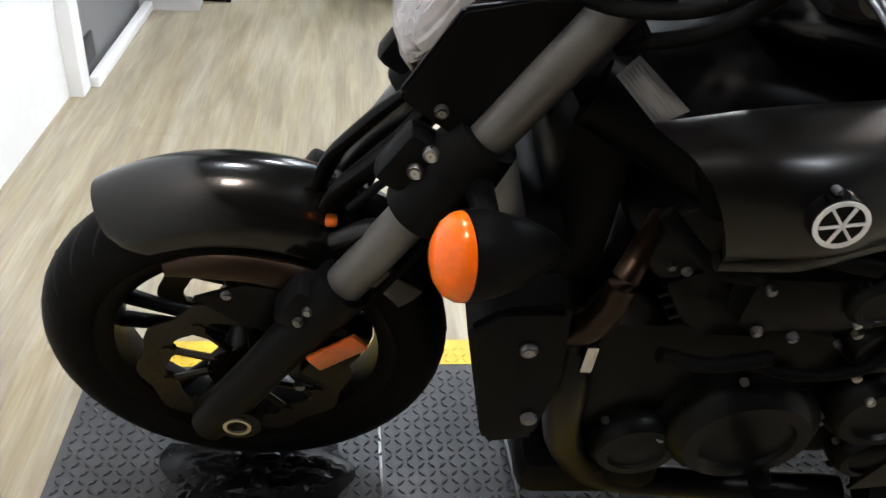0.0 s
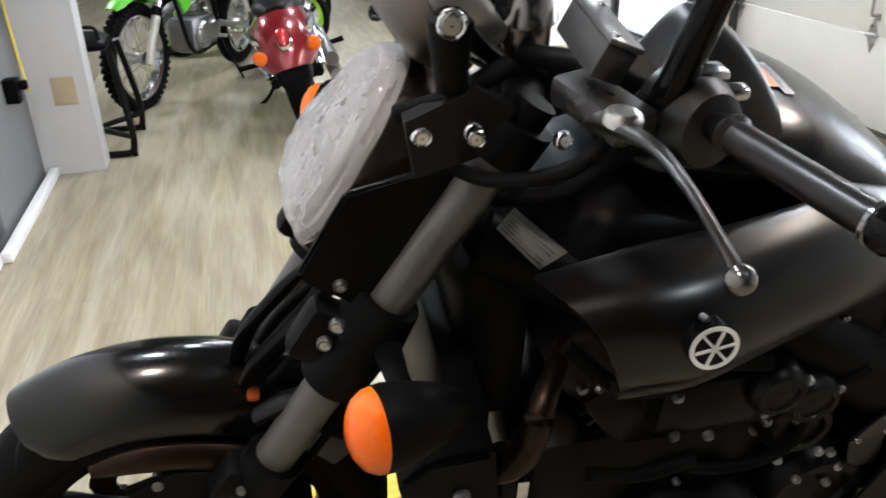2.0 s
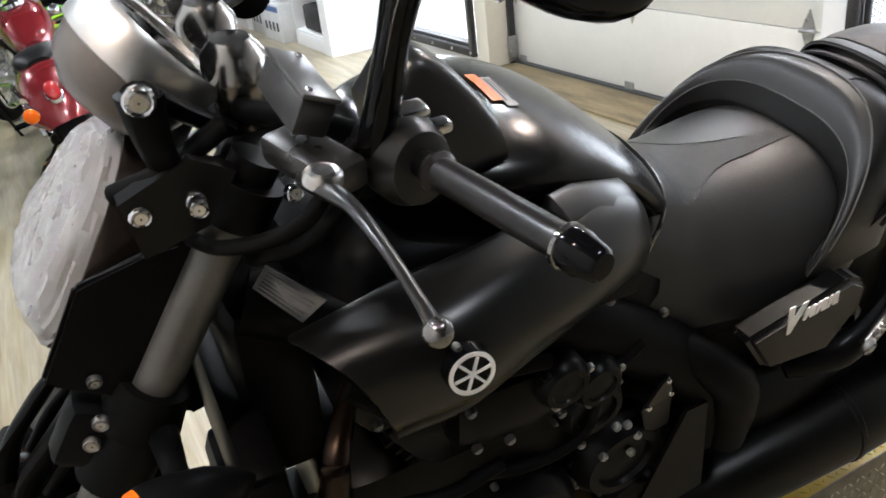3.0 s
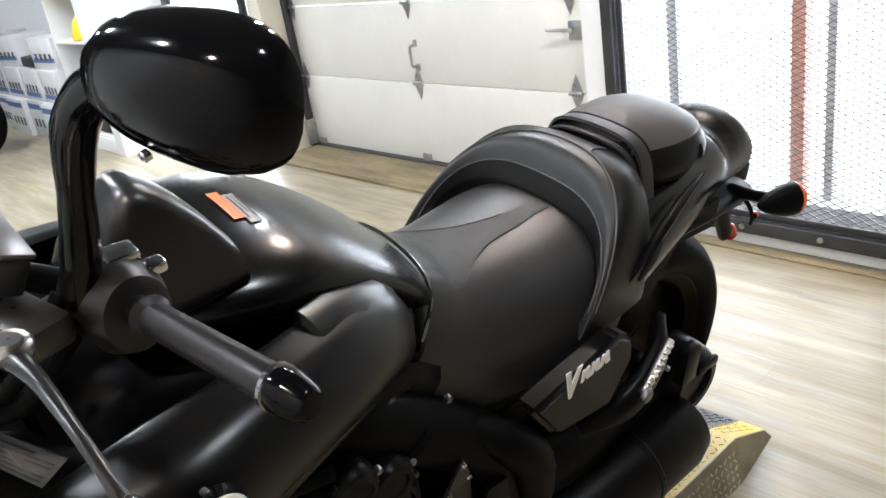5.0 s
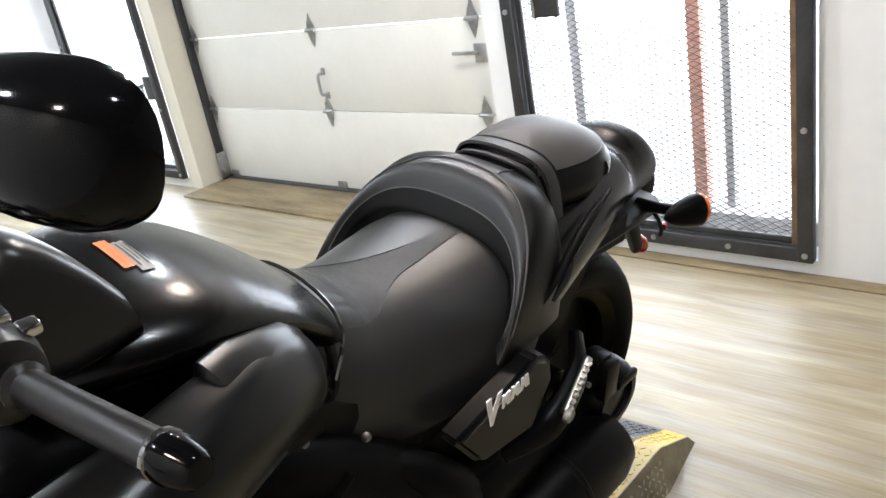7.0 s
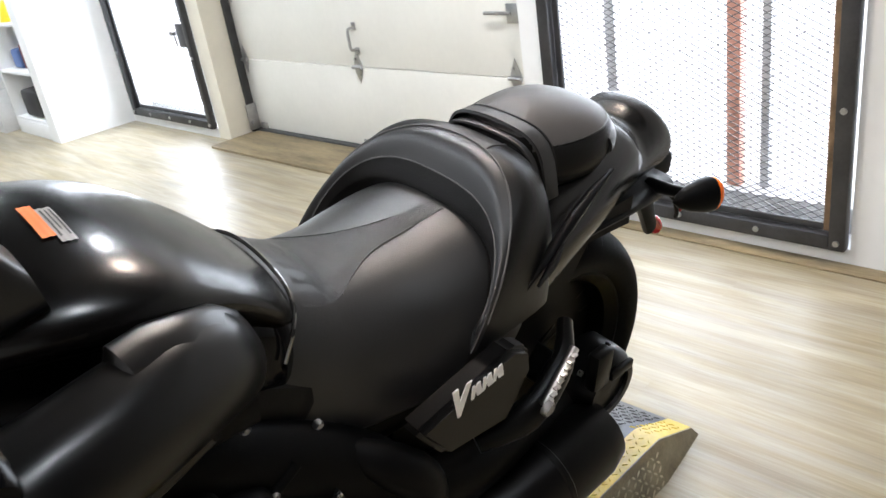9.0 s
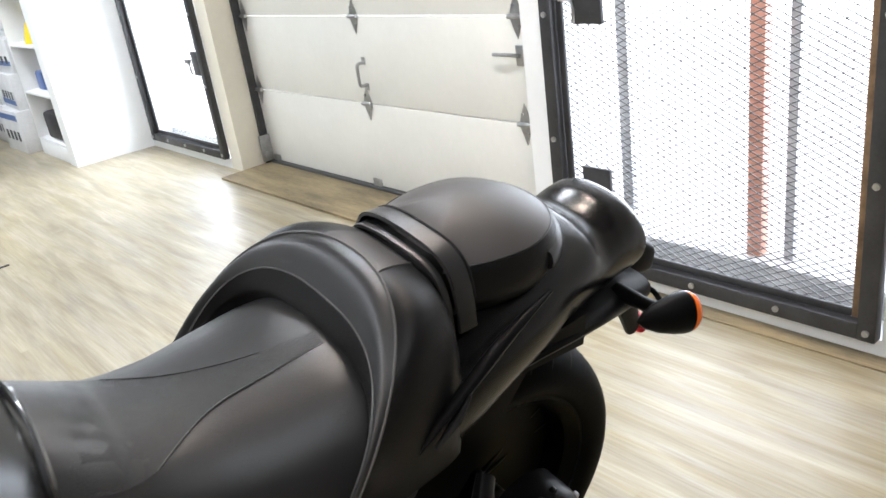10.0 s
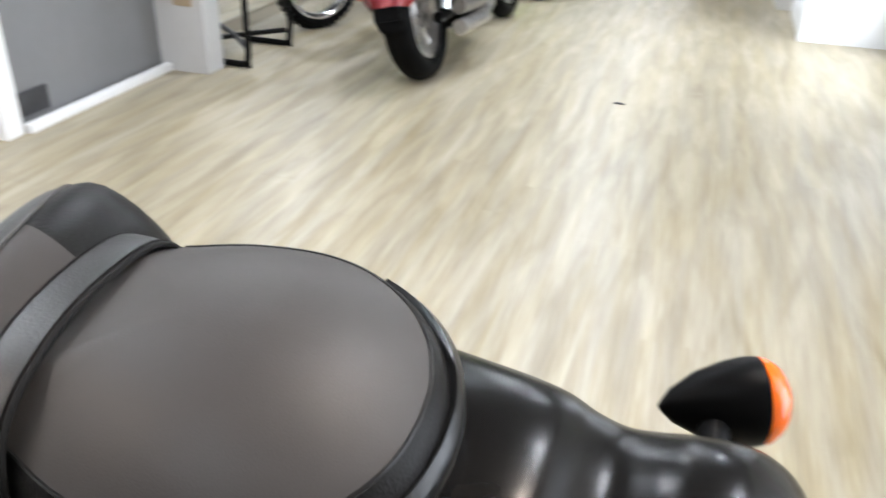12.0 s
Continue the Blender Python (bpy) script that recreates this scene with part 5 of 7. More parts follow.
tank = part("tank_cover", body(B(), TANK, 2.05, 44, 5, -TANKW), TANKP, moto, "satin black tank cover")


def round_ring(cs, r):
    """A closed polygon with its corners rounded off."""
    out = []
    for i, c in enumerate(cs):
        a, b = cs[i - 1], cs[(i + 1) % len(cs)]
        p = c + (a - c) * min(0.48, r / (a - c).length)
        q = c + (b - c) * min(0.48, r / (b - c).length)
        for t in (0.0, 0.25, 0.5, 0.75, 1.0):
            out.append(p * (1 - t) ** 2 + c * 2 * t * (1 - t) + q * t * t)
    return out


HORNR = [[(0.588, 0.070, 1.132), (0.586, 0.158, 1.138), (0.606, 0.183, 1.050), (0.604, 0.065, 1.040)],
         [(0.624, 0.080, 1.182), (0.620, 0.160, 1.184), (0.642, 0.190, 1.045), (0.640, 0.070, 1.035)],
         [(0.656, 0.085, 1.172), (0.654, 0.164, 1.176), (0.672, 0.190, 1.045), (0.668, 0.080, 1.035)],
         [(0.688, 0.095, 1.138), (0.688, 0.168, 1.142), (0.700, 0.190, 1.050), (0.696, 0.090, 1.040)],
         [(0.714, 0.105, 1.100), (0.714, 0.174, 1.104), (0.724, 0.188, 1.050), (0.720, 0.100, 1.040)]]
hc = [spline([r[k] for r in HORNR], 5) for k in range(4)]
part("intake_horn", loft(B(), [round_ring([L(*hc[k][i]) for k in range(4)], 0.026) for i in range(len(hc[0]))]), HORN, tank, "dark grey plastic air intake horn")
part("latch", tube(B(), [L(0.665, 0.165, 1.090), L(0.70, 0.172, 1.078), L(0.713, 0.172, 1.062)], 0.005), GLOSSB, tank, "black side latch")


def on_tank(x, w, lift=0.0015):
    rows = smooth_rows(TANK[:7], 12)
    r = min(rows, key=lambda q: abs(q[0] - x))
    hw, zt, zb = r[1], r[2], r[3]
    z = (zt + zb) / 2 + (zt - zb) / 2 * max(0.0, 1 - abs((w - TANKW) / hw) ** 2.05) ** (1 / 2.05)
    return L(x, w, z + lift)


def decal(x0, x1, w0, w1, material, name, lift, label=""):
    bm = B()
    n, k = 8, 5
    g = [[bm.verts.new(on_tank(x0 + (x1 - x0) * i / n, w0 + (w1 - w0) * j / k, lift)) for j in range(k + 1)] for i in range(n + 1)]
    for i in range(n):
        for j in range(k):
            bm.faces.new((g[i][j], g[i + 1][j], g[i + 1][j + 1], g[i][j + 1]))
    return part(name, bm, material, tank, label)


decal(0.769, 0.785, 0.030, 0.102, DECALW, "warning_label", 0.002, "pale printed warning label")
decal(0.755, 0.769, 0.020, 0.090, DECALO, "label_stripe", 0.0022, "orange stripe of the label")
for k in range(3):
    decal(0.7715 + 0.0045 * k, 0.7735 + 0.0045 * k, 0.038, 0.094 - 0.012 * (k % 2), INK, "print_bar", 0.0035)

# air scoops with the side knee panels behind them
SCOOP = [[(0.437, 0.264, 0.983), (0.456, 0.305, 0.986), (0.475, 0.328, 0.972), (0.492, 0.341, 0.942), (0.506, 0.344, 0.905), (0.520, 0.322, 0.870)],
         [(0.535, 0.268, 1.008), (0.552, 0.318, 1.002), (0.570, 0.348, 0.975), (0.584, 0.356, 0.940), (0.595, 0.346, 0.904), (0.604, 0.310, 0.874)],
         [(0.640, 0.262, 1.018), (0.645, 0.305, 1.008), (0.653, 0.332, 0.980), (0.662, 0.339, 0.945), (0.670, 0.325, 0.908), (0.676, 0.285, 0.878)],
         [(0.740, 0.240, 1.018), (0.745, 0.280, 1.006), (0.752, 0.306, 0.978), (0.758, 0.312, 0.944), (0.764, 0.297, 0.908), (0.768, 0.255, 0.876)],
         [(0.812, 0.226, 1.010), (0.818, 0.256, 0.997), (0.824, 0.278, 0.968), (0.829, 0.283, 0.934), (0.832, 0.268, 0.900), (0.834, 0.228, 0.868)],
         [(0.866, 0.212, 0.992), (0.873, 0.232, 0.978), (0.880, 0.246, 0.950), (0.886, 0.248, 0.916), (0.888, 0.234, 0.882), (0.888, 0.200, 0.852)],
         [(0.896, 0.190, 0.965), (0.905, 0.204, 0.950), (0.912, 0.212, 0.924), (0.915, 0.210, 0.892), (0.914, 0.198, 0.862), (0.910, 0.172, 0.838)]]
cols = [spline([r[k] for r in SCOOP], 6) for k in range(6)]
for s in (1, -1):
    secs = []
    for i in range(len(cols[0])):
        outer = spline([cols[k][i] for k in range(6)], 4)
        ring = [L(p.x, p.y * s, p.z) for p in outer] + [L(p.x + 0.004, (p.y - 0.012) * s, p.z - 0.004) for p in reversed(outer)]
        secs.append(ring)
    scoop = part("air_scoop", loft(B(), secs), SCOOPP, moto, "satin black air scoop panel")
    part("scoop_duct", body(B(), [(0.53, 0.045, 0.945, 0.86), (0.62, 0.06, 0.955, 0.85), (0.78, 0.035, 0.94, 0.85), (0.88, 0.02, 0.90, 0.84)], 3, 24, 5, -0.225 * s), PLASTIC, scoop)
    part("lower_lip", tube(B(), [L(0.516, 0.318 * s, 0.870), L(0.600, 0.312 * s, 0.874), L(0.673, 0.290 * s, 0.878), L(0.766, 0.260 * s, 0.876), L(0.832, 0.234 * s, 0.868), L(0.886, 0.206 * s, 0.852)], [0.009, 0.014, 0.015, 0.014, 0.012, 0.008], 10, 5, 1.2), SCOOPP, scoop, "rounded lower lip")
    sh = [[(0.746, 0.262, 1.006), (0.743, 0.247, 1.013), (0.739, 0.231, 1.017), (0.739, 0.225, 1.006), (0.746, 0.250, 0.995)],
          [(0.756, 0.268, 1.009), (0.750, 0.247, 1.024), (0.745, 0.224, 1.031), (0.745, 0.220, 1.012), (0.752, 0.250, 0.995)],
          [(0.785, 0.262, 1.003), (0.785, 0.232, 1.020), (0.785, 0.208, 1.025), (0.785, 0.204, 1.005), (0.785, 0.250, 0.980)],
          [(0.822, 0.255, 0.996), (0.822, 0.224, 1.012), (0.822, 0.202, 1.014), (0.822, 0.198, 0.995), (0.822, 0.238, 0.975)],
          [(0.866, 0.235, 0.982), (0.866, 0.210, 0.997), (0.866, 0.192, 0.998), (0.866, 0.188, 0.980), (0.866, 0.218, 0.962)],
          [(0.902, 0.205, 0.952), (0.900, 0.186, 0.966), (0.900, 0.176, 0.964), (0.898, 0.174, 0.952), (0.900, 0.192, 0.940)]]
    part("scoop_shoulder", loft(B(), [round_ring([L(x, w * s, z) for x, w, z in r], 0.012) for r in sh]), SCOOPP, scoop, "raised rear shoulder of the scoop")
    # round emblem: a ring with three crossed bars
    em = Matrix.Translation(L(0.578, 0.3635 * s, 0.966)) @ frame_of(L(-0.06, s, 0.16)).to_4x4()
    e = part("emblem", lathe(B(), [(0.001, 0.003), (0.0247, 0.003), (0.0256, -0.012)], em, 36), GLOSSB, scoop, "round emblem with a white ring")
    bm = lathe(B(), [(0.0194, 0.003), (0.0194, 0.0045), (0.0236, 0.0045), (0.0236, 0.003)], em, 36)
    for k in range(3):
        box(bm, (0, 0, 0.005), (0.0375, 0.0026, 0.002), 0, em @ Matrix.Rotation(radians(60 * k + 12), 4, "Z"))
    part("emblem_ring", bm, BADGE, e)
    bolt(scoop, L(0.570, 0.350 * s, 0.990), L(0, s, 0.3), 0.004)
    if s < 0:
        scoop.location = (0, -0.03, -0.055)
part("tank_tail", body(B(), [(0.915, 0.138, 0.95, 0.74), (0.955, 0.134, 0.930, 0.735), (0.980, 0.124, 0.908, 0.73), (0.997, 0.104, 0.893, 0.73), (1.004, 0.05, 0.885, 0.73)], 2.8, 40, 5, -0.028), GLOSSB, moto, "gloss black trim under the tank's rear end")
part("tank_trim", tube(B(), [L(0.986, -0.095, 0.880), L(1.003, -0.068, 0.902), L(1.010, -0.02, 0.917), L(1.011, 0.04, 0.920), L(1.008, 0.10, 0.911), L(1.002, 0.136, 0.894), L(0.986, 0.158, 0.872), L(0.962, 0.168, 0.835)], 0.0032, 8), TUBEM, moto, "shiny edge trim between tank and seat")
part("neck_cover", box(B(), L(0.45, 0, 0.755), (0.10, 0.24, 0.30), 0.03), PLASTIC, moto, "black cover round the steering neck")
part("tank_underside", body(B(), [(0.50, 0.10, 0.94, 0.80), (0.60, 0.15, 0.975, 0.78), (0.80, 0.158, 0.95, 0.76), (0.97, 0.115, 0.87, 0.74)], 3.5, 28, 5, -0.025), PLASTIC, moto, "black inner shroud under the tank")
for s in (1, -1):
    bm = B()
    slab(bm, [(0.92, 0.80), (0.94, 0.55), (1.17, 0.55), (1.14, 0.72), (1.06, 0.79), (1.0, 0.82)], 0.012 * s, Matrix.Translation((0, -0.112 * s, 0)) @ Matrix.Rotation(radians(90), 4, "X"))
    part("under_seat_panel", bm, PLASTIC, moto, "black panel under the seat")
# printed label beside the steering head
bm = B()
quad = [L(0.436, 0.130, 0.948), L(0.454, 0.132, 0.975), L(0.502, 0.184, 0.946), L(0.472, 0.184, 0.926)]
back = [p + Vector((0.002, 0.004, -0.003)) for p in quad]
loft(bm, [quad, back])
label_ob = part("rating_label", bm, PAPER, moto, "grey printed rating label")
up = (quad[1] - quad[0]).cross(quad[3] - quad[0]).normalized()
if up.z < 0:
    up = -up
for k in range(6):
    a, b = 0.10 + 0.14 * k, 0.155 + 0.14 * k
    e = 0.92 - 0.3 * (k % 3 == 2)
    cs = [quad[0].lerp(quad[1], u).lerp(quad[3].lerp(quad[2], u), v) for u, v in ((a, 0.08), (a, e), (b, e), (b, 0.08))]
    bars = B()
    loft(bars, [[c + up * 0.0022 for c in cs], [c + up * 0.0004 for c in cs]])
    part("print_bar", bars, INK, label_ob)

# seat
SEAT = [(1.008, 0.160, 0.912, 0.705, -0.46), (1.030, 0.166, 0.898, 0.690, -0.40), (1.070, 0.172, 0.870, 0.668, -0.31), (1.11, 0.178, 0.848, 0.655, -0.22), (1.18, 0.190, 0.835, 0.648, -0.13), (1.26, 0.206, 0.836, 0.652, -0.05),
        (1.34, 0.209, 0.842, 0.665, 0.0), (1.40, 0.19, 0.838, 0.68, 0.0), (1.44, 0.15, 0.82, 0.69, 0.0)]


def seat_section(x, hw, zt, zm, lean, n=48):
    """Domed top down to the widest line, then turned in underneath; the front leans forward with depth."""
    out = []
    for j in range(n):
        a = 2 * math.pi * j / n
        c, q = math.cos(a), math.sin(a)
        z = zm + ((zt - zm) if q > 0 else 0.030) * math.copysign(abs(q) ** (2 / 2.5), q)
        out.append(Vector((x + lean * (zt - z), hw * math.copysign(abs(c) ** (2 / 2.5), c), z)))
    return out


seat = part("seat", loft(B(), [seat_section(*r) for r in smooth_rows(SEAT, 5)]), VINYL, moto, "grey black vinyl rider seat")


def seat_top(x, w):
    r = min(smooth_rows(SEAT[:8], 14), key=lambda q: abs(q[0] - x))
    z = r[3] + (r[2] - r[3]) * max(0.0, 1 - abs(w / r[1]) ** 2.5) ** (1 / 2.5)
    return L(x + r[4] * (r[2] - z), w, z + 0.0012)


EDGE_L = [(1.045, 0.112), (1.075, 0.110), (1.110, 0.098), (1.155, 0.068), (1.205, 0.045), (1.270, 0.040), (1.360, 0.036)]
EDGE_R = [(1.045, -0.092), (1.075, -0.090), (1.110, -0.078), (1.150, -0.052), (1.200, -0.030), (1.270, -0.006), (1.360, 0.010)]
la, ra = (spline([(x, w, 0) for x, w in e], 5) for e in (EDGE_L, EDGE_R))
bm = B()
grid = [[bm.verts.new(seat_top(p.x + (q.x - p.x) * f, p.y + (q.y - p.y) * f)) for p, q in zip(la, ra)] for f in (0, 0.17, 0.33, 0.5, 0.67, 0.83, 1)]
for u, v in zip(grid, grid[1:]):
    for i in range(len(u) - 1):
        bm.faces.new((u[i], u[i + 1], v[i + 1], v[i]))
part("inlay_strip", bm, CARBON, seat, "dark textured inlay down the middle of the seat")
part("seam", tube(B(), [seat_top(x, w) for x, w in EDGE_L[2:]], 0.0010, 6, 4), STITCH, seat)
part("seam", tube(B(), [seat_top(x, w) for x, w in EDGE_R[2:]], 0.0008, 6, 4), VINYLB, seat)


# horseshoe backrest
def backrest():
    """Curves from the seat up over the pad: half width, apex x, its sweep, apex z, its drop, two exponents."""
    curves = [(0.196, 1.385, 0.090, 0.790, 0.095, 1.8, 1.1), (0.203, 1.372, 0.094, 0.836, 0.100, 1.7, 1.15), (0.209, 1.374, 0.110, 0.850, 0.130, 1.45, 1.3), (0.216, 1.390, 0.132, 0.877, 0.165, 1.24, 1.5),
              (0.224, 1.416, 0.168, 0.920, 0.204, 1.08, 1.28), (0.228, 1.447, 0.190, 0.926, 0.214, 1.0, 1.35), (0.215, 1.468, 0.110, 0.922, 0.228, 1.0, 2.0), (0.196, 1.490, 0.040, 0.913, 0.235, 1.0, 2.0),
              (0.175, 1.510, 0.020, 0.901, 0.240, 1.0, 1.8), (0.155, 1.520, 0.02, 0.85, 0.22, 1.0, 1.4)]
    curves = [tuple(max(0.02, v) for v in r) for r in smooth_rows(curves, 3)]
    us = [-1 + i / 24 for i in range(49)]

    def at(k, u):
        W, x0, A, z0, D, al, be = curves[k]
        th = u * 1.5708
        c = 1 - math.cos(th)
        return L(x0 - A * c ** al, W * math.sin(th) - 0.008, z0 - D * c ** be)
    secs = [[at(k, u) for k in range(len(curves))] for u in us]
    up = Vector((0, 0, 0.0015))
    return loft(B(), secs), [at(9, u) + up for u in us], [at(15, u) + up for u in us], [at(k, 0.16) + up for k in range(15, 25)]


bk, crest, crest2, back_seam = backrest()
rest = part("backrest", bk, VINYL, moto, "horseshoe rider backrest in grey black vinyl")
# darker vinyl puts shade on inner face and back, paler vinyl lights rear strip
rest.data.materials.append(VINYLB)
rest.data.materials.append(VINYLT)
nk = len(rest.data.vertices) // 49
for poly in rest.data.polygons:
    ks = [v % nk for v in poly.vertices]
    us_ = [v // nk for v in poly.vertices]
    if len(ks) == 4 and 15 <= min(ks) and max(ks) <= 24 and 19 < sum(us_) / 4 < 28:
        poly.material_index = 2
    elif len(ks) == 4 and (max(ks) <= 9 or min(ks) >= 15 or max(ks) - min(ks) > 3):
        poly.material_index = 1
part("seam", tube(B(), crest[1:-1:3], 0.0013, 6, 4), STITCH, rest)
part("seam", tube(B(), crest2[1:-1:3], 0.0018, 6, 4), STITCH, rest)
part("seam", tube(B(), back_seam, 0.0014, 6, 2), STITCH, rest)
bolt(rest, L(1.368, -0.10, 0.822), L(-1, 0, 0.5), 0.006)

# pillion seat: a D-shaped pad with a seamed edge, a rolled side and a strap over its front
PW = -0.018
PHW = [(1.500, 0.080), (1.506, 0.088), (1.53, 0.093), (1.555, 0.097), (1.60, 0.112), (1.65, 0.119), (1.69, 0.115), (1.725, 0.101), (1.752, 0.081), (1.771, 0.056), (1.782, 0.028), (1.785, 0.0)]


def pillion_ring(f, off, dz, x_min=1.50):
    """The pad's plan, drawn in by f towards its middle or out by off, dz under its edge."""
    rows = smooth_rows(PHW, 3)
    side = [(max(x_min, r[0]), max(0.0, r[1])) for r in rows]
    plan = [(x, w) for x, w in side] + [(x, -w) for x, w in reversed(side[:-1])]
    out = []
    n = len(plan)
    for i, (x, w) in enumerate(plan):
        (xa, wa), (xb, wb) = plan[max(0, i - 1)], plan[min(n - 1, i + 1)]
        t = Vector((xb - xa, wb - wa, 0))
        nrm = Vector((t.y, -t.x, 0)).normalized() if t.length > 1e-6 else Vector((0, 0, 0))
        if nrm.dot(Vector((x - 1.63, w, 0))) < 0:
            nrm = -nrm
        px, pw = 1.63 + (x - 1.63) * f + nrm.x * off, w * f + nrm.y * off
        edge = 0.898 - 0.10 * max(0.0, 1.54 - px) + 0.03 * min(0.0, 1.70 - px)
        crown = 0.043 * (1 - f ** 2.4) * (0.55 + 0.45 * min(1.0, (px - 1.49) / 0.1))
        out.append(L(px, PW + pw, edge + crown - dz))
    return out


bm = B()
rings = [pillion_ring(f, 0, 0) for f in (0.03, 0.2, 0.4, 0.6, 0.75, 0.87, 0.95, 1.0)] + [pillion_ring(1.0, o, d) for o, d in ((0.006, 0.006), (0.011, 0.018), (0.014, 0.034), (0.012, 0.052), (0.002, 0.075), (-0.02, 0.095))]
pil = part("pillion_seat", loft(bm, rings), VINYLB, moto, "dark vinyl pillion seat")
bm = B()
top = [[bm.verts.new(p + Vector((0, 0, 0.0012))) for p in r] for r in rings[:8]]
n = len(top[0])
for a, b in zip(top, top[1:]):
    for i in range(n):
        q = (a[i], a[(i + 1) % n], b[(i + 1) % n], b[i])
        if min(v.co.x for v in q) > 1.528:
            bm.faces.new(q)
bm.faces.new(top[0])
bmesh.ops.delete(bm, geom=[v for v in bm.verts if not v.link_faces], context="VERTS")
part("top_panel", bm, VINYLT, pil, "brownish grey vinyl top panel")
part("seam", tube(B(), [p + Vector((0, 0, 0.001)) for p in rings[7] if p.x > 1.55], 0.0016, 6, 2), PIPE, pil)
part("edge_piping", tube(B(), [p for p in pillion_ring(1.0, 0.012, 0.034, 1.60) if p.x > 1.70], 0.009, 8, 1, 1.9), PIPE, pil, "shiny rolled edge round the back of the pad")
STRAP = [(-0.128, 0.822), (-0.119, 0.868), (-0.108, 0.902), (-0.088, 0.921), (-0.05, 0.931), (0.0, 0.934), (0.05, 0.928), (0.078, 0.914), (0.094, 0.892), (0.104, 0.860), (0.112, 0.820)]
for x0, hw, lift, nm, mt in ((1.5345, 0.0165, 0.0022, "strap", VINYL), (1.5085, 0.006, 0.0, "front_lip", VINYL)):
    mid = spline([(0, w, z) for w, z in STRAP], 4)
    secs = []
    for p, q in zip(mid, mid[1:] + [2 * mid[-1] - mid[-2]]):
        d = (q - p).normalized()
        up_ = Vector((0, -d.z, d.y))
        if up_.z < 0 and abs(d.z) < 0.9:
            up_ = -up_
        if abs(d.z) >= 0.9:
            up_ = Vector((0, math.copysign(1, p.y), 0.2)).normalized()
        lean = 0.10 * max(0.0, p.y)
        secs.append([L(x0 + lean + sx * hw, p.y + up_.y * g, p.z + up_.z * g - (0.012 if lift == 0 else 0)) for sx, g in ((-1, lift - 0.003), (-0.92, lift + 0.0012), (-0.3, lift + 0.0018), (0.3, lift + 0.0018), (0.92, lift + 0.0012), (1, lift - 0.003))])
    st = part(nm, loft(B(), secs), mt, pil, "wide vinyl strap across the pillion seat" if lift else "rolled front edge of the pillion seat")
    if lift:
        for k in (1, 4):
            part("stitching", tube(B(), [s_[k] + Vector((0, 0, 0.0006)) for s_ in secs[6:-6:3]], 0.0008, 5, 2), VINYLB, st)
# black cord added as the shadow in the gap behind the strap
part("strap_gap_shadow", tube(B(), [L(1.5535 + 0.10 * max(0.0, w), w, z + 0.002) for w, z in STRAP[1:-1]], 0.0024, 8), GROOVE, pil)

# tail
TAIL = [(1.25, 0.190, 0.70, 0.585), (1.34, 0.200, 0.77, 0.590), (1.46, 0.190, 0.815, 0.615), (1.58, 0.176, 0.832, 0.640), (1.70, 0.158, 0.838, 0.660), (1.80, 0.136, 0.840, 0.668),
        (1.850, 0.125, 0.836, 0.665), (1.878, 0.117, 0.823, 0.664), (1.902, 0.112, 0.817, 0.662), (1.926, 0.109, 0.823, 0.660), (1.952, 0.107, 0.832, 0.658), (1.985, 0.105, 0.834, 0.658), (2.010, 0.103, 0.820, 0.662), (2.028, 0.099, 0.797, 0.672), (2.041, 0.088, 0.770, 0.685), (2.047, 0.072, 0.752, 0.700)]


def tail_mid(x):
    """The tail's own middle, a little to the right of the machine's."""
    return 0.046 * max(0.0, min(1.0, (x - 1.30) / 0.70))


bm = loft(B(), [ellip(x, tail_mid(x), (zt + zb) / 2, hw, (zt - zb) / 2, 2.35, 60) for x, hw, zt, zb in smooth_rows(TAIL, 6)])
tail = part("tail_cowl", bm, TAILP, moto, "satin black tail cowl")
part("tail_end", loft(B(), [ellip(2.036, tail_mid(2.05), 0.722, 0.086, 0.044, 2.5), ellip(2.047, tail_mid(2.05), 0.722, 0.082, 0.040, 2.5), ellip(2.052, tail_mid(2.05), 0.722, 0.07, 0.03, 2.5)]), GLOSSB, tail, "gloss end trim")
for s in (1, -1):
    bm = slab(B(), [(1.24, 0.40), (1.24, 0.70), (1.80, 0.73), (1.80, 0.665), (1.668, 0.676), (1.615, 0.60), (1.54, 0.50), (1.47, 0.42), (1.40, 0.40)], 0.010 * s, Matrix.Translation((0, -0.108 * s, 0)) @ Matrix.Rotation(radians(90), 4, "X"))
    part("hugger_panel", bm, PLASTIC, tail, "black plastic panel between tail and wheel")
for s in (1, -1):
    bm = B()
    tube(bm, [L(1.385, 0.198 * s, 0.745), L(1.44, 0.195 * s, 0.785), L(1.52, 0.178 * s, 0.815), L(1.60, 0.158 * s, 0.832), L(1.68, 0.138 * s, 0.838)], [0.004, 0.010, 0.012, 0.010, 0.004], 10, 5, 0.8)
    part("side_trim", bm, PLASTIC, tail, "black side trim with a grab recess")
    part("recess", tube(B(), [L(1.415, 0.203 * s, 0.745), L(1.45, 0.202 * s, 0.775), L(1.475, 0.196 * s, 0.80)], [0.004, 0.009, 0.006], 8, 5, 0.7), GROOVE, tail)
    bolt(tail, L(1.574, 0.155 * s, 0.812), L(0.1, s, 0.5), 0.0085)
    bolt(tail, L(1.409, 0.184 * s, 0.750), L(-0.1, s, 0.3), 0.007)

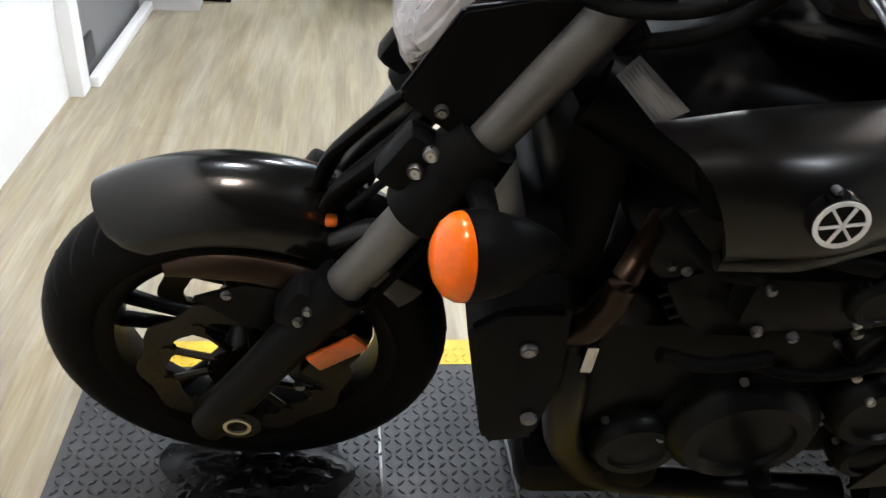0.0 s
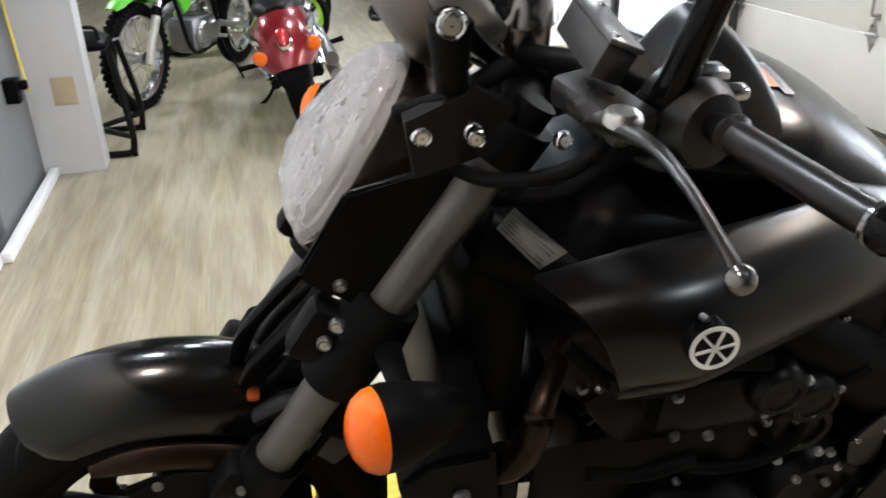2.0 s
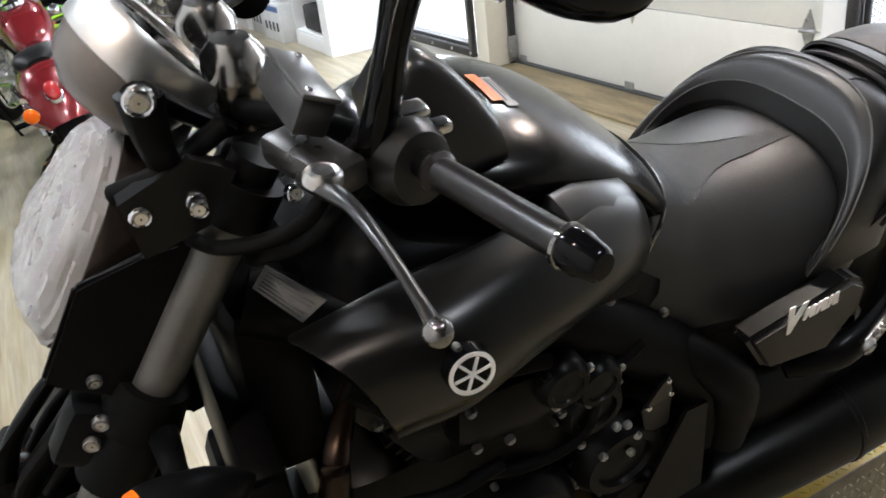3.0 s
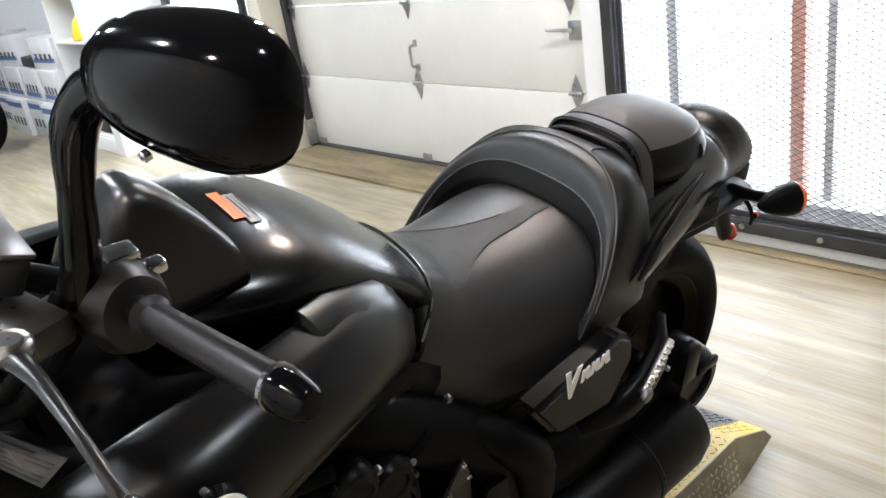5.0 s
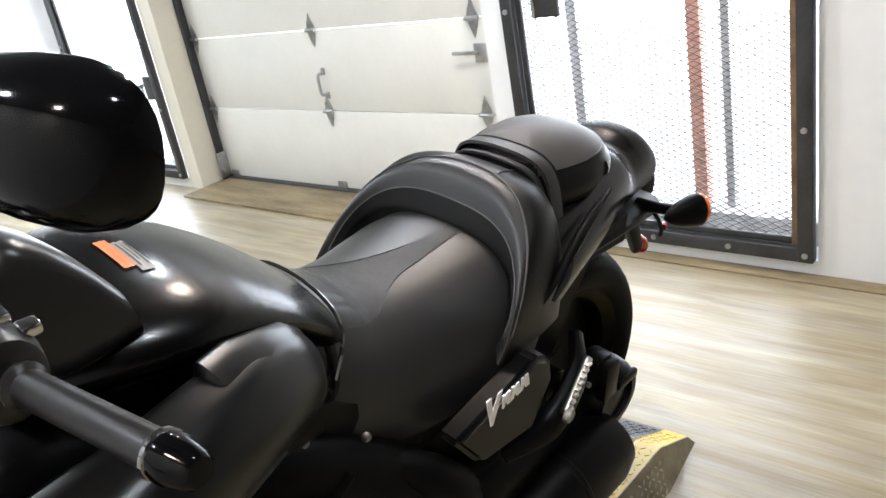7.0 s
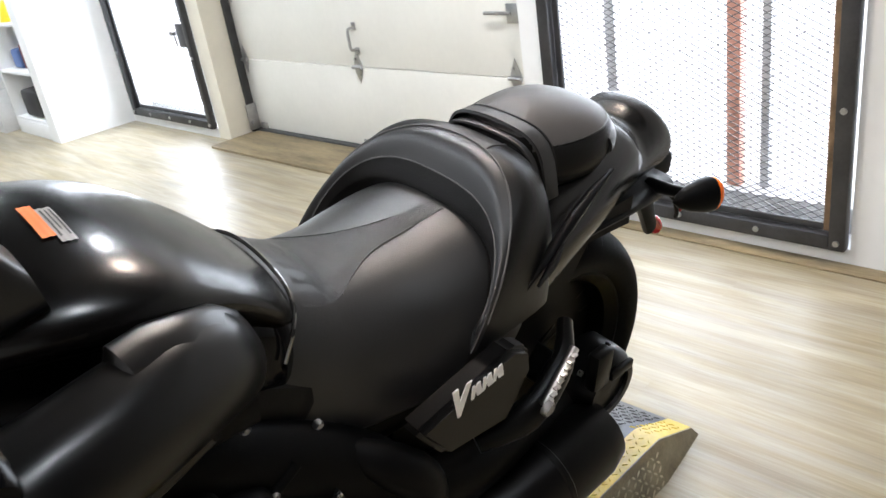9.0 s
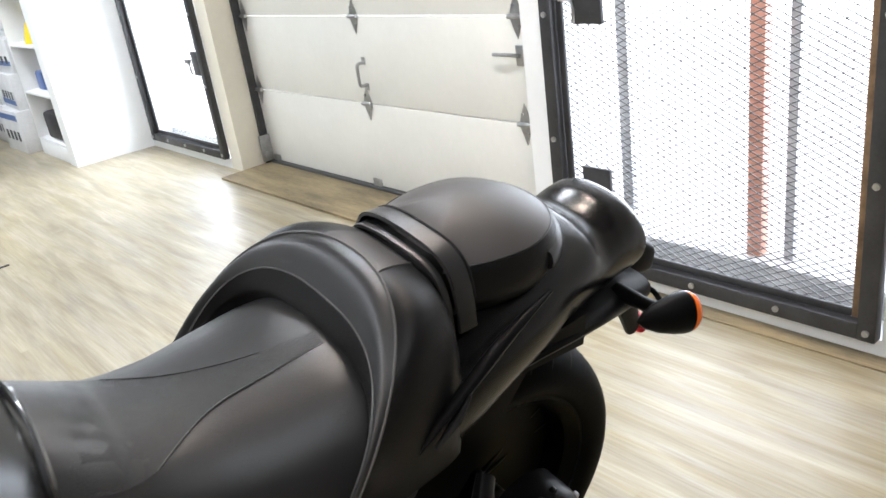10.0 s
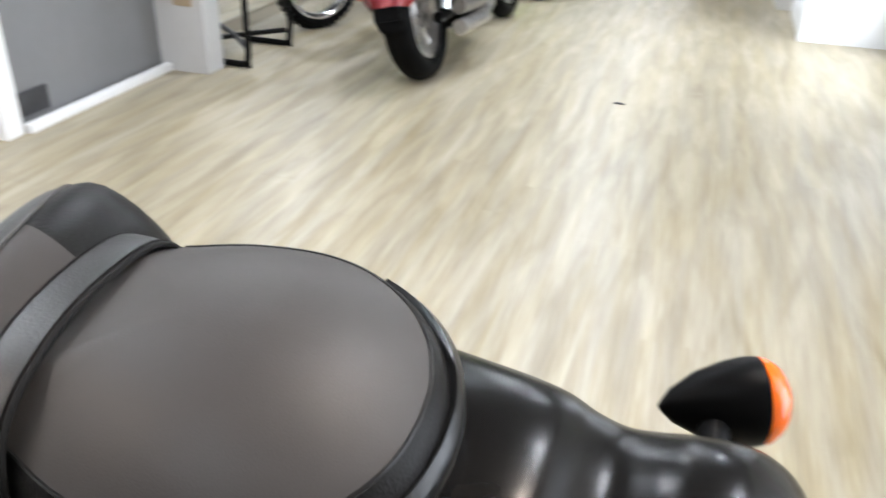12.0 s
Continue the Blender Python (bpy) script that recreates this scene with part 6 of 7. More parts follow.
part("subframe", body(B(), [(1.10, 0.12, 0.74, 0.48), (1.30, 0.13, 0.76, 0.46), (1.50, 0.13, 0.78, 0.56), (1.62, 0.11, 0.78, 0.64)], 3.2, 24), ENGINE, moto, "black subframe and battery tray")

part("mud_flap", box(B(), L(1.27, 0, 0.48), (0.20, 0.24, 0.38), 0.04), PLASTIC, moto, "black flap ahead of the rear wheel")

# side covers with slanted white letter-like bars
for s in (1, -1):
    bm = B()
    inset = 0.0 if s > 0 else 0.045
    m = Matrix.Translation((0, -(0.218 - inset) * s, 0)) @ Matrix.Rotation(radians(90), 4, "X")
    slab(bm, [(1.098, 0.676), (1.160, 0.588), (1.295, 0.572), (1.345, 0.655), (1.338, 0.700), (1.298, 0.722)], 0.045 * s, m)
    bmesh.ops.bevel(bm, geom=bm.edges[:], offset=0.010, segments=3, affect="EDGES")
    cov = part("side_cover", bm, SATIN, moto, "satin black side cover")
    bm = B()
    y = 0.2638 - inset
    P = lambda x, z: (x, z)
    m2 = Matrix.Translation((0, -y * s, 0)) @ Matrix.Rotation(radians(90), 4, "X")

    def glyph(x, z, pts, k):
        d = Vector((0.992, 0.12))
        u = Vector((-0.05, 1.0))
        return [tuple(Vector((x, z)) + d * a * k + u * b * k) for a, b in pts]
    shapes = [glyph(1.166, 0.672, [(0, 1.15), (0.26, 1.15), (0.34, 0.45), (0.66, 1.05), (0.92, 1.05), (0.36, -0.25), (0.22, -0.25)], 0.042)]
    for i in range(3):
        shapes.append(glyph(1.203 + 0.023 * i, 0.680 + 0.003 * i, [(0, 0), (0.2, 0), (0.36, 0.5), (0.5, 0), (0.9, 0), (0.75, 1.0), (0.5, 1.0), (0.36, 0.7), (0.28, 1.0), (0.1, 1.0)], 0.025))
    for pts in shapes:
        slab(bm, pts, 0.002 * s, m2)
    part("badge", bm, BADGE, cov, "white slanted badge shapes")

# frame, engine, radiator, exhaust
for s in (1, -1):
    bm = B()
    tube(bm, [L(0.43, 0.09 * s, 0.90), L(0.60, 0.15 * s, 0.84), L(0.80, 0.175 * s, 0.78), L(0.97, 0.185 * s, 0.67), L(1.08, 0.200 * s, 0.56), L(1.13, 0.205 * s, 0.42)], [0.035, 0.036, 0.038, 0.045, 0.045, 0.04], 14, 6, 1.2)
    part("frame_beam", bm, PLASTIC, moto, "black aluminium frame beam")
    bm = B()
    tube(bm, [L(1.02, 0.20 * s, 0.66), L(1.07, 0.235 * s, 0.62), L(1.12, 0.245 * s, 0.55), L(1.14, 0.235 * s, 0.42)], [0.02, 0.035, 0.04, 0.035], 14, 6, 1.0)
    part("frame_cover", bm, PLASTIC, moto, "rounded black frame cover")
bm = B()
box(bm, L(0.80, 0, 0.43), (0.62, 0.36, 0.34), 0.05)
box(bm, L(0.78, 0, 0.24), (0.50, 0.26, 0.12), 0.04)
part("crankcase", bm, ENGINE, moto, "black crankcase")
for cx, tilt in ((0.60, -32), (0.92, 32)):
    bm = B()
    m = Matrix.Translation(L(0.76, 0, 0.50)) @ Matrix.Rotation(radians(tilt), 4, "Y")
    box(bm, (0, 0, 0.16), (0.17, 0.34, 0.18), 0.02, m)
    cyl = part("cylinder_bank", bm, ENGINE, moto, "black finned cylinder bank")
    for k in range(6):
        part("fin", box(B(), (0, 0, 0.09 + 0.026 * k), (0.19, 0.32, 0.008), 0.002, m), ENGINE, cyl)
    part("cylinder_head", box(B(), (0, 0, 0.30), (0.19, 0.34, 0.12), 0.03, m), ENGINE, cyl)
    for s in (1, -1):
        for q in (-0.06, 0.06):
            bolt(cyl, m @ Vector((q, -0.20 * s, 0.32)), L(0, s, 0), 0.007)
            bolt(cyl, m @ Vector((q * 0.8, -0.17 * s, 0.265)), L(0, s, 0), 0.007)


def cover(x, z, w, r, d, s, bolts, name="engine_cover"):
    m = Matrix.Translation(L(x, w * s, z)) @ frame_of(L(0, s, 0)).to_4x4()
    c = part(name, lathe(B(), [(r, -0.05), (r, 0.0), (r * 0.96, d * 0.5), (r * 0.8, d), (r * 0.62, d), (r * 0.58, d * 0.8), (r * 0.3, d * 0.8), (0.001, d * 0.85)], m, 36), ENGINE, moto, "round black engine cover")
    for k in range(bolts):
        a = 2 * math.pi * k / bolts + 0.3
        bolt(c, m @ Vector((r * 1.02 * math.cos(a), r * 1.02 * math.sin(a), 0.004)), L(0, s, 0), 0.0062, ENGINE if k % 2 else ALU)


for s in (1, -1):
    cover(0.74, 0.41, 0.205, 0.115, 0.035, s, 8)
    cover(0.93, 0.47, 0.195, 0.085, 0.04, s, 7)
    cover(0.60, 0.34, 0.185, 0.075, 0.03, s, 6)
    cover(0.786, 0.728, 0.236, 0.040, 0.016, s, 3, "cam_cover")
    cover(0.850, 0.690, 0.226, 0.040, 0.018, s, 3, "cam_cover")
    cover(0.86, 0.62, 0.20, 0.055, 0.03, s, 4)
    bm = B()
    slab(bm, [(0.980, 0.645), (0.997, 0.597), (0.943, 0.586)], 0.005 * s, Matrix.Translation((0, -0.232 * s, 0)) @ Matrix.Rotation(radians(90), 4, "X"))
    fp = part("frame_plate", bm, PERCH, moto, "bright triangular metal plate on the frame")
    for px, pz in ((0.979, 0.635), (0.990, 0.603), (0.951, 0.590)):
        bolt(fp, L(px, 0.238 * s, pz), L(0, s, 0), 0.005, CHROME, 0.003)
    bm = B()
    slab(bm, [(0.943, 0.583), (0.997, 0.594), (1.004, 0.525), (0.962, 0.520)], 0.004 * s, Matrix.Translation((0, -0.230 * s, 0)) @ Matrix.Rotation(radians(90), 4, "X"))
    part("frame_plate", bm, SWITCHM, moto, "dark grey lower frame plate")
    for px, pz in ((0.834, 0.571), (0.881, 0.515), (0.897, 0.575), (0.918, 0.568), (0.942, 0.531), (0.936, 0.494)):
        bolt(moto, L(px, 0.234 * s, pz), L(0, s, 0), 0.007, ALU, name="engine_bolt")
    cover(0.98, 0.33, 0.19, 0.06, 0.03, s, 5)
    bm = B()
    box(bm, L(0.73, 0.205 * s, 0.70), (0.20, 0.06, 0.11), 0.03)
    cv = part("head_cover", bm, ENGINE, moto, "black cylinder head side cover")
    for p in ((0.66, 0.665), (0.71, 0.655), (0.79, 0.665), (0.80, 0.735), (0.65, 0.74)):
        bolt(cv, L(p[0], 0.236 * s, p[1]), L(0, s, 0), 0.0075)
for ps, r in (([L(0.66, 0.22, 0.585), L(0.76, 0.235, 0.575), L(0.84, 0.235, 0.60), L(0.86, 0.23, 0.68), L(0.93, 0.22, 0.72)], 0.009),
              ([L(0.55, 0.24, 0.62), L(0.62, 0.24, 0.60), L(0.70, 0.235, 0.61)], 0.011),
              ([L(0.62, 0.20, 0.80), L(0.68, 0.235, 0.80), L(0.76, 0.235, 0.78)], 0.012),
              ([L(0.50, 0.22, 0.84), L(0.56, 0.25, 0.79), L(0.62, 0.245, 0.77)], 0.010)):
    part("coolant_hose", tube(B(), ps, r), RUBBER, moto, "black coolant hose")
bm = B()
box(bm, L(0.395, 0, 0.60), (0.05, 0.44, 0.30), 0.012, None)
rad = part("radiator", bm, PLASTIC, moto, "black radiator with side shrouds")
for s in (1, -1):
    bm = B()
    slab(bm, [(0.298, 0.70), (0.335, 0.735), (0.412, 0.74), (0.425, 0.60), (0.41, 0.475), (0.345, 0.462), (0.335, 0.50)], 0.09 * s, Matrix.Translation((0, -0.185 * s, 0)) @ Matrix.Rotation(radians(90), 4, "X"))
    bmesh.ops.bevel(bm, geom=bm.edges[:], offset=0.008, segments=2, affect="EDGES")
    sh = part("radiator_shroud", bm, PLASTIC, rad, "black radiator shroud")
    bolt(sh, L(0.372, 0.277 * s, 0.672), L(0, s, 0), 0.011)
    bolt(sh, L(0.395, 0.277 * s, 0.530), L(0, s, 0), 0.011)
    box_b = B()
    box(box_b, L(0.452, 0.262 * s, 0.64), (0.016, 0.012, 0.05), 0.003)
    part("hose_clip", box_b, CHROME, rad, "bright hose clip")
    bm = B()
    tube(bm, [L(0.52, 0.17 * s, 0.79), L(0.474, 0.240 * s, 0.770), L(0.462, 0.250 * s, 0.718), L(0.440, 0.248 * s, 0.676), L(0.40, 0.235 * s, 0.655)], [0.012, 0.016, 0.019, 0.019, 0.018], 16, 6)
    part("exhaust_pipe", bm, BRONZE, moto, "heat-tinted exhaust header")
    part("down_pipe", tube(B(), [L(0.44, 0.22 * s, 0.66), L(0.452, 0.225 * s, 0.54), L(0.49, 0.19 * s, 0.34), L(0.58, 0.17 * s, 0.20), L(0.75, 0.17 * s, 0.17), L(1.0, 0.19 * s, 0.18)], [0.024, 0.028, 0.028, 0.026, 0.026, 0.03], 16, 6), ENGINE, moto, "black lower exhaust pipe")
    bm = B()
    m0, m1 = L(1.02, 0.205 * s, 0.215), L(1.62, 0.238 * s, 0.300)
    dd = (m1 - m0).normalized()
    mm = Matrix.Translation(m0) @ frame_of(dd).to_4x4()
    ln = (m1 - m0).length
    lathe(bm, [(0.035, 0), (0.055, 0.06), (0.072, 0.16), (0.078, 0.30), (0.080, ln * 0.72), (0.083, ln * 0.725), (0.083, ln * 0.74), (0.080, ln * 0.745), (0.078, ln - 0.04), (0.066, ln), (0.045, ln + 0.004), (0.04, ln - 0.02)], mm @ Matrix.Diagonal((1.0, 1.1, 1, 1)), 32)
    muf = part("muffler", bm, SATIN, moto, "black stub muffler")
    part("belly_pan", box(B(), L(0.56, 0.12 * s, 0.20), (0.24, 0.14, 0.10), 0.03), PLASTIC, moto)
part("lower_fairing", box(B(), L(0.40, 0.0, 0.42), (0.10, 0.30, 0.12), 0.03), PLASTIC, moto)

# swing arm, drive, pegs, stand
for s in (1, -1):
    bm = B()
    tube(bm, [L(1.10, 0.14 * s, 0.40), L(1.30, 0.165 * s, 0.37), L(1.55, 0.155 * s, 0.34), L(1.70, 0.15 * s, RR)], [0.05, 0.05, 0.045, 0.05], 14, 6, 1.2)
    part("swing_arm", bm, ENGINE, moto, "black swing arm")
cover(1.665, 0.370, 0.18, 0.085, 0.045, 1, 6, "drive_housing")
bm = B()
box(bm, L(1.60, 0.225, 0.47), (0.05, 0.03, 0.09), 0.008)
box(bm, L(1.665, 0.235, 0.435), (0.07, 0.014, 0.022), 0.005)
part("sensor_bracket", bm, ENGINE, moto)
for s in (1, -1):
    bm = B()
    tube(bm, [L(1.27, 0.22 * s, 0.50), L(1.36, 0.250 * s, 0.53), L(1.46, 0.235 * s, 0.57), L(1.52, 0.19 * s, 0.61)], [0.012, 0.022, 0.02, 0.014], 12, 5, 1.4)
    hg = part("peg_hanger", bm, ENGINE, moto, "black pillion peg hanger")
    a, b = L(1.362, 0.280 * s, 0.574), L(1.462, 0.256 * s, 0.622)
    bm = B()
    rod(bm, a, b, 0.0088, n=12)
    for k in range(8):
        p = a.lerp(b, 0.12 + 0.8 * k / 7)
        box(bm, p + L(-0.006, 0.009 * s, 0.003), (0.013, 0.008, 0.004), 0.001)
    part("pillion_peg", bm, ALU, hg, "ribbed aluminium pillion peg, folded up")
    bolt(hg, L(1.360, 0.288 * s, 0.574), L(0, s, 0), 0.014, BOLTM, 0.008)
    bm = B()
    rod(bm, L(0.80, 0.22 * s, 0.30), L(0.80, 0.36 * s, 0.30), 0.016, n=12)
    for k in range(6):
        box(bm, L(0.80, (0.26 + 0.017 * k) * s, 0.318), (0.034, 0.008, 0.008), 0.002)
    part("rider_peg", bm, RUBBER, moto, "black rider peg")
    bm = B()
    slab(bm, [(0.94, 0.30), (1.02, 0.56), (1.06, 0.56), (1.10, 0.33)], 0.006 * s, Matrix.Translation((0, -0.245 * s, 0)) @ Matrix.Rotation(radians(90), 4, "X"))
    part("heel_guard", bm, ENGINE, moto, "black heel guard")
bm = B()
tube(bm, [L(0.62, 0.30, 0.30), L(0.70, 0.29, 0.27), L(0.80, 0.27, 0.28)], 0.007)
rod(bm, L(0.625, 0.29, 0.30), L(0.625, 0.345, 0.30), 0.011)
part("shift_lever", bm, ALU, moto, "gear shift lever")
bm = B()
tube(bm, [L(0.86, 0.16, 0.22), L(0.89, 0.26, 0.10), L(0.91, 0.335, -0.065)], [0.014, 0.013, 0.012], 10, 5)
stand = part("side_stand", bm, ENGINE, moto, "black side stand, folded down")
bm = B()
box(bm, (0, 0, 0), (0.07, 0.05, 0.010), 0.003, Matrix.Translation(L(0.912, 0.338, -0.071)) @ pose(0, 0, 0, -13, 0, 0))
part("stand_foot", bm, ENGINE, stand)

# rear lamp, plate bracket
LW = -0.055
bm = body(B(), [(2.02, 0.044, 0.685, 0.612), (2.07, 0.050, 0.683, 0.602), (2.12, 0.051, 0.676, 0.594), (2.152, 0.048, 0.660, 0.590), (2.166, 0.041, 0.646, 0.594)], 4.5, 28, 5, -LW)
rl = part("tail_lamp", bm, PLASTIC, moto, "black tail lamp housing with a clear end")
part("tail_lens", loft(B(), [ellip(2.160, -LW, 0.619, 0.041, 0.026, 4), ellip(2.171, -LW, 0.619, 0.038, 0.022, 4), ellip(2.175, -LW, 0.619, 0.016, 0.008, 4)]), mat("pale_lens", (0.55, 0.55, 0.58), 0.15, coat=0.5), rl, "pale clear lens")
part("lamp_collar", body(B(), [(2.045, 0.051, 0.688, 0.603), (2.06, 0.055, 0.690, 0.598), (2.078, 0.051, 0.686, 0.601)], 4, 28, 5, -LW), RUBBER, rl)
bm = B()
tube(bm, [L(2.04, LW, 0.635), L(2.09, LW, 0.590), L(2.14, LW, 0.51), L(2.19, LW, 0.415)], [0.030, 0.030, 0.022, 0.018], 12, 6, 1.8)
rf = part("plate_bracket", bm, PLASTIC, moto, "black plate bracket")
for s in (1, -1):
    bm = B()
    tube(bm, [L(2.14, LW + 0.02 * s, 0.515), L(2.172, LW + 0.035 * s, 0.535), L(2.192, LW + 0.05 * s, 0.515), L(2.215, LW + 0.055 * s, 0.472), L(2.225, LW + 0.05 * s, 0.447)], 0.006)
    part("reflector_arm", bm, PLASTIC, rf)
    bolt(rf, L(2.225, LW + 0.055 * s, 0.475), L(1, 0, 0.2), 0.010, REDL, 0.008)
part("rear_reflector", lathe(B(), [(0.001, 0.008), (0.025, 0.006), (0.029, 0.0), (0.029, -0.006)], Matrix.Translation(L(2.208, LW, 0.412)) @ frame_of(L(1, 0, 0.2)).to_4x4(), 24), REDL, rf, "round red reflector")
part("inner_fender", body(B(), [(1.40, 0.13, 0.68, 0.62), (1.60, 0.13, 0.715, 0.685), (1.80, 0.12, 0.705, 0.67), (1.95, 0.09, 0.68, 0.63), (2.06, 0.06, 0.65, 0.60)], 3, 24), PLASTIC, moto, "black inner rear fender")


# ---- the other motorcycles ----
# each stands in its own frame: x forward from the rear wheel's contact, y to its left, z up
def ground_pose(rear, front, lean):
    rear, front = Vector((*rear, 0)), Vector((*front, 0))
    d = front - rear
    return Matrix.Translation(rear) @ Matrix.Rotation(math.atan2(d.y, d.x), 4, "Z") @ Matrix.Rotation(radians(lean), 4, "X"), d.length


def moto_wheel(own, name, x, R, half, rimr, rim_m, spoke_m, label, steer=0.0, wire=0, cast=5, knobs=False):
    m = Matrix.Translation((x, 0, R)) @ Matrix.Rotation(steer, 4, "Z") @ AX
    hub = part(name, lathe(B(), [(0.018, -0.06), (0.042, -0.06), (0.036, -0.02), (0.036, 0.02), (0.042, 0.06), (0.018, 0.06)], m, 20), spoke_m, own, label)
    rim = [(rimr + 0.010, -half * 0.7), (rimr - 0.010, -half * 0.5), (rimr - 0.016, 0), (rimr - 0.010, half * 0.5), (rimr + 0.010, half * 0.7),
           (rimr - 0.012, half * 0.72), (rimr - 0.030, half * 0.4), (rimr - 0.030, -half * 0.4), (rimr - 0.012, -half * 0.72), (rimr + 0.010, -half * 0.7)]
    part("rim", lathe(B(), rim, m, 48), rim_m, hub)
    sec = [(rimr, -half * 0.75)]
    for i in range(13):
        a = -1.7 + 3.4 * i / 12
        c = (R - rimr) * 0.6
        sec.append((R - c + c * math.cos(a), half * math.sin(a)))
    sec.append((rimr, half * 0.75))
    part("tyre", lathe(B(), sec, m, 56), RUBBER, hub)
    if wire:
        bm = B()
        for k in range(wire):
            a = 2 * math.pi * k / wire
            b = a + (0.5 if k % 2 else -0.5)
            e = 0.05 if k % 4 < 2 else -0.05
            rod(bm, m @ Vector((0.036 * math.cos(b), 0.036 * math.sin(b), e)), m @ Vector(((rimr - 0.02) * math.cos(a), (rimr - 0.02) * math.sin(a), 0)), 0.0022, n=5)
        tagged(part("wire_spoke", bm, CHROME, hub), kind="stuff")
    else:
        for k in range(cast):
            a = 2 * math.pi * k / cast + 0.3
            p0, p1 = m @ Vector((0.03 * math.cos(a), 0.03 * math.sin(a), 0)), m @ Vector(((rimr - 0.02) * math.cos(a), (rimr - 0.02) * math.sin(a), 0))
            part("spoke", tube(B(), [p0, (p0 + p1) / 2, p1], [0.03, 0.02, 0.028], 10, 3, 0.6), spoke_m, hub)
    if knobs:
        bm = B()
        n = 44
        for k in range(n):
            for q, aa in enumerate((-1.0, -0.35, 0.35, 1.0)):
                th = 2 * math.pi * (k + 0.5 * (q % 2)) / n
                c = (R - rimr) * 0.6
                rr = R - c + c * math.cos(aa)
                mm = m @ Matrix.Rotation(th, 4, "Z") @ Matrix.Translation((rr, 0, half * math.sin(aa))) @ Matrix.Rotation(-aa, 4, "Y")
                box(bm, (0.003, 0, 0), (0.016, 0.020, 0.019), 0, mm)
        tagged(part("tread_knob", bm, RUBBER, hub), kind="stuff")
    return hub


def mudguard(x, zc, rc, hw, a0, a1, drop, n=22, steer=0.0):
    """A curved guard about a wheel's centre, from angle a0 to a1 (0 forward, 90 up)."""
    secs = []
    q = Matrix.Translation((x, 0, 0)) @ Matrix.Rotation(steer, 4, "Z")
    for i in range(n + 1):
        f = i / n
        a = radians(a0 + (a1 - a0) * f)
        k = min(1.0, 0.62 + 3.0 * min(f, 1 - f))
        ring = []
        for g, sgn in ((0.0, 1), (0.006, -1)):
            for j in range(13):
                b = (-1 + j / 6) * sgn
                r = rc - g - drop * k * (1 - math.cos(b * 1.5))
                ring.append(q @ Vector((r * math.cos(a), (hw * k - g) * math.sin(b * 1.5), zc + r * math.sin(a))))
        secs.append(ring)
    return loft(B(), secs)


def amber(own, p, d, r=0.036, stalk=None, lens=None):
    m = Matrix.Translation(p) @ frame_of(Vector(d)).to_4x4()
    sh = part("indicator", lathe(B(), [(r, 0.0), (r * 1.04, -0.012), (r * 0.8, -r * 1.2), (r * 0.3, -r * 1.6), (0.001, -r * 1.65)], m, 20), CHROME, own, "chrome indicator with an amber lens")
    part("amber_lens", lathe(B(), [(r * 0.97, 0.001), (r * 0.85, r * 0.3), (r * 0.5, r * 0.5), (0.001, r * 0.58)], m, 20), lens or ORANGE, sh)
    if stalk is not None:
        part("stalk", rod(B(), p, stalk, 0.009, n=8), CHROME, sh)


def lumpy_engine(own, x0, x1, z0, z1, hw, case_m, trim_m, pots=2):
    part("crankcase", box(B(), ((x0 + x1) / 2, 0, z0 + (z1 - z0) * 0.3), (x1 - x0, 2 * hw, (z1 - z0) * 0.6), 0.05), case_m, own, "engine crankcase")
    for k in range(pots):
        tilt = (-24, 24)[k] if pots == 2 else -12
        m = Matrix.Translation(((x0 + x1) / 2, 0, z0 + (z1 - z0) * 0.5)) @ Matrix.Rotation(radians(-tilt), 4, "Y")
        cyl = part("cylinder", lathe(B(), [(hw * 0.5, 0), (hw * 0.5, (z1 - z0) * 0.5), (hw * 0.35, (z1 - z0) * 0.55)], m, 20), case_m, own, "finned cylinder")
        for i in range(6):
            z = (z1 - z0) * (0.10 + 0.065 * i)
            part("fin", lathe(B(), [(hw * 0.4, z), (hw * 0.72, z), (hw * 0.72, z + 0.006), (hw * 0.4, z + 0.006)], m, 20), trim_m, cyl)
    for s in (1, -1):
        for x, z, r in ((x0 * 0.35 + x1 * 0.65, z0 + (z1 - z0) * 0.30, 0.095), (x0 * 0.72 + x1 * 0.28, z0 + (z1 - z0) * 0.33, 0.075)):
            m = Matrix.Translation((x, hw * s, z)) @ frame_of(Vector((0, s, 0))).to_4x4()
            c = part("engine_cover", lathe(B(), [(r, -0.02), (r, 0.012), (r * 0.85, 0.03), (r * 0.5, 0.034), (0.001, 0.036)], m, 24), trim_m, own, "round polished engine cover")
            for k in range(5):
                a = 2 * math.pi * k / 5
                part("bolt", rod(B(), m @ Vector((r * 0.9 * math.cos(a), r * 0.9 * math.sin(a), 0.012)), m @ Vector((r * 0.9 * math.cos(a), r * 0.9 * math.sin(a), 0.030)), 0.007, n=6), CHROME, c)


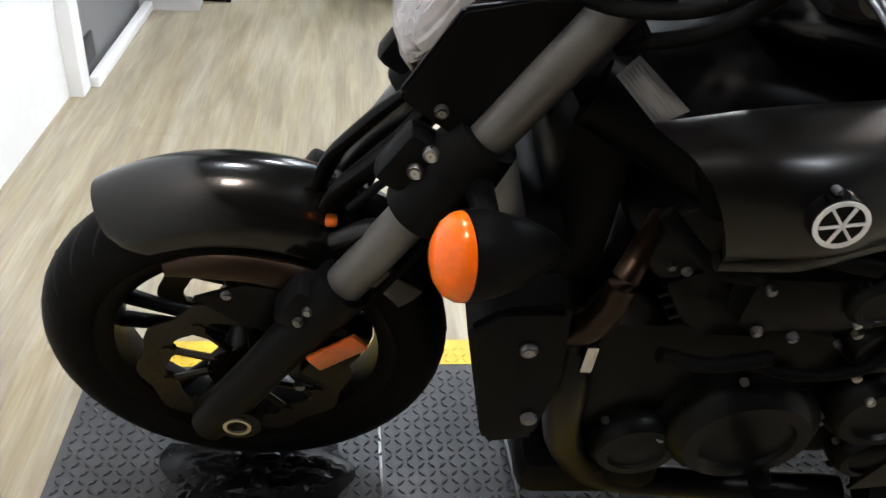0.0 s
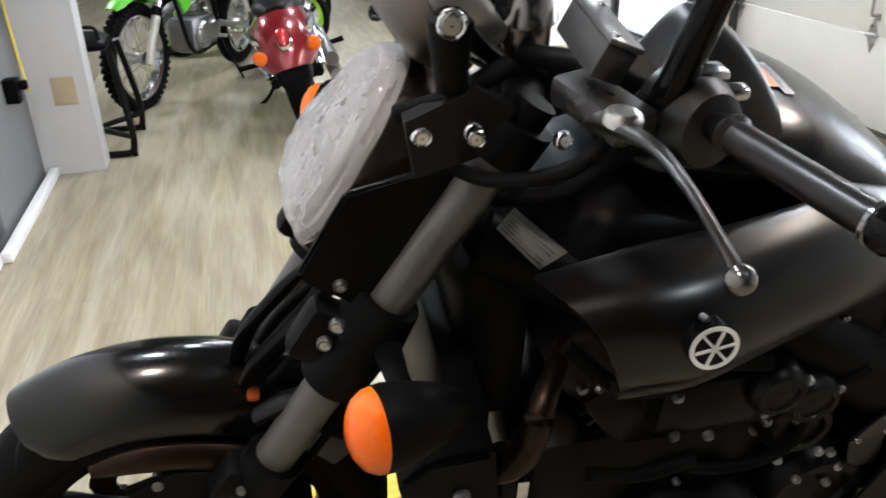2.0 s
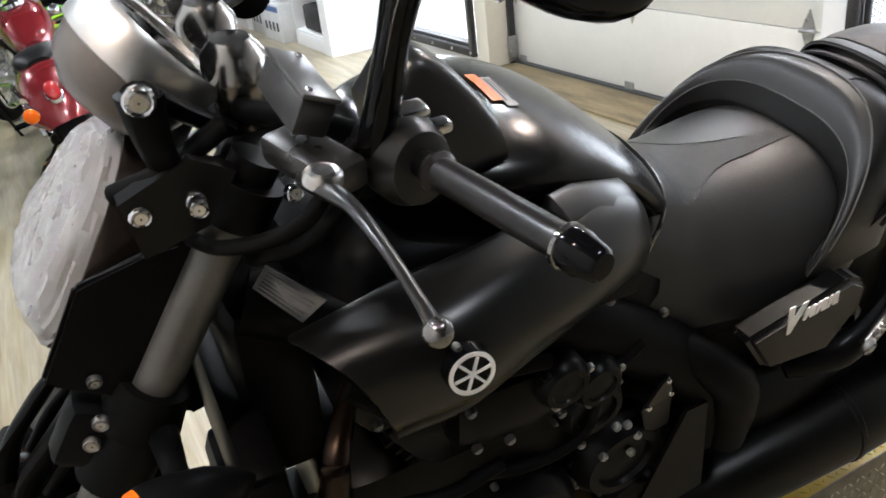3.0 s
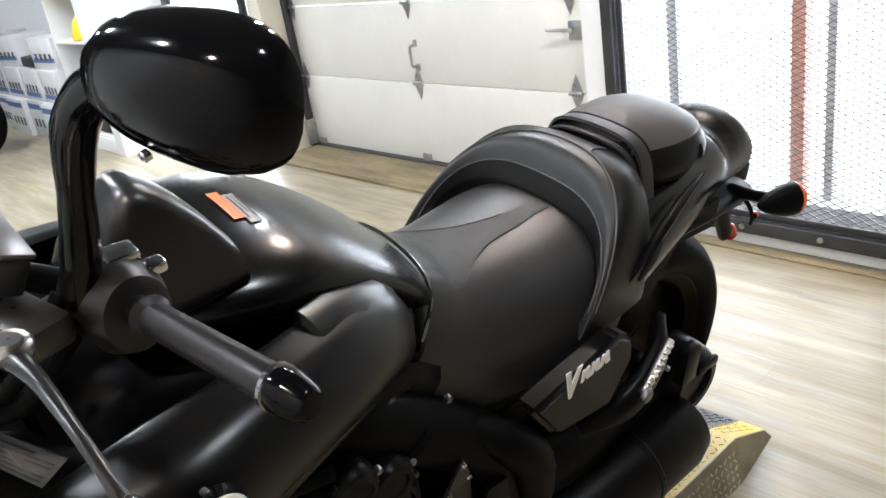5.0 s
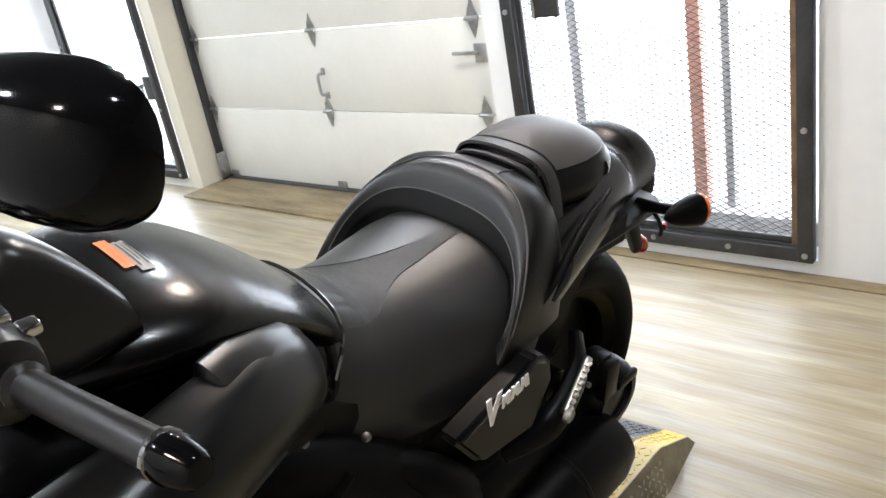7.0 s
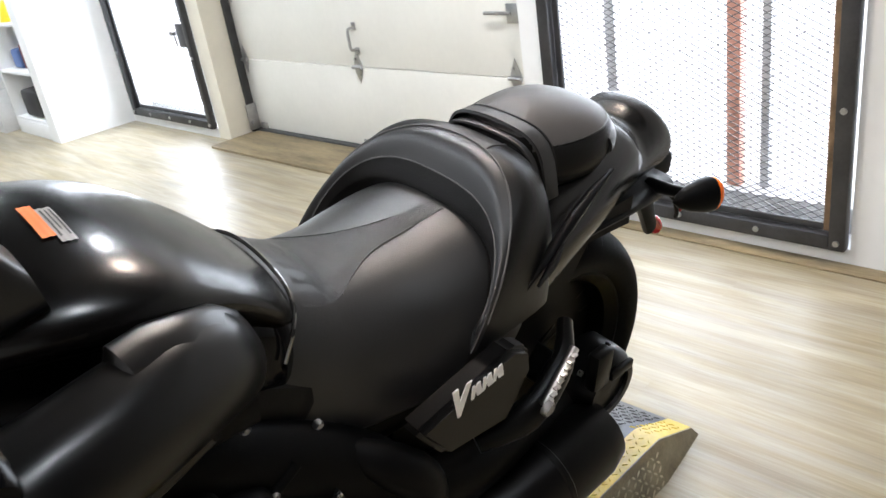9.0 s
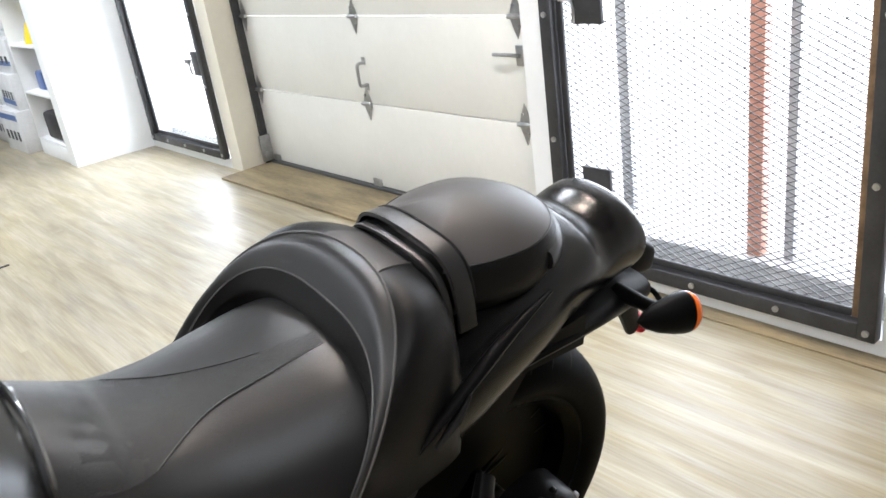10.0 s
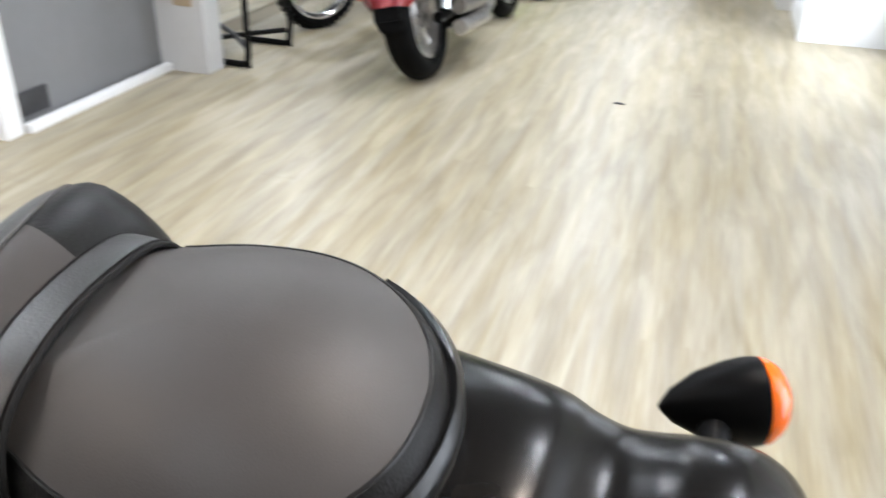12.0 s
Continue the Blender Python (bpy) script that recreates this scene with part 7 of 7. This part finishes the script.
def handlebars(own, p, half, rise, back, material, mirrors=True, grip_r=0.017):
    x, z = p
    for s in (1, -1):
        bm = tube(B(), [(x, 0, z), (x, 0.09 * s, z + 0.01), (x - back * 0.3, half * 0.5 * s, z + rise), (x - back * 0.7, half * 0.75 * s, z + rise * 1.05), (x - back, half * s, z + rise)], 0.012, 10)
        bar = part("handlebar", bm, material, own)
        part("grip", tube(B(), [(x - back * 0.78, half * 0.80 * s, z + rise * 1.04), (x - back, half * s, z + rise), (x - back * 1.05, (half + 0.03) * s, z + rise * 0.98)], grip_r, 10), RUBBER, bar)
        part("lever", tube(B(), [(x - back * 0.55, half * 0.66 * s, z + rise * 1.05), (x - back * 0.55 + 0.02, half * 0.85 * s, z + rise), (x - back * 0.72, (half - 0.01) * s, z + rise * 0.98)], 0.006, 8), ALU, bar)
        if mirrors:
            bm = tube(B(), [(x - back * 0.6, half * 0.7 * s, z + rise), (x - back * 0.5, half * 0.8 * s, z + rise + 0.10), (x - back * 0.5, half * 0.95 * s, z + rise + 0.17)], 0.006, 8)
            st = part("mirror_stem", bm, material, own)
            m = Matrix.Translation((x - back * 0.5, half * 1.05 * s, z + rise + 0.19)) @ Matrix.Rotation(radians(90), 4, "Y") @ Matrix.Diagonal((0.7, 1.1, 1, 1))
            part("mirror_shell", lathe(B(), [(0.001, 0.03), (0.04, 0.022), (0.062, 0.0), (0.064, -0.006), (0.001, -0.007)], m, 24), material, st)


def cruiser(label, rear, front, lean, paint, steer=0.0, bars=False, bags=False):
    m, wb = ground_pose(rear, front, lean)
    own = root("cruiser_motorcycle", label, "motorcycle", m)
    Rr, Rf = 0.315, 0.335
    moto_wheel(own, "rear_wheel", 0, Rr, 0.082, 0.205, ALU, ALU, "wide rear wheel with a silver cast rim")
    moto_wheel(own, "front_wheel", wb, Rf, 0.062, 0.245, ALU, ALU, "front wheel with a silver cast rim", radians(steer))
    gu = part("rear_fender", mudguard(0.02, Rr, 0.420, 0.175, 160, 62, 0.135), paint, own, "rounded painted rear fender")
    a = radians(138)
    lm = Matrix.Translation((0.02 + 0.415 * math.cos(a), 0, Rr + 0.415 * math.sin(a))) @ frame_of((math.cos(a), 0, math.sin(a) + 0.1)).to_4x4()
    sq = Matrix.Diagonal((0.82, 1.25, 1, 1))
    tl = part("tail_lamp", lathe(B(), [(0.055, -0.02), (0.056, 0.010), (0.048, 0.022), (0.044, 0.012)], lm @ sq, 28), CHROME, own, "chrome ringed red tail lamp")
    part("red_lens", lathe(B(), [(0.046, 0.010), (0.040, 0.036), (0.022, 0.048), (0.001, 0.050)], lm @ sq, 28), REDL, tl, "red lens")
    for s in (1, -1):
        part("fender_strut", tube(B(), [(-0.24, 0.150 * s, 0.60), (0.0, 0.182 * s, 0.62), (0.28, 0.185 * s, 0.60)], 0.016, 8, 4, 1.6), CHROME, own, "chrome fender strut")
        amber(own, (-0.30, 0.150 * s, 0.535), (-1, 0.15 * s, 0), 0.040, (-0.16, 0.06 * s, 0.55))
        part("shock", rod(B(), (0.06, 0.155 * s, 0.34), (0.24, 0.165 * s, 0.62), 0.028, n=14), CHROME, own, "rear shock")
        part("swing_arm", tube(B(), [(0.0, 0.13 * s, Rr), (0.22, 0.14 * s, 0.31), (0.5, 0.12 * s, 0.33)], [0.03, 0.024, 0.03], 10), ENGINE, own)
        part("frame_tube", tube(B(), [(0.30, 0.11 * s, 0.60), (0.55, 0.12 * s, 0.30), (0.95, 0.11 * s, 0.20), (1.16, 0.06 * s, 0.40), (wb - 0.42, 0.02 * s, 0.88)], 0.016, 10), ENGINE, own)
        part("side_cover", body(B(), [(0.32, 0.02, 0.58, 0.46), (0.42, 0.03, 0.64, 0.40), (0.56, 0.02, 0.62, 0.44)], 2.4, 20, 5, 0.135 * s), paint, own, "painted side cover")
        part("foot_peg", tube(B(), [(0.60, 0.14 * s, 0.32), (0.61, 0.24 * s, 0.33), (0.61, 0.345 * s, 0.335)], [0.012, 0.016, 0.018], 10), RUBBER, own, "black foot peg")
        part("peg_arm", tube(B(), [(0.56, 0.13 * s, 0.42), (0.57, 0.19 * s, 0.38), (0.60, 0.20 * s, 0.34)], 0.010, 8), CHROME, own)
    # plate holder with a small reflector
    pl = part("plate_holder", slab(B(), [(-0.07, -0.09), (0.07, -0.09), (0.08, 0.05), (-0.08, 0.05)], 0.012, Matrix.Translation((-0.325, 0, 0.47)) @ pose(0, 0, 0, 78, 0, -90)), PLASTIC, own, "black plate holder")
    part("reflector", box(B(), (-0.345, 0, 0.470), (0.010, 0.10, 0.036), 0.004), REDL, pl, "small red reflector")
    part("inner_fender", mudguard(0.0, Rr, 0.355, 0.10, 178, 100, 0.05), PLASTIC, own)
    part("seat", body(B(), [(-0.08, 0.06, 0.74, 0.68), (0.02, 0.12, 0.775, 0.68), (0.16, 0.13, 0.775, 0.66), (0.28, 0.14, 0.73, 0.62), (0.42, 0.165, 0.70, 0.60), (0.56, 0.13, 0.70, 0.62), (0.68, 0.07, 0.73, 0.66)], 2.5, 30), VINYLB, own, "black two-level saddle")
    part("fuel_tank", body(B(), [(0.62, 0.05, 0.74, 0.66), (0.70, 0.11, 0.80, 0.65), (0.84, 0.15, 0.89, 0.66), (0.98, 0.155, 0.93, 0.68), (1.10, 0.12, 0.93, 0.73), (1.18, 0.05, 0.90, 0.80)], 2.3, 32), paint, own, "painted teardrop fuel tank")
    cap = Matrix.Translation((0.96, 0, 0.925))
    part("tank_console", lathe(B(), [(0.07, -0.01), (0.068, 0.012), (0.05, 0.02), (0.001, 0.022)], cap, 24), CHROME, own, "chrome tank console")
    lumpy_engine(own, 0.50, 1.02, 0.16, 0.62, 0.155, ENGINE if not bars else ALU, CHROME)
    for k, (z0, z1) in enumerate(((0.46, 0.33), (0.40, 0.23))):
        p = tube(B(), [(0.90 - 0.28 * k, -0.16, z0 + 0.06), (0.92 - 0.25 * k, -0.215, z0 - 0.06), (0.78 - 0.22 * k, -0.225, z1), (0.45, -0.225, z1 - 0.01), (0.10 - 0.05 * k, -0.225, z1 + 0.01)], [0.022, 0.024, 0.03, 0.044, 0.042], 14)
        part("exhaust_pipe", p, mat("satin_exhaust", (0.34, 0.33, 0.32), 0.3, 1.0, var=0.15) if k == 0 else ALU, own, "satin steel exhaust pipe")
    part("air_cleaner", lathe(B(), [(0.085, -0.02), (0.088, 0.03), (0.07, 0.05), (0.001, 0.055)], Matrix.Translation((0.76, -0.15, 0.55)) @ frame_of((0, -1, 0)).to_4x4(), 28), CHROME, own, "round chrome air cleaner")
    part("side_stand", tube(B(), [(0.62, 0.13, 0.22), (0.66, 0.24, 0.10), (0.70, 0.33, 0.045 if lean < 0 else 0.02)], [0.013, 0.011, 0.015], 8), ENGINE, own, "black side stand")
    # front end, turned by the steering
    q = Matrix.Translation((wb, 0, 0)) @ Matrix.Rotation(radians(steer), 4, "Z")
    Q = lambda x, y, z: q @ Vector((x, y, z))
    for s in (1, -1):
        lg = part("fork_leg", tube(B(), [Q(0.02, 0.10 * s, 0.29), Q(-0.05, 0.10 * s, 0.42), Q(-0.17, 0.10 * s, 0.62)], [0.032, 0.030, 0.034], 16, 4), ALU, own, "silver lower fork leg")
        part("fork_tube", rod(B(), Q(-0.14, 0.10 * s, 0.58), Q(-0.36, 0.10 * s, 0.98), 0.024, n=16), CHROME, lg, "chrome fork tube")
        part("fork_cover", rod(B(), Q(-0.19, 0.10 * s, 0.67), Q(-0.35, 0.10 * s, 0.95), 0.036, n=18), CHROME, lg)
        amber(own, Q(-0.20, 0.19 * s, 0.76), q.to_3x3() @ Vector((1, 0.1 * s, 0)), 0.038, Q(-0.22, 0.11 * s, 0.76))
        part("brake_disc", lathe(B(), [(0.075, -0.002), (0.135, -0.002), (0.135, 0.002), (0.075, 0.002), (0.075, -0.002)], q @ Matrix.Translation((0, 0.07 * s, Rf)) @ AX, 36), DISC, own)
    part("front_fender", mudguard(wb, Rf, 0.385, 0.095, 170, 38, 0.085, 22, radians(steer)), paint if not bars else CHROME, own, "rounded front fender")
    hm = q @ Matrix.Translation((-0.12, 0, 0.82)) @ frame_of((1, 0, 0.05)).to_4x4()
    hd = part("headlamp", lathe(B(), [(0.001, -0.13), (0.05, -0.12), (0.085, -0.07), (0.098, 0.0), (0.100, 0.012), (0.090, 0.018), (0.088, 0.006)], hm, 32), CHROME, own, "round chrome headlamp")
    part("reflector_bowl", lathe(B(), [(0.001, -0.06), (0.05, -0.04), (0.088, 0.004)], hm, 28), REFL, hd)
    gl = part("lens", lathe(B(), [(0.089, 0.010), (0.06, 0.022), (0.001, 0.028)], hm, 28), LENS, hd)
    gl.visible_shadow = False
    part("yoke", tube(B(), [Q(-0.345, -0.12, 0.955), Q(-0.33, 0, 0.96), Q(-0.345, 0.12, 0.955)], 0.026, 10), CHROME, own)
    handlebars(own, (wb - 0.36, 1.00), 0.40, 0.09, 0.22, CHROME)
    part("speedometer", lathe(B(), [(0.03, -0.04), (0.055, -0.02), (0.058, 0.01), (0.001, 0.012)], q @ Matrix.Translation((-0.30, 0, 1.02)) @ frame_of((-0.5, 0, 1)).to_4x4(), 24), CHROME, own)
    if bars:
        for s in (1, -1):
            part("crash_bar", tube(B(), [(1.12, 0.05 * s, 0.58), (1.17, 0.22 * s, 0.60), (1.16, 0.36 * s, 0.52), (1.14, 0.38 * s, 0.40), (1.12, 0.30 * s, 0.28), (1.08, 0.10 * s, 0.24)], 0.017, 12), CHROME, own, "chrome crash bar")
            part("foot_board", box(B(), (0.98, 0.30 * s, 0.27), (0.24, 0.11, 0.022), 0.008), RUBBER, own)
            part("horn_cover", lathe(B(), [(0.07, -0.02), (0.07, 0.01), (0.04, 0.03), (0.001, 0.034)], Matrix.Translation((1.10, 0.20 * s, 0.42)) @ frame_of((1, 0.3 * s, 0)).to_4x4(), 24), CHROME, own)
    if bags:
        for s in (1, -1):
            b = part("saddlebag", body(B(), [(-0.32, 0.07, 0.58, 0.36), (-0.24, 0.10, 0.62, 0.32), (0.06, 0.10, 0.62, 0.32), (0.14, 0.07, 0.58, 0.36)], 3.2, 28, 5, 0.29 * s), VINYLB, own, "black leather saddlebag")
            for xx in (-0.18, 0.0):
                part("buckle_strap", tube(B(), [(xx, 0.26 * s, 0.628), (xx, 0.375 * s, 0.58), (xx, 0.398 * s, 0.42)], 0.012, 8, 4, 0.35), PLASTIC, b)
    return own


cruiser("dark red cruiser motorcycle with chrome parts parked on its side stand", (0.385, 4.71), (0.44, 6.38), -13.0, REDP)
cruiser("silver chrome-laden cruiser motorcycle with crash bars and black saddlebags", (1.64, 9.94), (1.80, 8.27), -5.0, mat("silver_metallic", (0.45, 0.44, 0.41), 0.25, 0.8, coat=0.5), 28.0, True, True)


def dirt_bike(label, rear, front, lean, paint, rim_m, k=1.0, fender_m=None, group="", knobs=True, plate_m=None, wire=28, dark=False):
    """An off-road machine; k scales it. Long fork, high guards, open frame."""
    m, wb = ground_pose(rear, front, lean)
    own = root("dirt_bike", label, "motorcycle", m, group)
    fender_m = fender_m or paint
    Rf, Rr = 0.335 * k, 0.315 * k
    moto_wheel(own, "rear_wheel", 0, Rr, 0.055 * k, 0.225 * k, rim_m, ALU, "knobbly rear wheel", 0, wire)
    moto_wheel(own, "front_wheel", wb, Rf, 0.048 * k, 0.268 * k, rim_m, ALU, "knobbly spoked front wheel", 0, wire, 5, knobs)
    P = lambda x, y, z: Vector((wb + x * k, y * k, z * k))
    G = lambda x, y, z: Vector((x * k, y * k, z * k))
    for s in (1, -1):
        lg = part("fork_leg", tube(B(), [P(0.02, 0.095 * s, 0.30), P(-0.05, 0.095 * s, 0.43), P(-0.13, 0.095 * s, 0.58)], [0.028 * k, 0.026 * k, 0.028 * k], 14, 4), mat("pale_fork", (0.55, 0.53, 0.47), 0.35, 0.3, var=0.1) if not dark else ALU, own, "pale lower fork leg")
        part("fork_tube", rod(B(), P(-0.11, 0.095 * s, 0.55), P(-0.36, 0.095 * s, 1.0), 0.023 * k, n=14), CHROME, lg, "bright fork tube")
        part("gaiter", rod(B(), P(-0.13, 0.095 * s, 0.585), P(-0.155, 0.095 * s, 0.63), 0.034 * k, n=14), AMBERD if k < 0.95 else RUBBER, lg)
        part("swing_arm", tube(B(), [G(0, 0.09 * s, 0.315), G(0.28, 0.09 * s, 0.36), G(0.52, 0.07 * s, 0.42)], 0.024 * k, 10), ALU, own)
        part("frame_tube", tube(B(), [G(0.48, 0.09 * s, 0.42), G(0.56, 0.10 * s, 0.62), G(0.72, 0.09 * s, 0.82), P(-0.40, 0.03 * s, 0.90)], 0.018 * k, 10), paint if k < 0.95 else ENGINE, own, "frame tube")
        part("down_tube", tube(B(), [P(-0.40, 0.03 * s, 0.86), P(-0.45, 0.07 * s, 0.55), P(-0.55, 0.10 * s, 0.27), G(0.55, 0.10 * s, 0.27)], 0.016 * k, 10), paint if k < 0.95 else ENGINE, own, "frame down tube")
        sh = B()
        slab(sh, [(wb + x * k, z * k) for x, z in ((-0.30, 0.92), (-0.26, 0.72), (-0.36, 0.56), (-0.46, 0.60), (-0.52, 0.80), (-0.48, 0.94))], 0.014 * s, Matrix.Translation((0, -0.155 * k * s, 0)) @ Matrix.Rotation(radians(90), 4, "X"))
        bmesh.ops.bevel(sh, geom=sh.edges[:], offset=0.004, segments=2, affect="EDGES")
        part("radiator_shroud", sh, paint, own, "coloured plastic shroud")
        sp = B()
        slab(sp, [(x * k, z * k) for x, z in ((0.02, 0.86), (0.44, 0.78), (0.46, 0.62), (0.20, 0.62))], 0.012 * s, Matrix.Translation((0, -0.12 * k * s, 0)) @ Matrix.Rotation(radians(90), 4, "X"))
        part("side_panel", sp, plate_m or paint, own, "plastic side panel")
        part("foot_peg", rod(B(), G(0.56, 0.10 * s, 0.33), G(0.56, 0.20 * s, 0.33), 0.013 * k, n=8), ALU, own)
    part("front_fender", mudguard(wb, Rf, 0.40 * k, 0.065 * k, 128, 58, 0.03 * k, 16), fender_m, own, "plastic front mudguard")
    part("rear_fender", loft(B(), [ellip(-0.22 * k, 0, 0.86 * k, 0.07 * k, 0.010 * k, 2.6), ellip(0.0, 0, 0.84 * k, 0.085 * k, 0.014 * k, 2.6), ellip(0.25 * k, 0, 0.80 * k, 0.09 * k, 0.02 * k, 2.6)]), paint, own, "plastic rear mudguard")
    part("seat", body(B(), [(-0.02 * k, 0.06 * k, 0.89 * k, 0.84 * k), (0.2 * k, 0.085 * k, 0.90 * k, 0.80 * k), (0.5 * k, 0.08 * k, 0.87 * k, 0.77 * k), (0.72 * k, 0.06 * k, 0.90 * k, 0.82 * k)], 2.6, 24), VINYLB, own, "long black saddle")
    part("fuel_tank", body(B(), [(0.68 * k, 0.08 * k, 0.90 * k, 0.78 * k), (0.78 * k, 0.12 * k, 0.96 * k, 0.76 * k), (0.92 * k, 0.10 * k, 0.97 * k, 0.80 * k), (0.99 * k, 0.05 * k, 0.94 * k, 0.85 * k)], 2.4, 26), paint, own, "plastic fuel tank")
    lumpy_engine(own, 0.50 * k, 0.86 * k, 0.24 * k, 0.66 * k, 0.11 * k, mat("cast_grey", (0.20, 0.20, 0.20), 0.4, 0.8, var=0.2), ALU, 1)
    part("exhaust_pipe", tube(B(), [G(0.86, -0.05, 0.58), G(0.96, -0.13, 0.46), G(0.86, -0.16, 0.42), G(0.60, -0.15, 0.56), G(0.30, -0.14, 0.66), G(-0.05, -0.14, 0.72)], [0.018 * k, 0.02 * k, 0.024 * k, 0.026 * k, 0.04 * k, 0.036 * k], 12), ALU, own, "steel exhaust pipe")
    part("shock", rod(B(), G(0.34, 0, 0.42), G(0.46, 0, 0.72), 0.032 * k, n=12), YELP if k < 0.95 else ALU, own)
    if plate_m:
        pb = B()
        slab(pb, [(-0.09 * k, -0.12 * k), (0.09 * k, -0.12 * k), (0.11 * k, 0.06 * k), (0.06 * k, 0.12 * k), (-0.06 * k, 0.12 * k), (-0.11 * k, 0.06 * k)], 0.012, Matrix.Translation(P(-0.26, 0, 0.92)) @ pose(0, 0, 0, 70, 0, 90))
        part("front_plate", pb, plate_m, own, "blank front plate")
    handlebars(own, (wb - 0.36 * k, 1.0 * k), 0.37 * k, 0.07 * k, 0.08 * k, ENGINE, False, 0.016)
    part("side_stand", tube(B(), [G(0.46, 0.10, 0.30), G(0.50, 0.22, 0.12), G(0.52, 0.29, 0.01)], 0.010 * k, 8), ENGINE, own)
    return own


dirt_bike("bright green dirt bike with knobbly tyres and silver rims", (-0.02, 6.80), (-0.655, 5.53), -3.0, GREEN, CHROME, 1.0)
ROWM = [(7.02, 0.50, LIME, LIME, 0.80, LIME), (7.76, 0.60, LIME, LIME, 0.80, LIME), (8.45, 0.55, LIME, ALU, 0.80, GREEN), (9.1, 0.56, mat("grey_plastic", (0.16, 0.17, 0.18), 0.4), ENGINE, 0.82, PLASTIC),
        (9.8, 0.52, DARK, ENGINE, 0.84, REDL), (10.6, 0.50, DARK, ENGINE, 0.95, PLASTIC)]
for yy, xx, paint_m, rim_m, k, fm in ROWM:
    word = "lime green" if paint_m is LIME else "dark"
    dirt_bike(word + " small off-road motorcycle leaning in the parked row", (xx - 1.22 * k, yy + 0.16), (xx, yy), -9.0, paint_m, rim_m, k, fm, "parked row of small motorcycles", False, YELP if paint_m is LIME else BOXW, 20, True)

# tubular paddock stand at the end of the partition
pad = root("paddock_stand", "black tubular steel stand with a padded top beside the pier", "stand")
for y in (4.51, 5.02):
    part("leg", tube(B(), [(-0.90, y, 0.02), (-0.72, y, 0.018), (-0.635, y, 0.022), (-0.612, y, 0.07), (-0.615, y + 0.01, 0.20), (-0.66, 4.76 + (y - 4.76) * 0.62, 0.56)], 0.018, 12), ENGINE, pad)
    part("foot", rod(B(), (-0.615, y, 0.0), (-0.615, y, 0.03), 0.014, n=10), RUBBER, pad)
part("cross_bar", tube(B(), [(-0.625, 4.53, 0.105), (-0.84, 4.76, 0.105), (-1.05, 4.95, 0.105)], 0.016, 10), ENGINE, pad)
part("cross_bar", tube(B(), [(-0.625, 5.0, 0.105), (-0.80, 4.80, 0.105), (-0.95, 4.60, 0.105)], 0.016, 10), ENGINE, pad)
part("pad", body(B(), [(-1.05, 0.14, 0.60, 0.55), (-1.0, 0.17, 0.625, 0.545), (-0.75, 0.17, 0.625, 0.545), (-0.68, 0.13, 0.60, 0.55)], 3.0, 24, 5, 4.76), PLASTIC, pad, "padded dark top")
part("strap", tube(B(), [(-0.70, 4.60, 0.62), (-0.72, 4.66, 0.665), (-0.80, 4.75, 0.66), (-0.9, 4.8, 0.63)], 0.010, 8), PLASTIC, pad)

# litter on the floor
thing("floor_scrap", box(B(), (1.455, 4.655, 0.003), (0.05, 0.022, 0.005), 0.001), DARK, "small dark scrap lying on the planks", "scrap")
# ---- floor planks ----
def planks():
    rng = random.Random(5)
    floor_ob = bpy.data.objects["floor"]
    pw, pl = 0.178, 1.22
    me = mesh_of("plank", box(B(), (0, 0, -0.005), (pw - 0.0003, pl - 0.0003, 0.01)), FLOOR)
    rest_v, rest_f = [], []
    made = 0
    cols = int((3.30 + 1.10) / pw) + 1
    for c in range(cols):
        x = -1.09 + (c + 0.5) * pw
        off = rng.random() * pl
        r = 0
        y = -6.0 - off
        while y < 20:
            if made < 300 and -2.9 < y < 13.0:
                ob = new("plank", me)
                ob.location = (x, y + pl / 2, 0)
                ob.parent = floor_ob
                made += 1
            else:
                b = len(rest_v)
                h, k = pw / 2 - 0.0003, pl / 2 - 0.0003
                rest_v.extend([(x - h, y + pl / 2 - k, 0), (x + h, y + pl / 2 - k, 0), (x + h, y + pl / 2 + k, 0), (x - h, y + pl / 2 + k, 0)])
                rest_f.append((b, b + 1, b + 2, b + 3))
            y += pl
            r += 1
    for c in range(13):
        for r in range(14):
            x, y = -1.30 - (c + 0.5) * pw, 4.4 + r * pl
            b = len(rest_v)
            h, k = pw / 2 - 0.0003, pl / 2 - 0.0003
            rest_v.extend([(x - h, y + pl / 2 - k, 0), (x + h, y + pl / 2 - k, 0), (x + h, y + pl / 2 + k, 0), (x - h, y + pl / 2 + k, 0)])
            rest_f.append((b, b + 1, b + 2, b + 3))
    m2 = bpy.data.meshes.new("plank_field")
    m2.from_pydata(rest_v, [], rest_f)
    m2.materials.append(FLOOR)
    ob = new("plank_field", m2)
    ob.parent = floor_ob
    tagged(ob, kind="stuff")


planks()
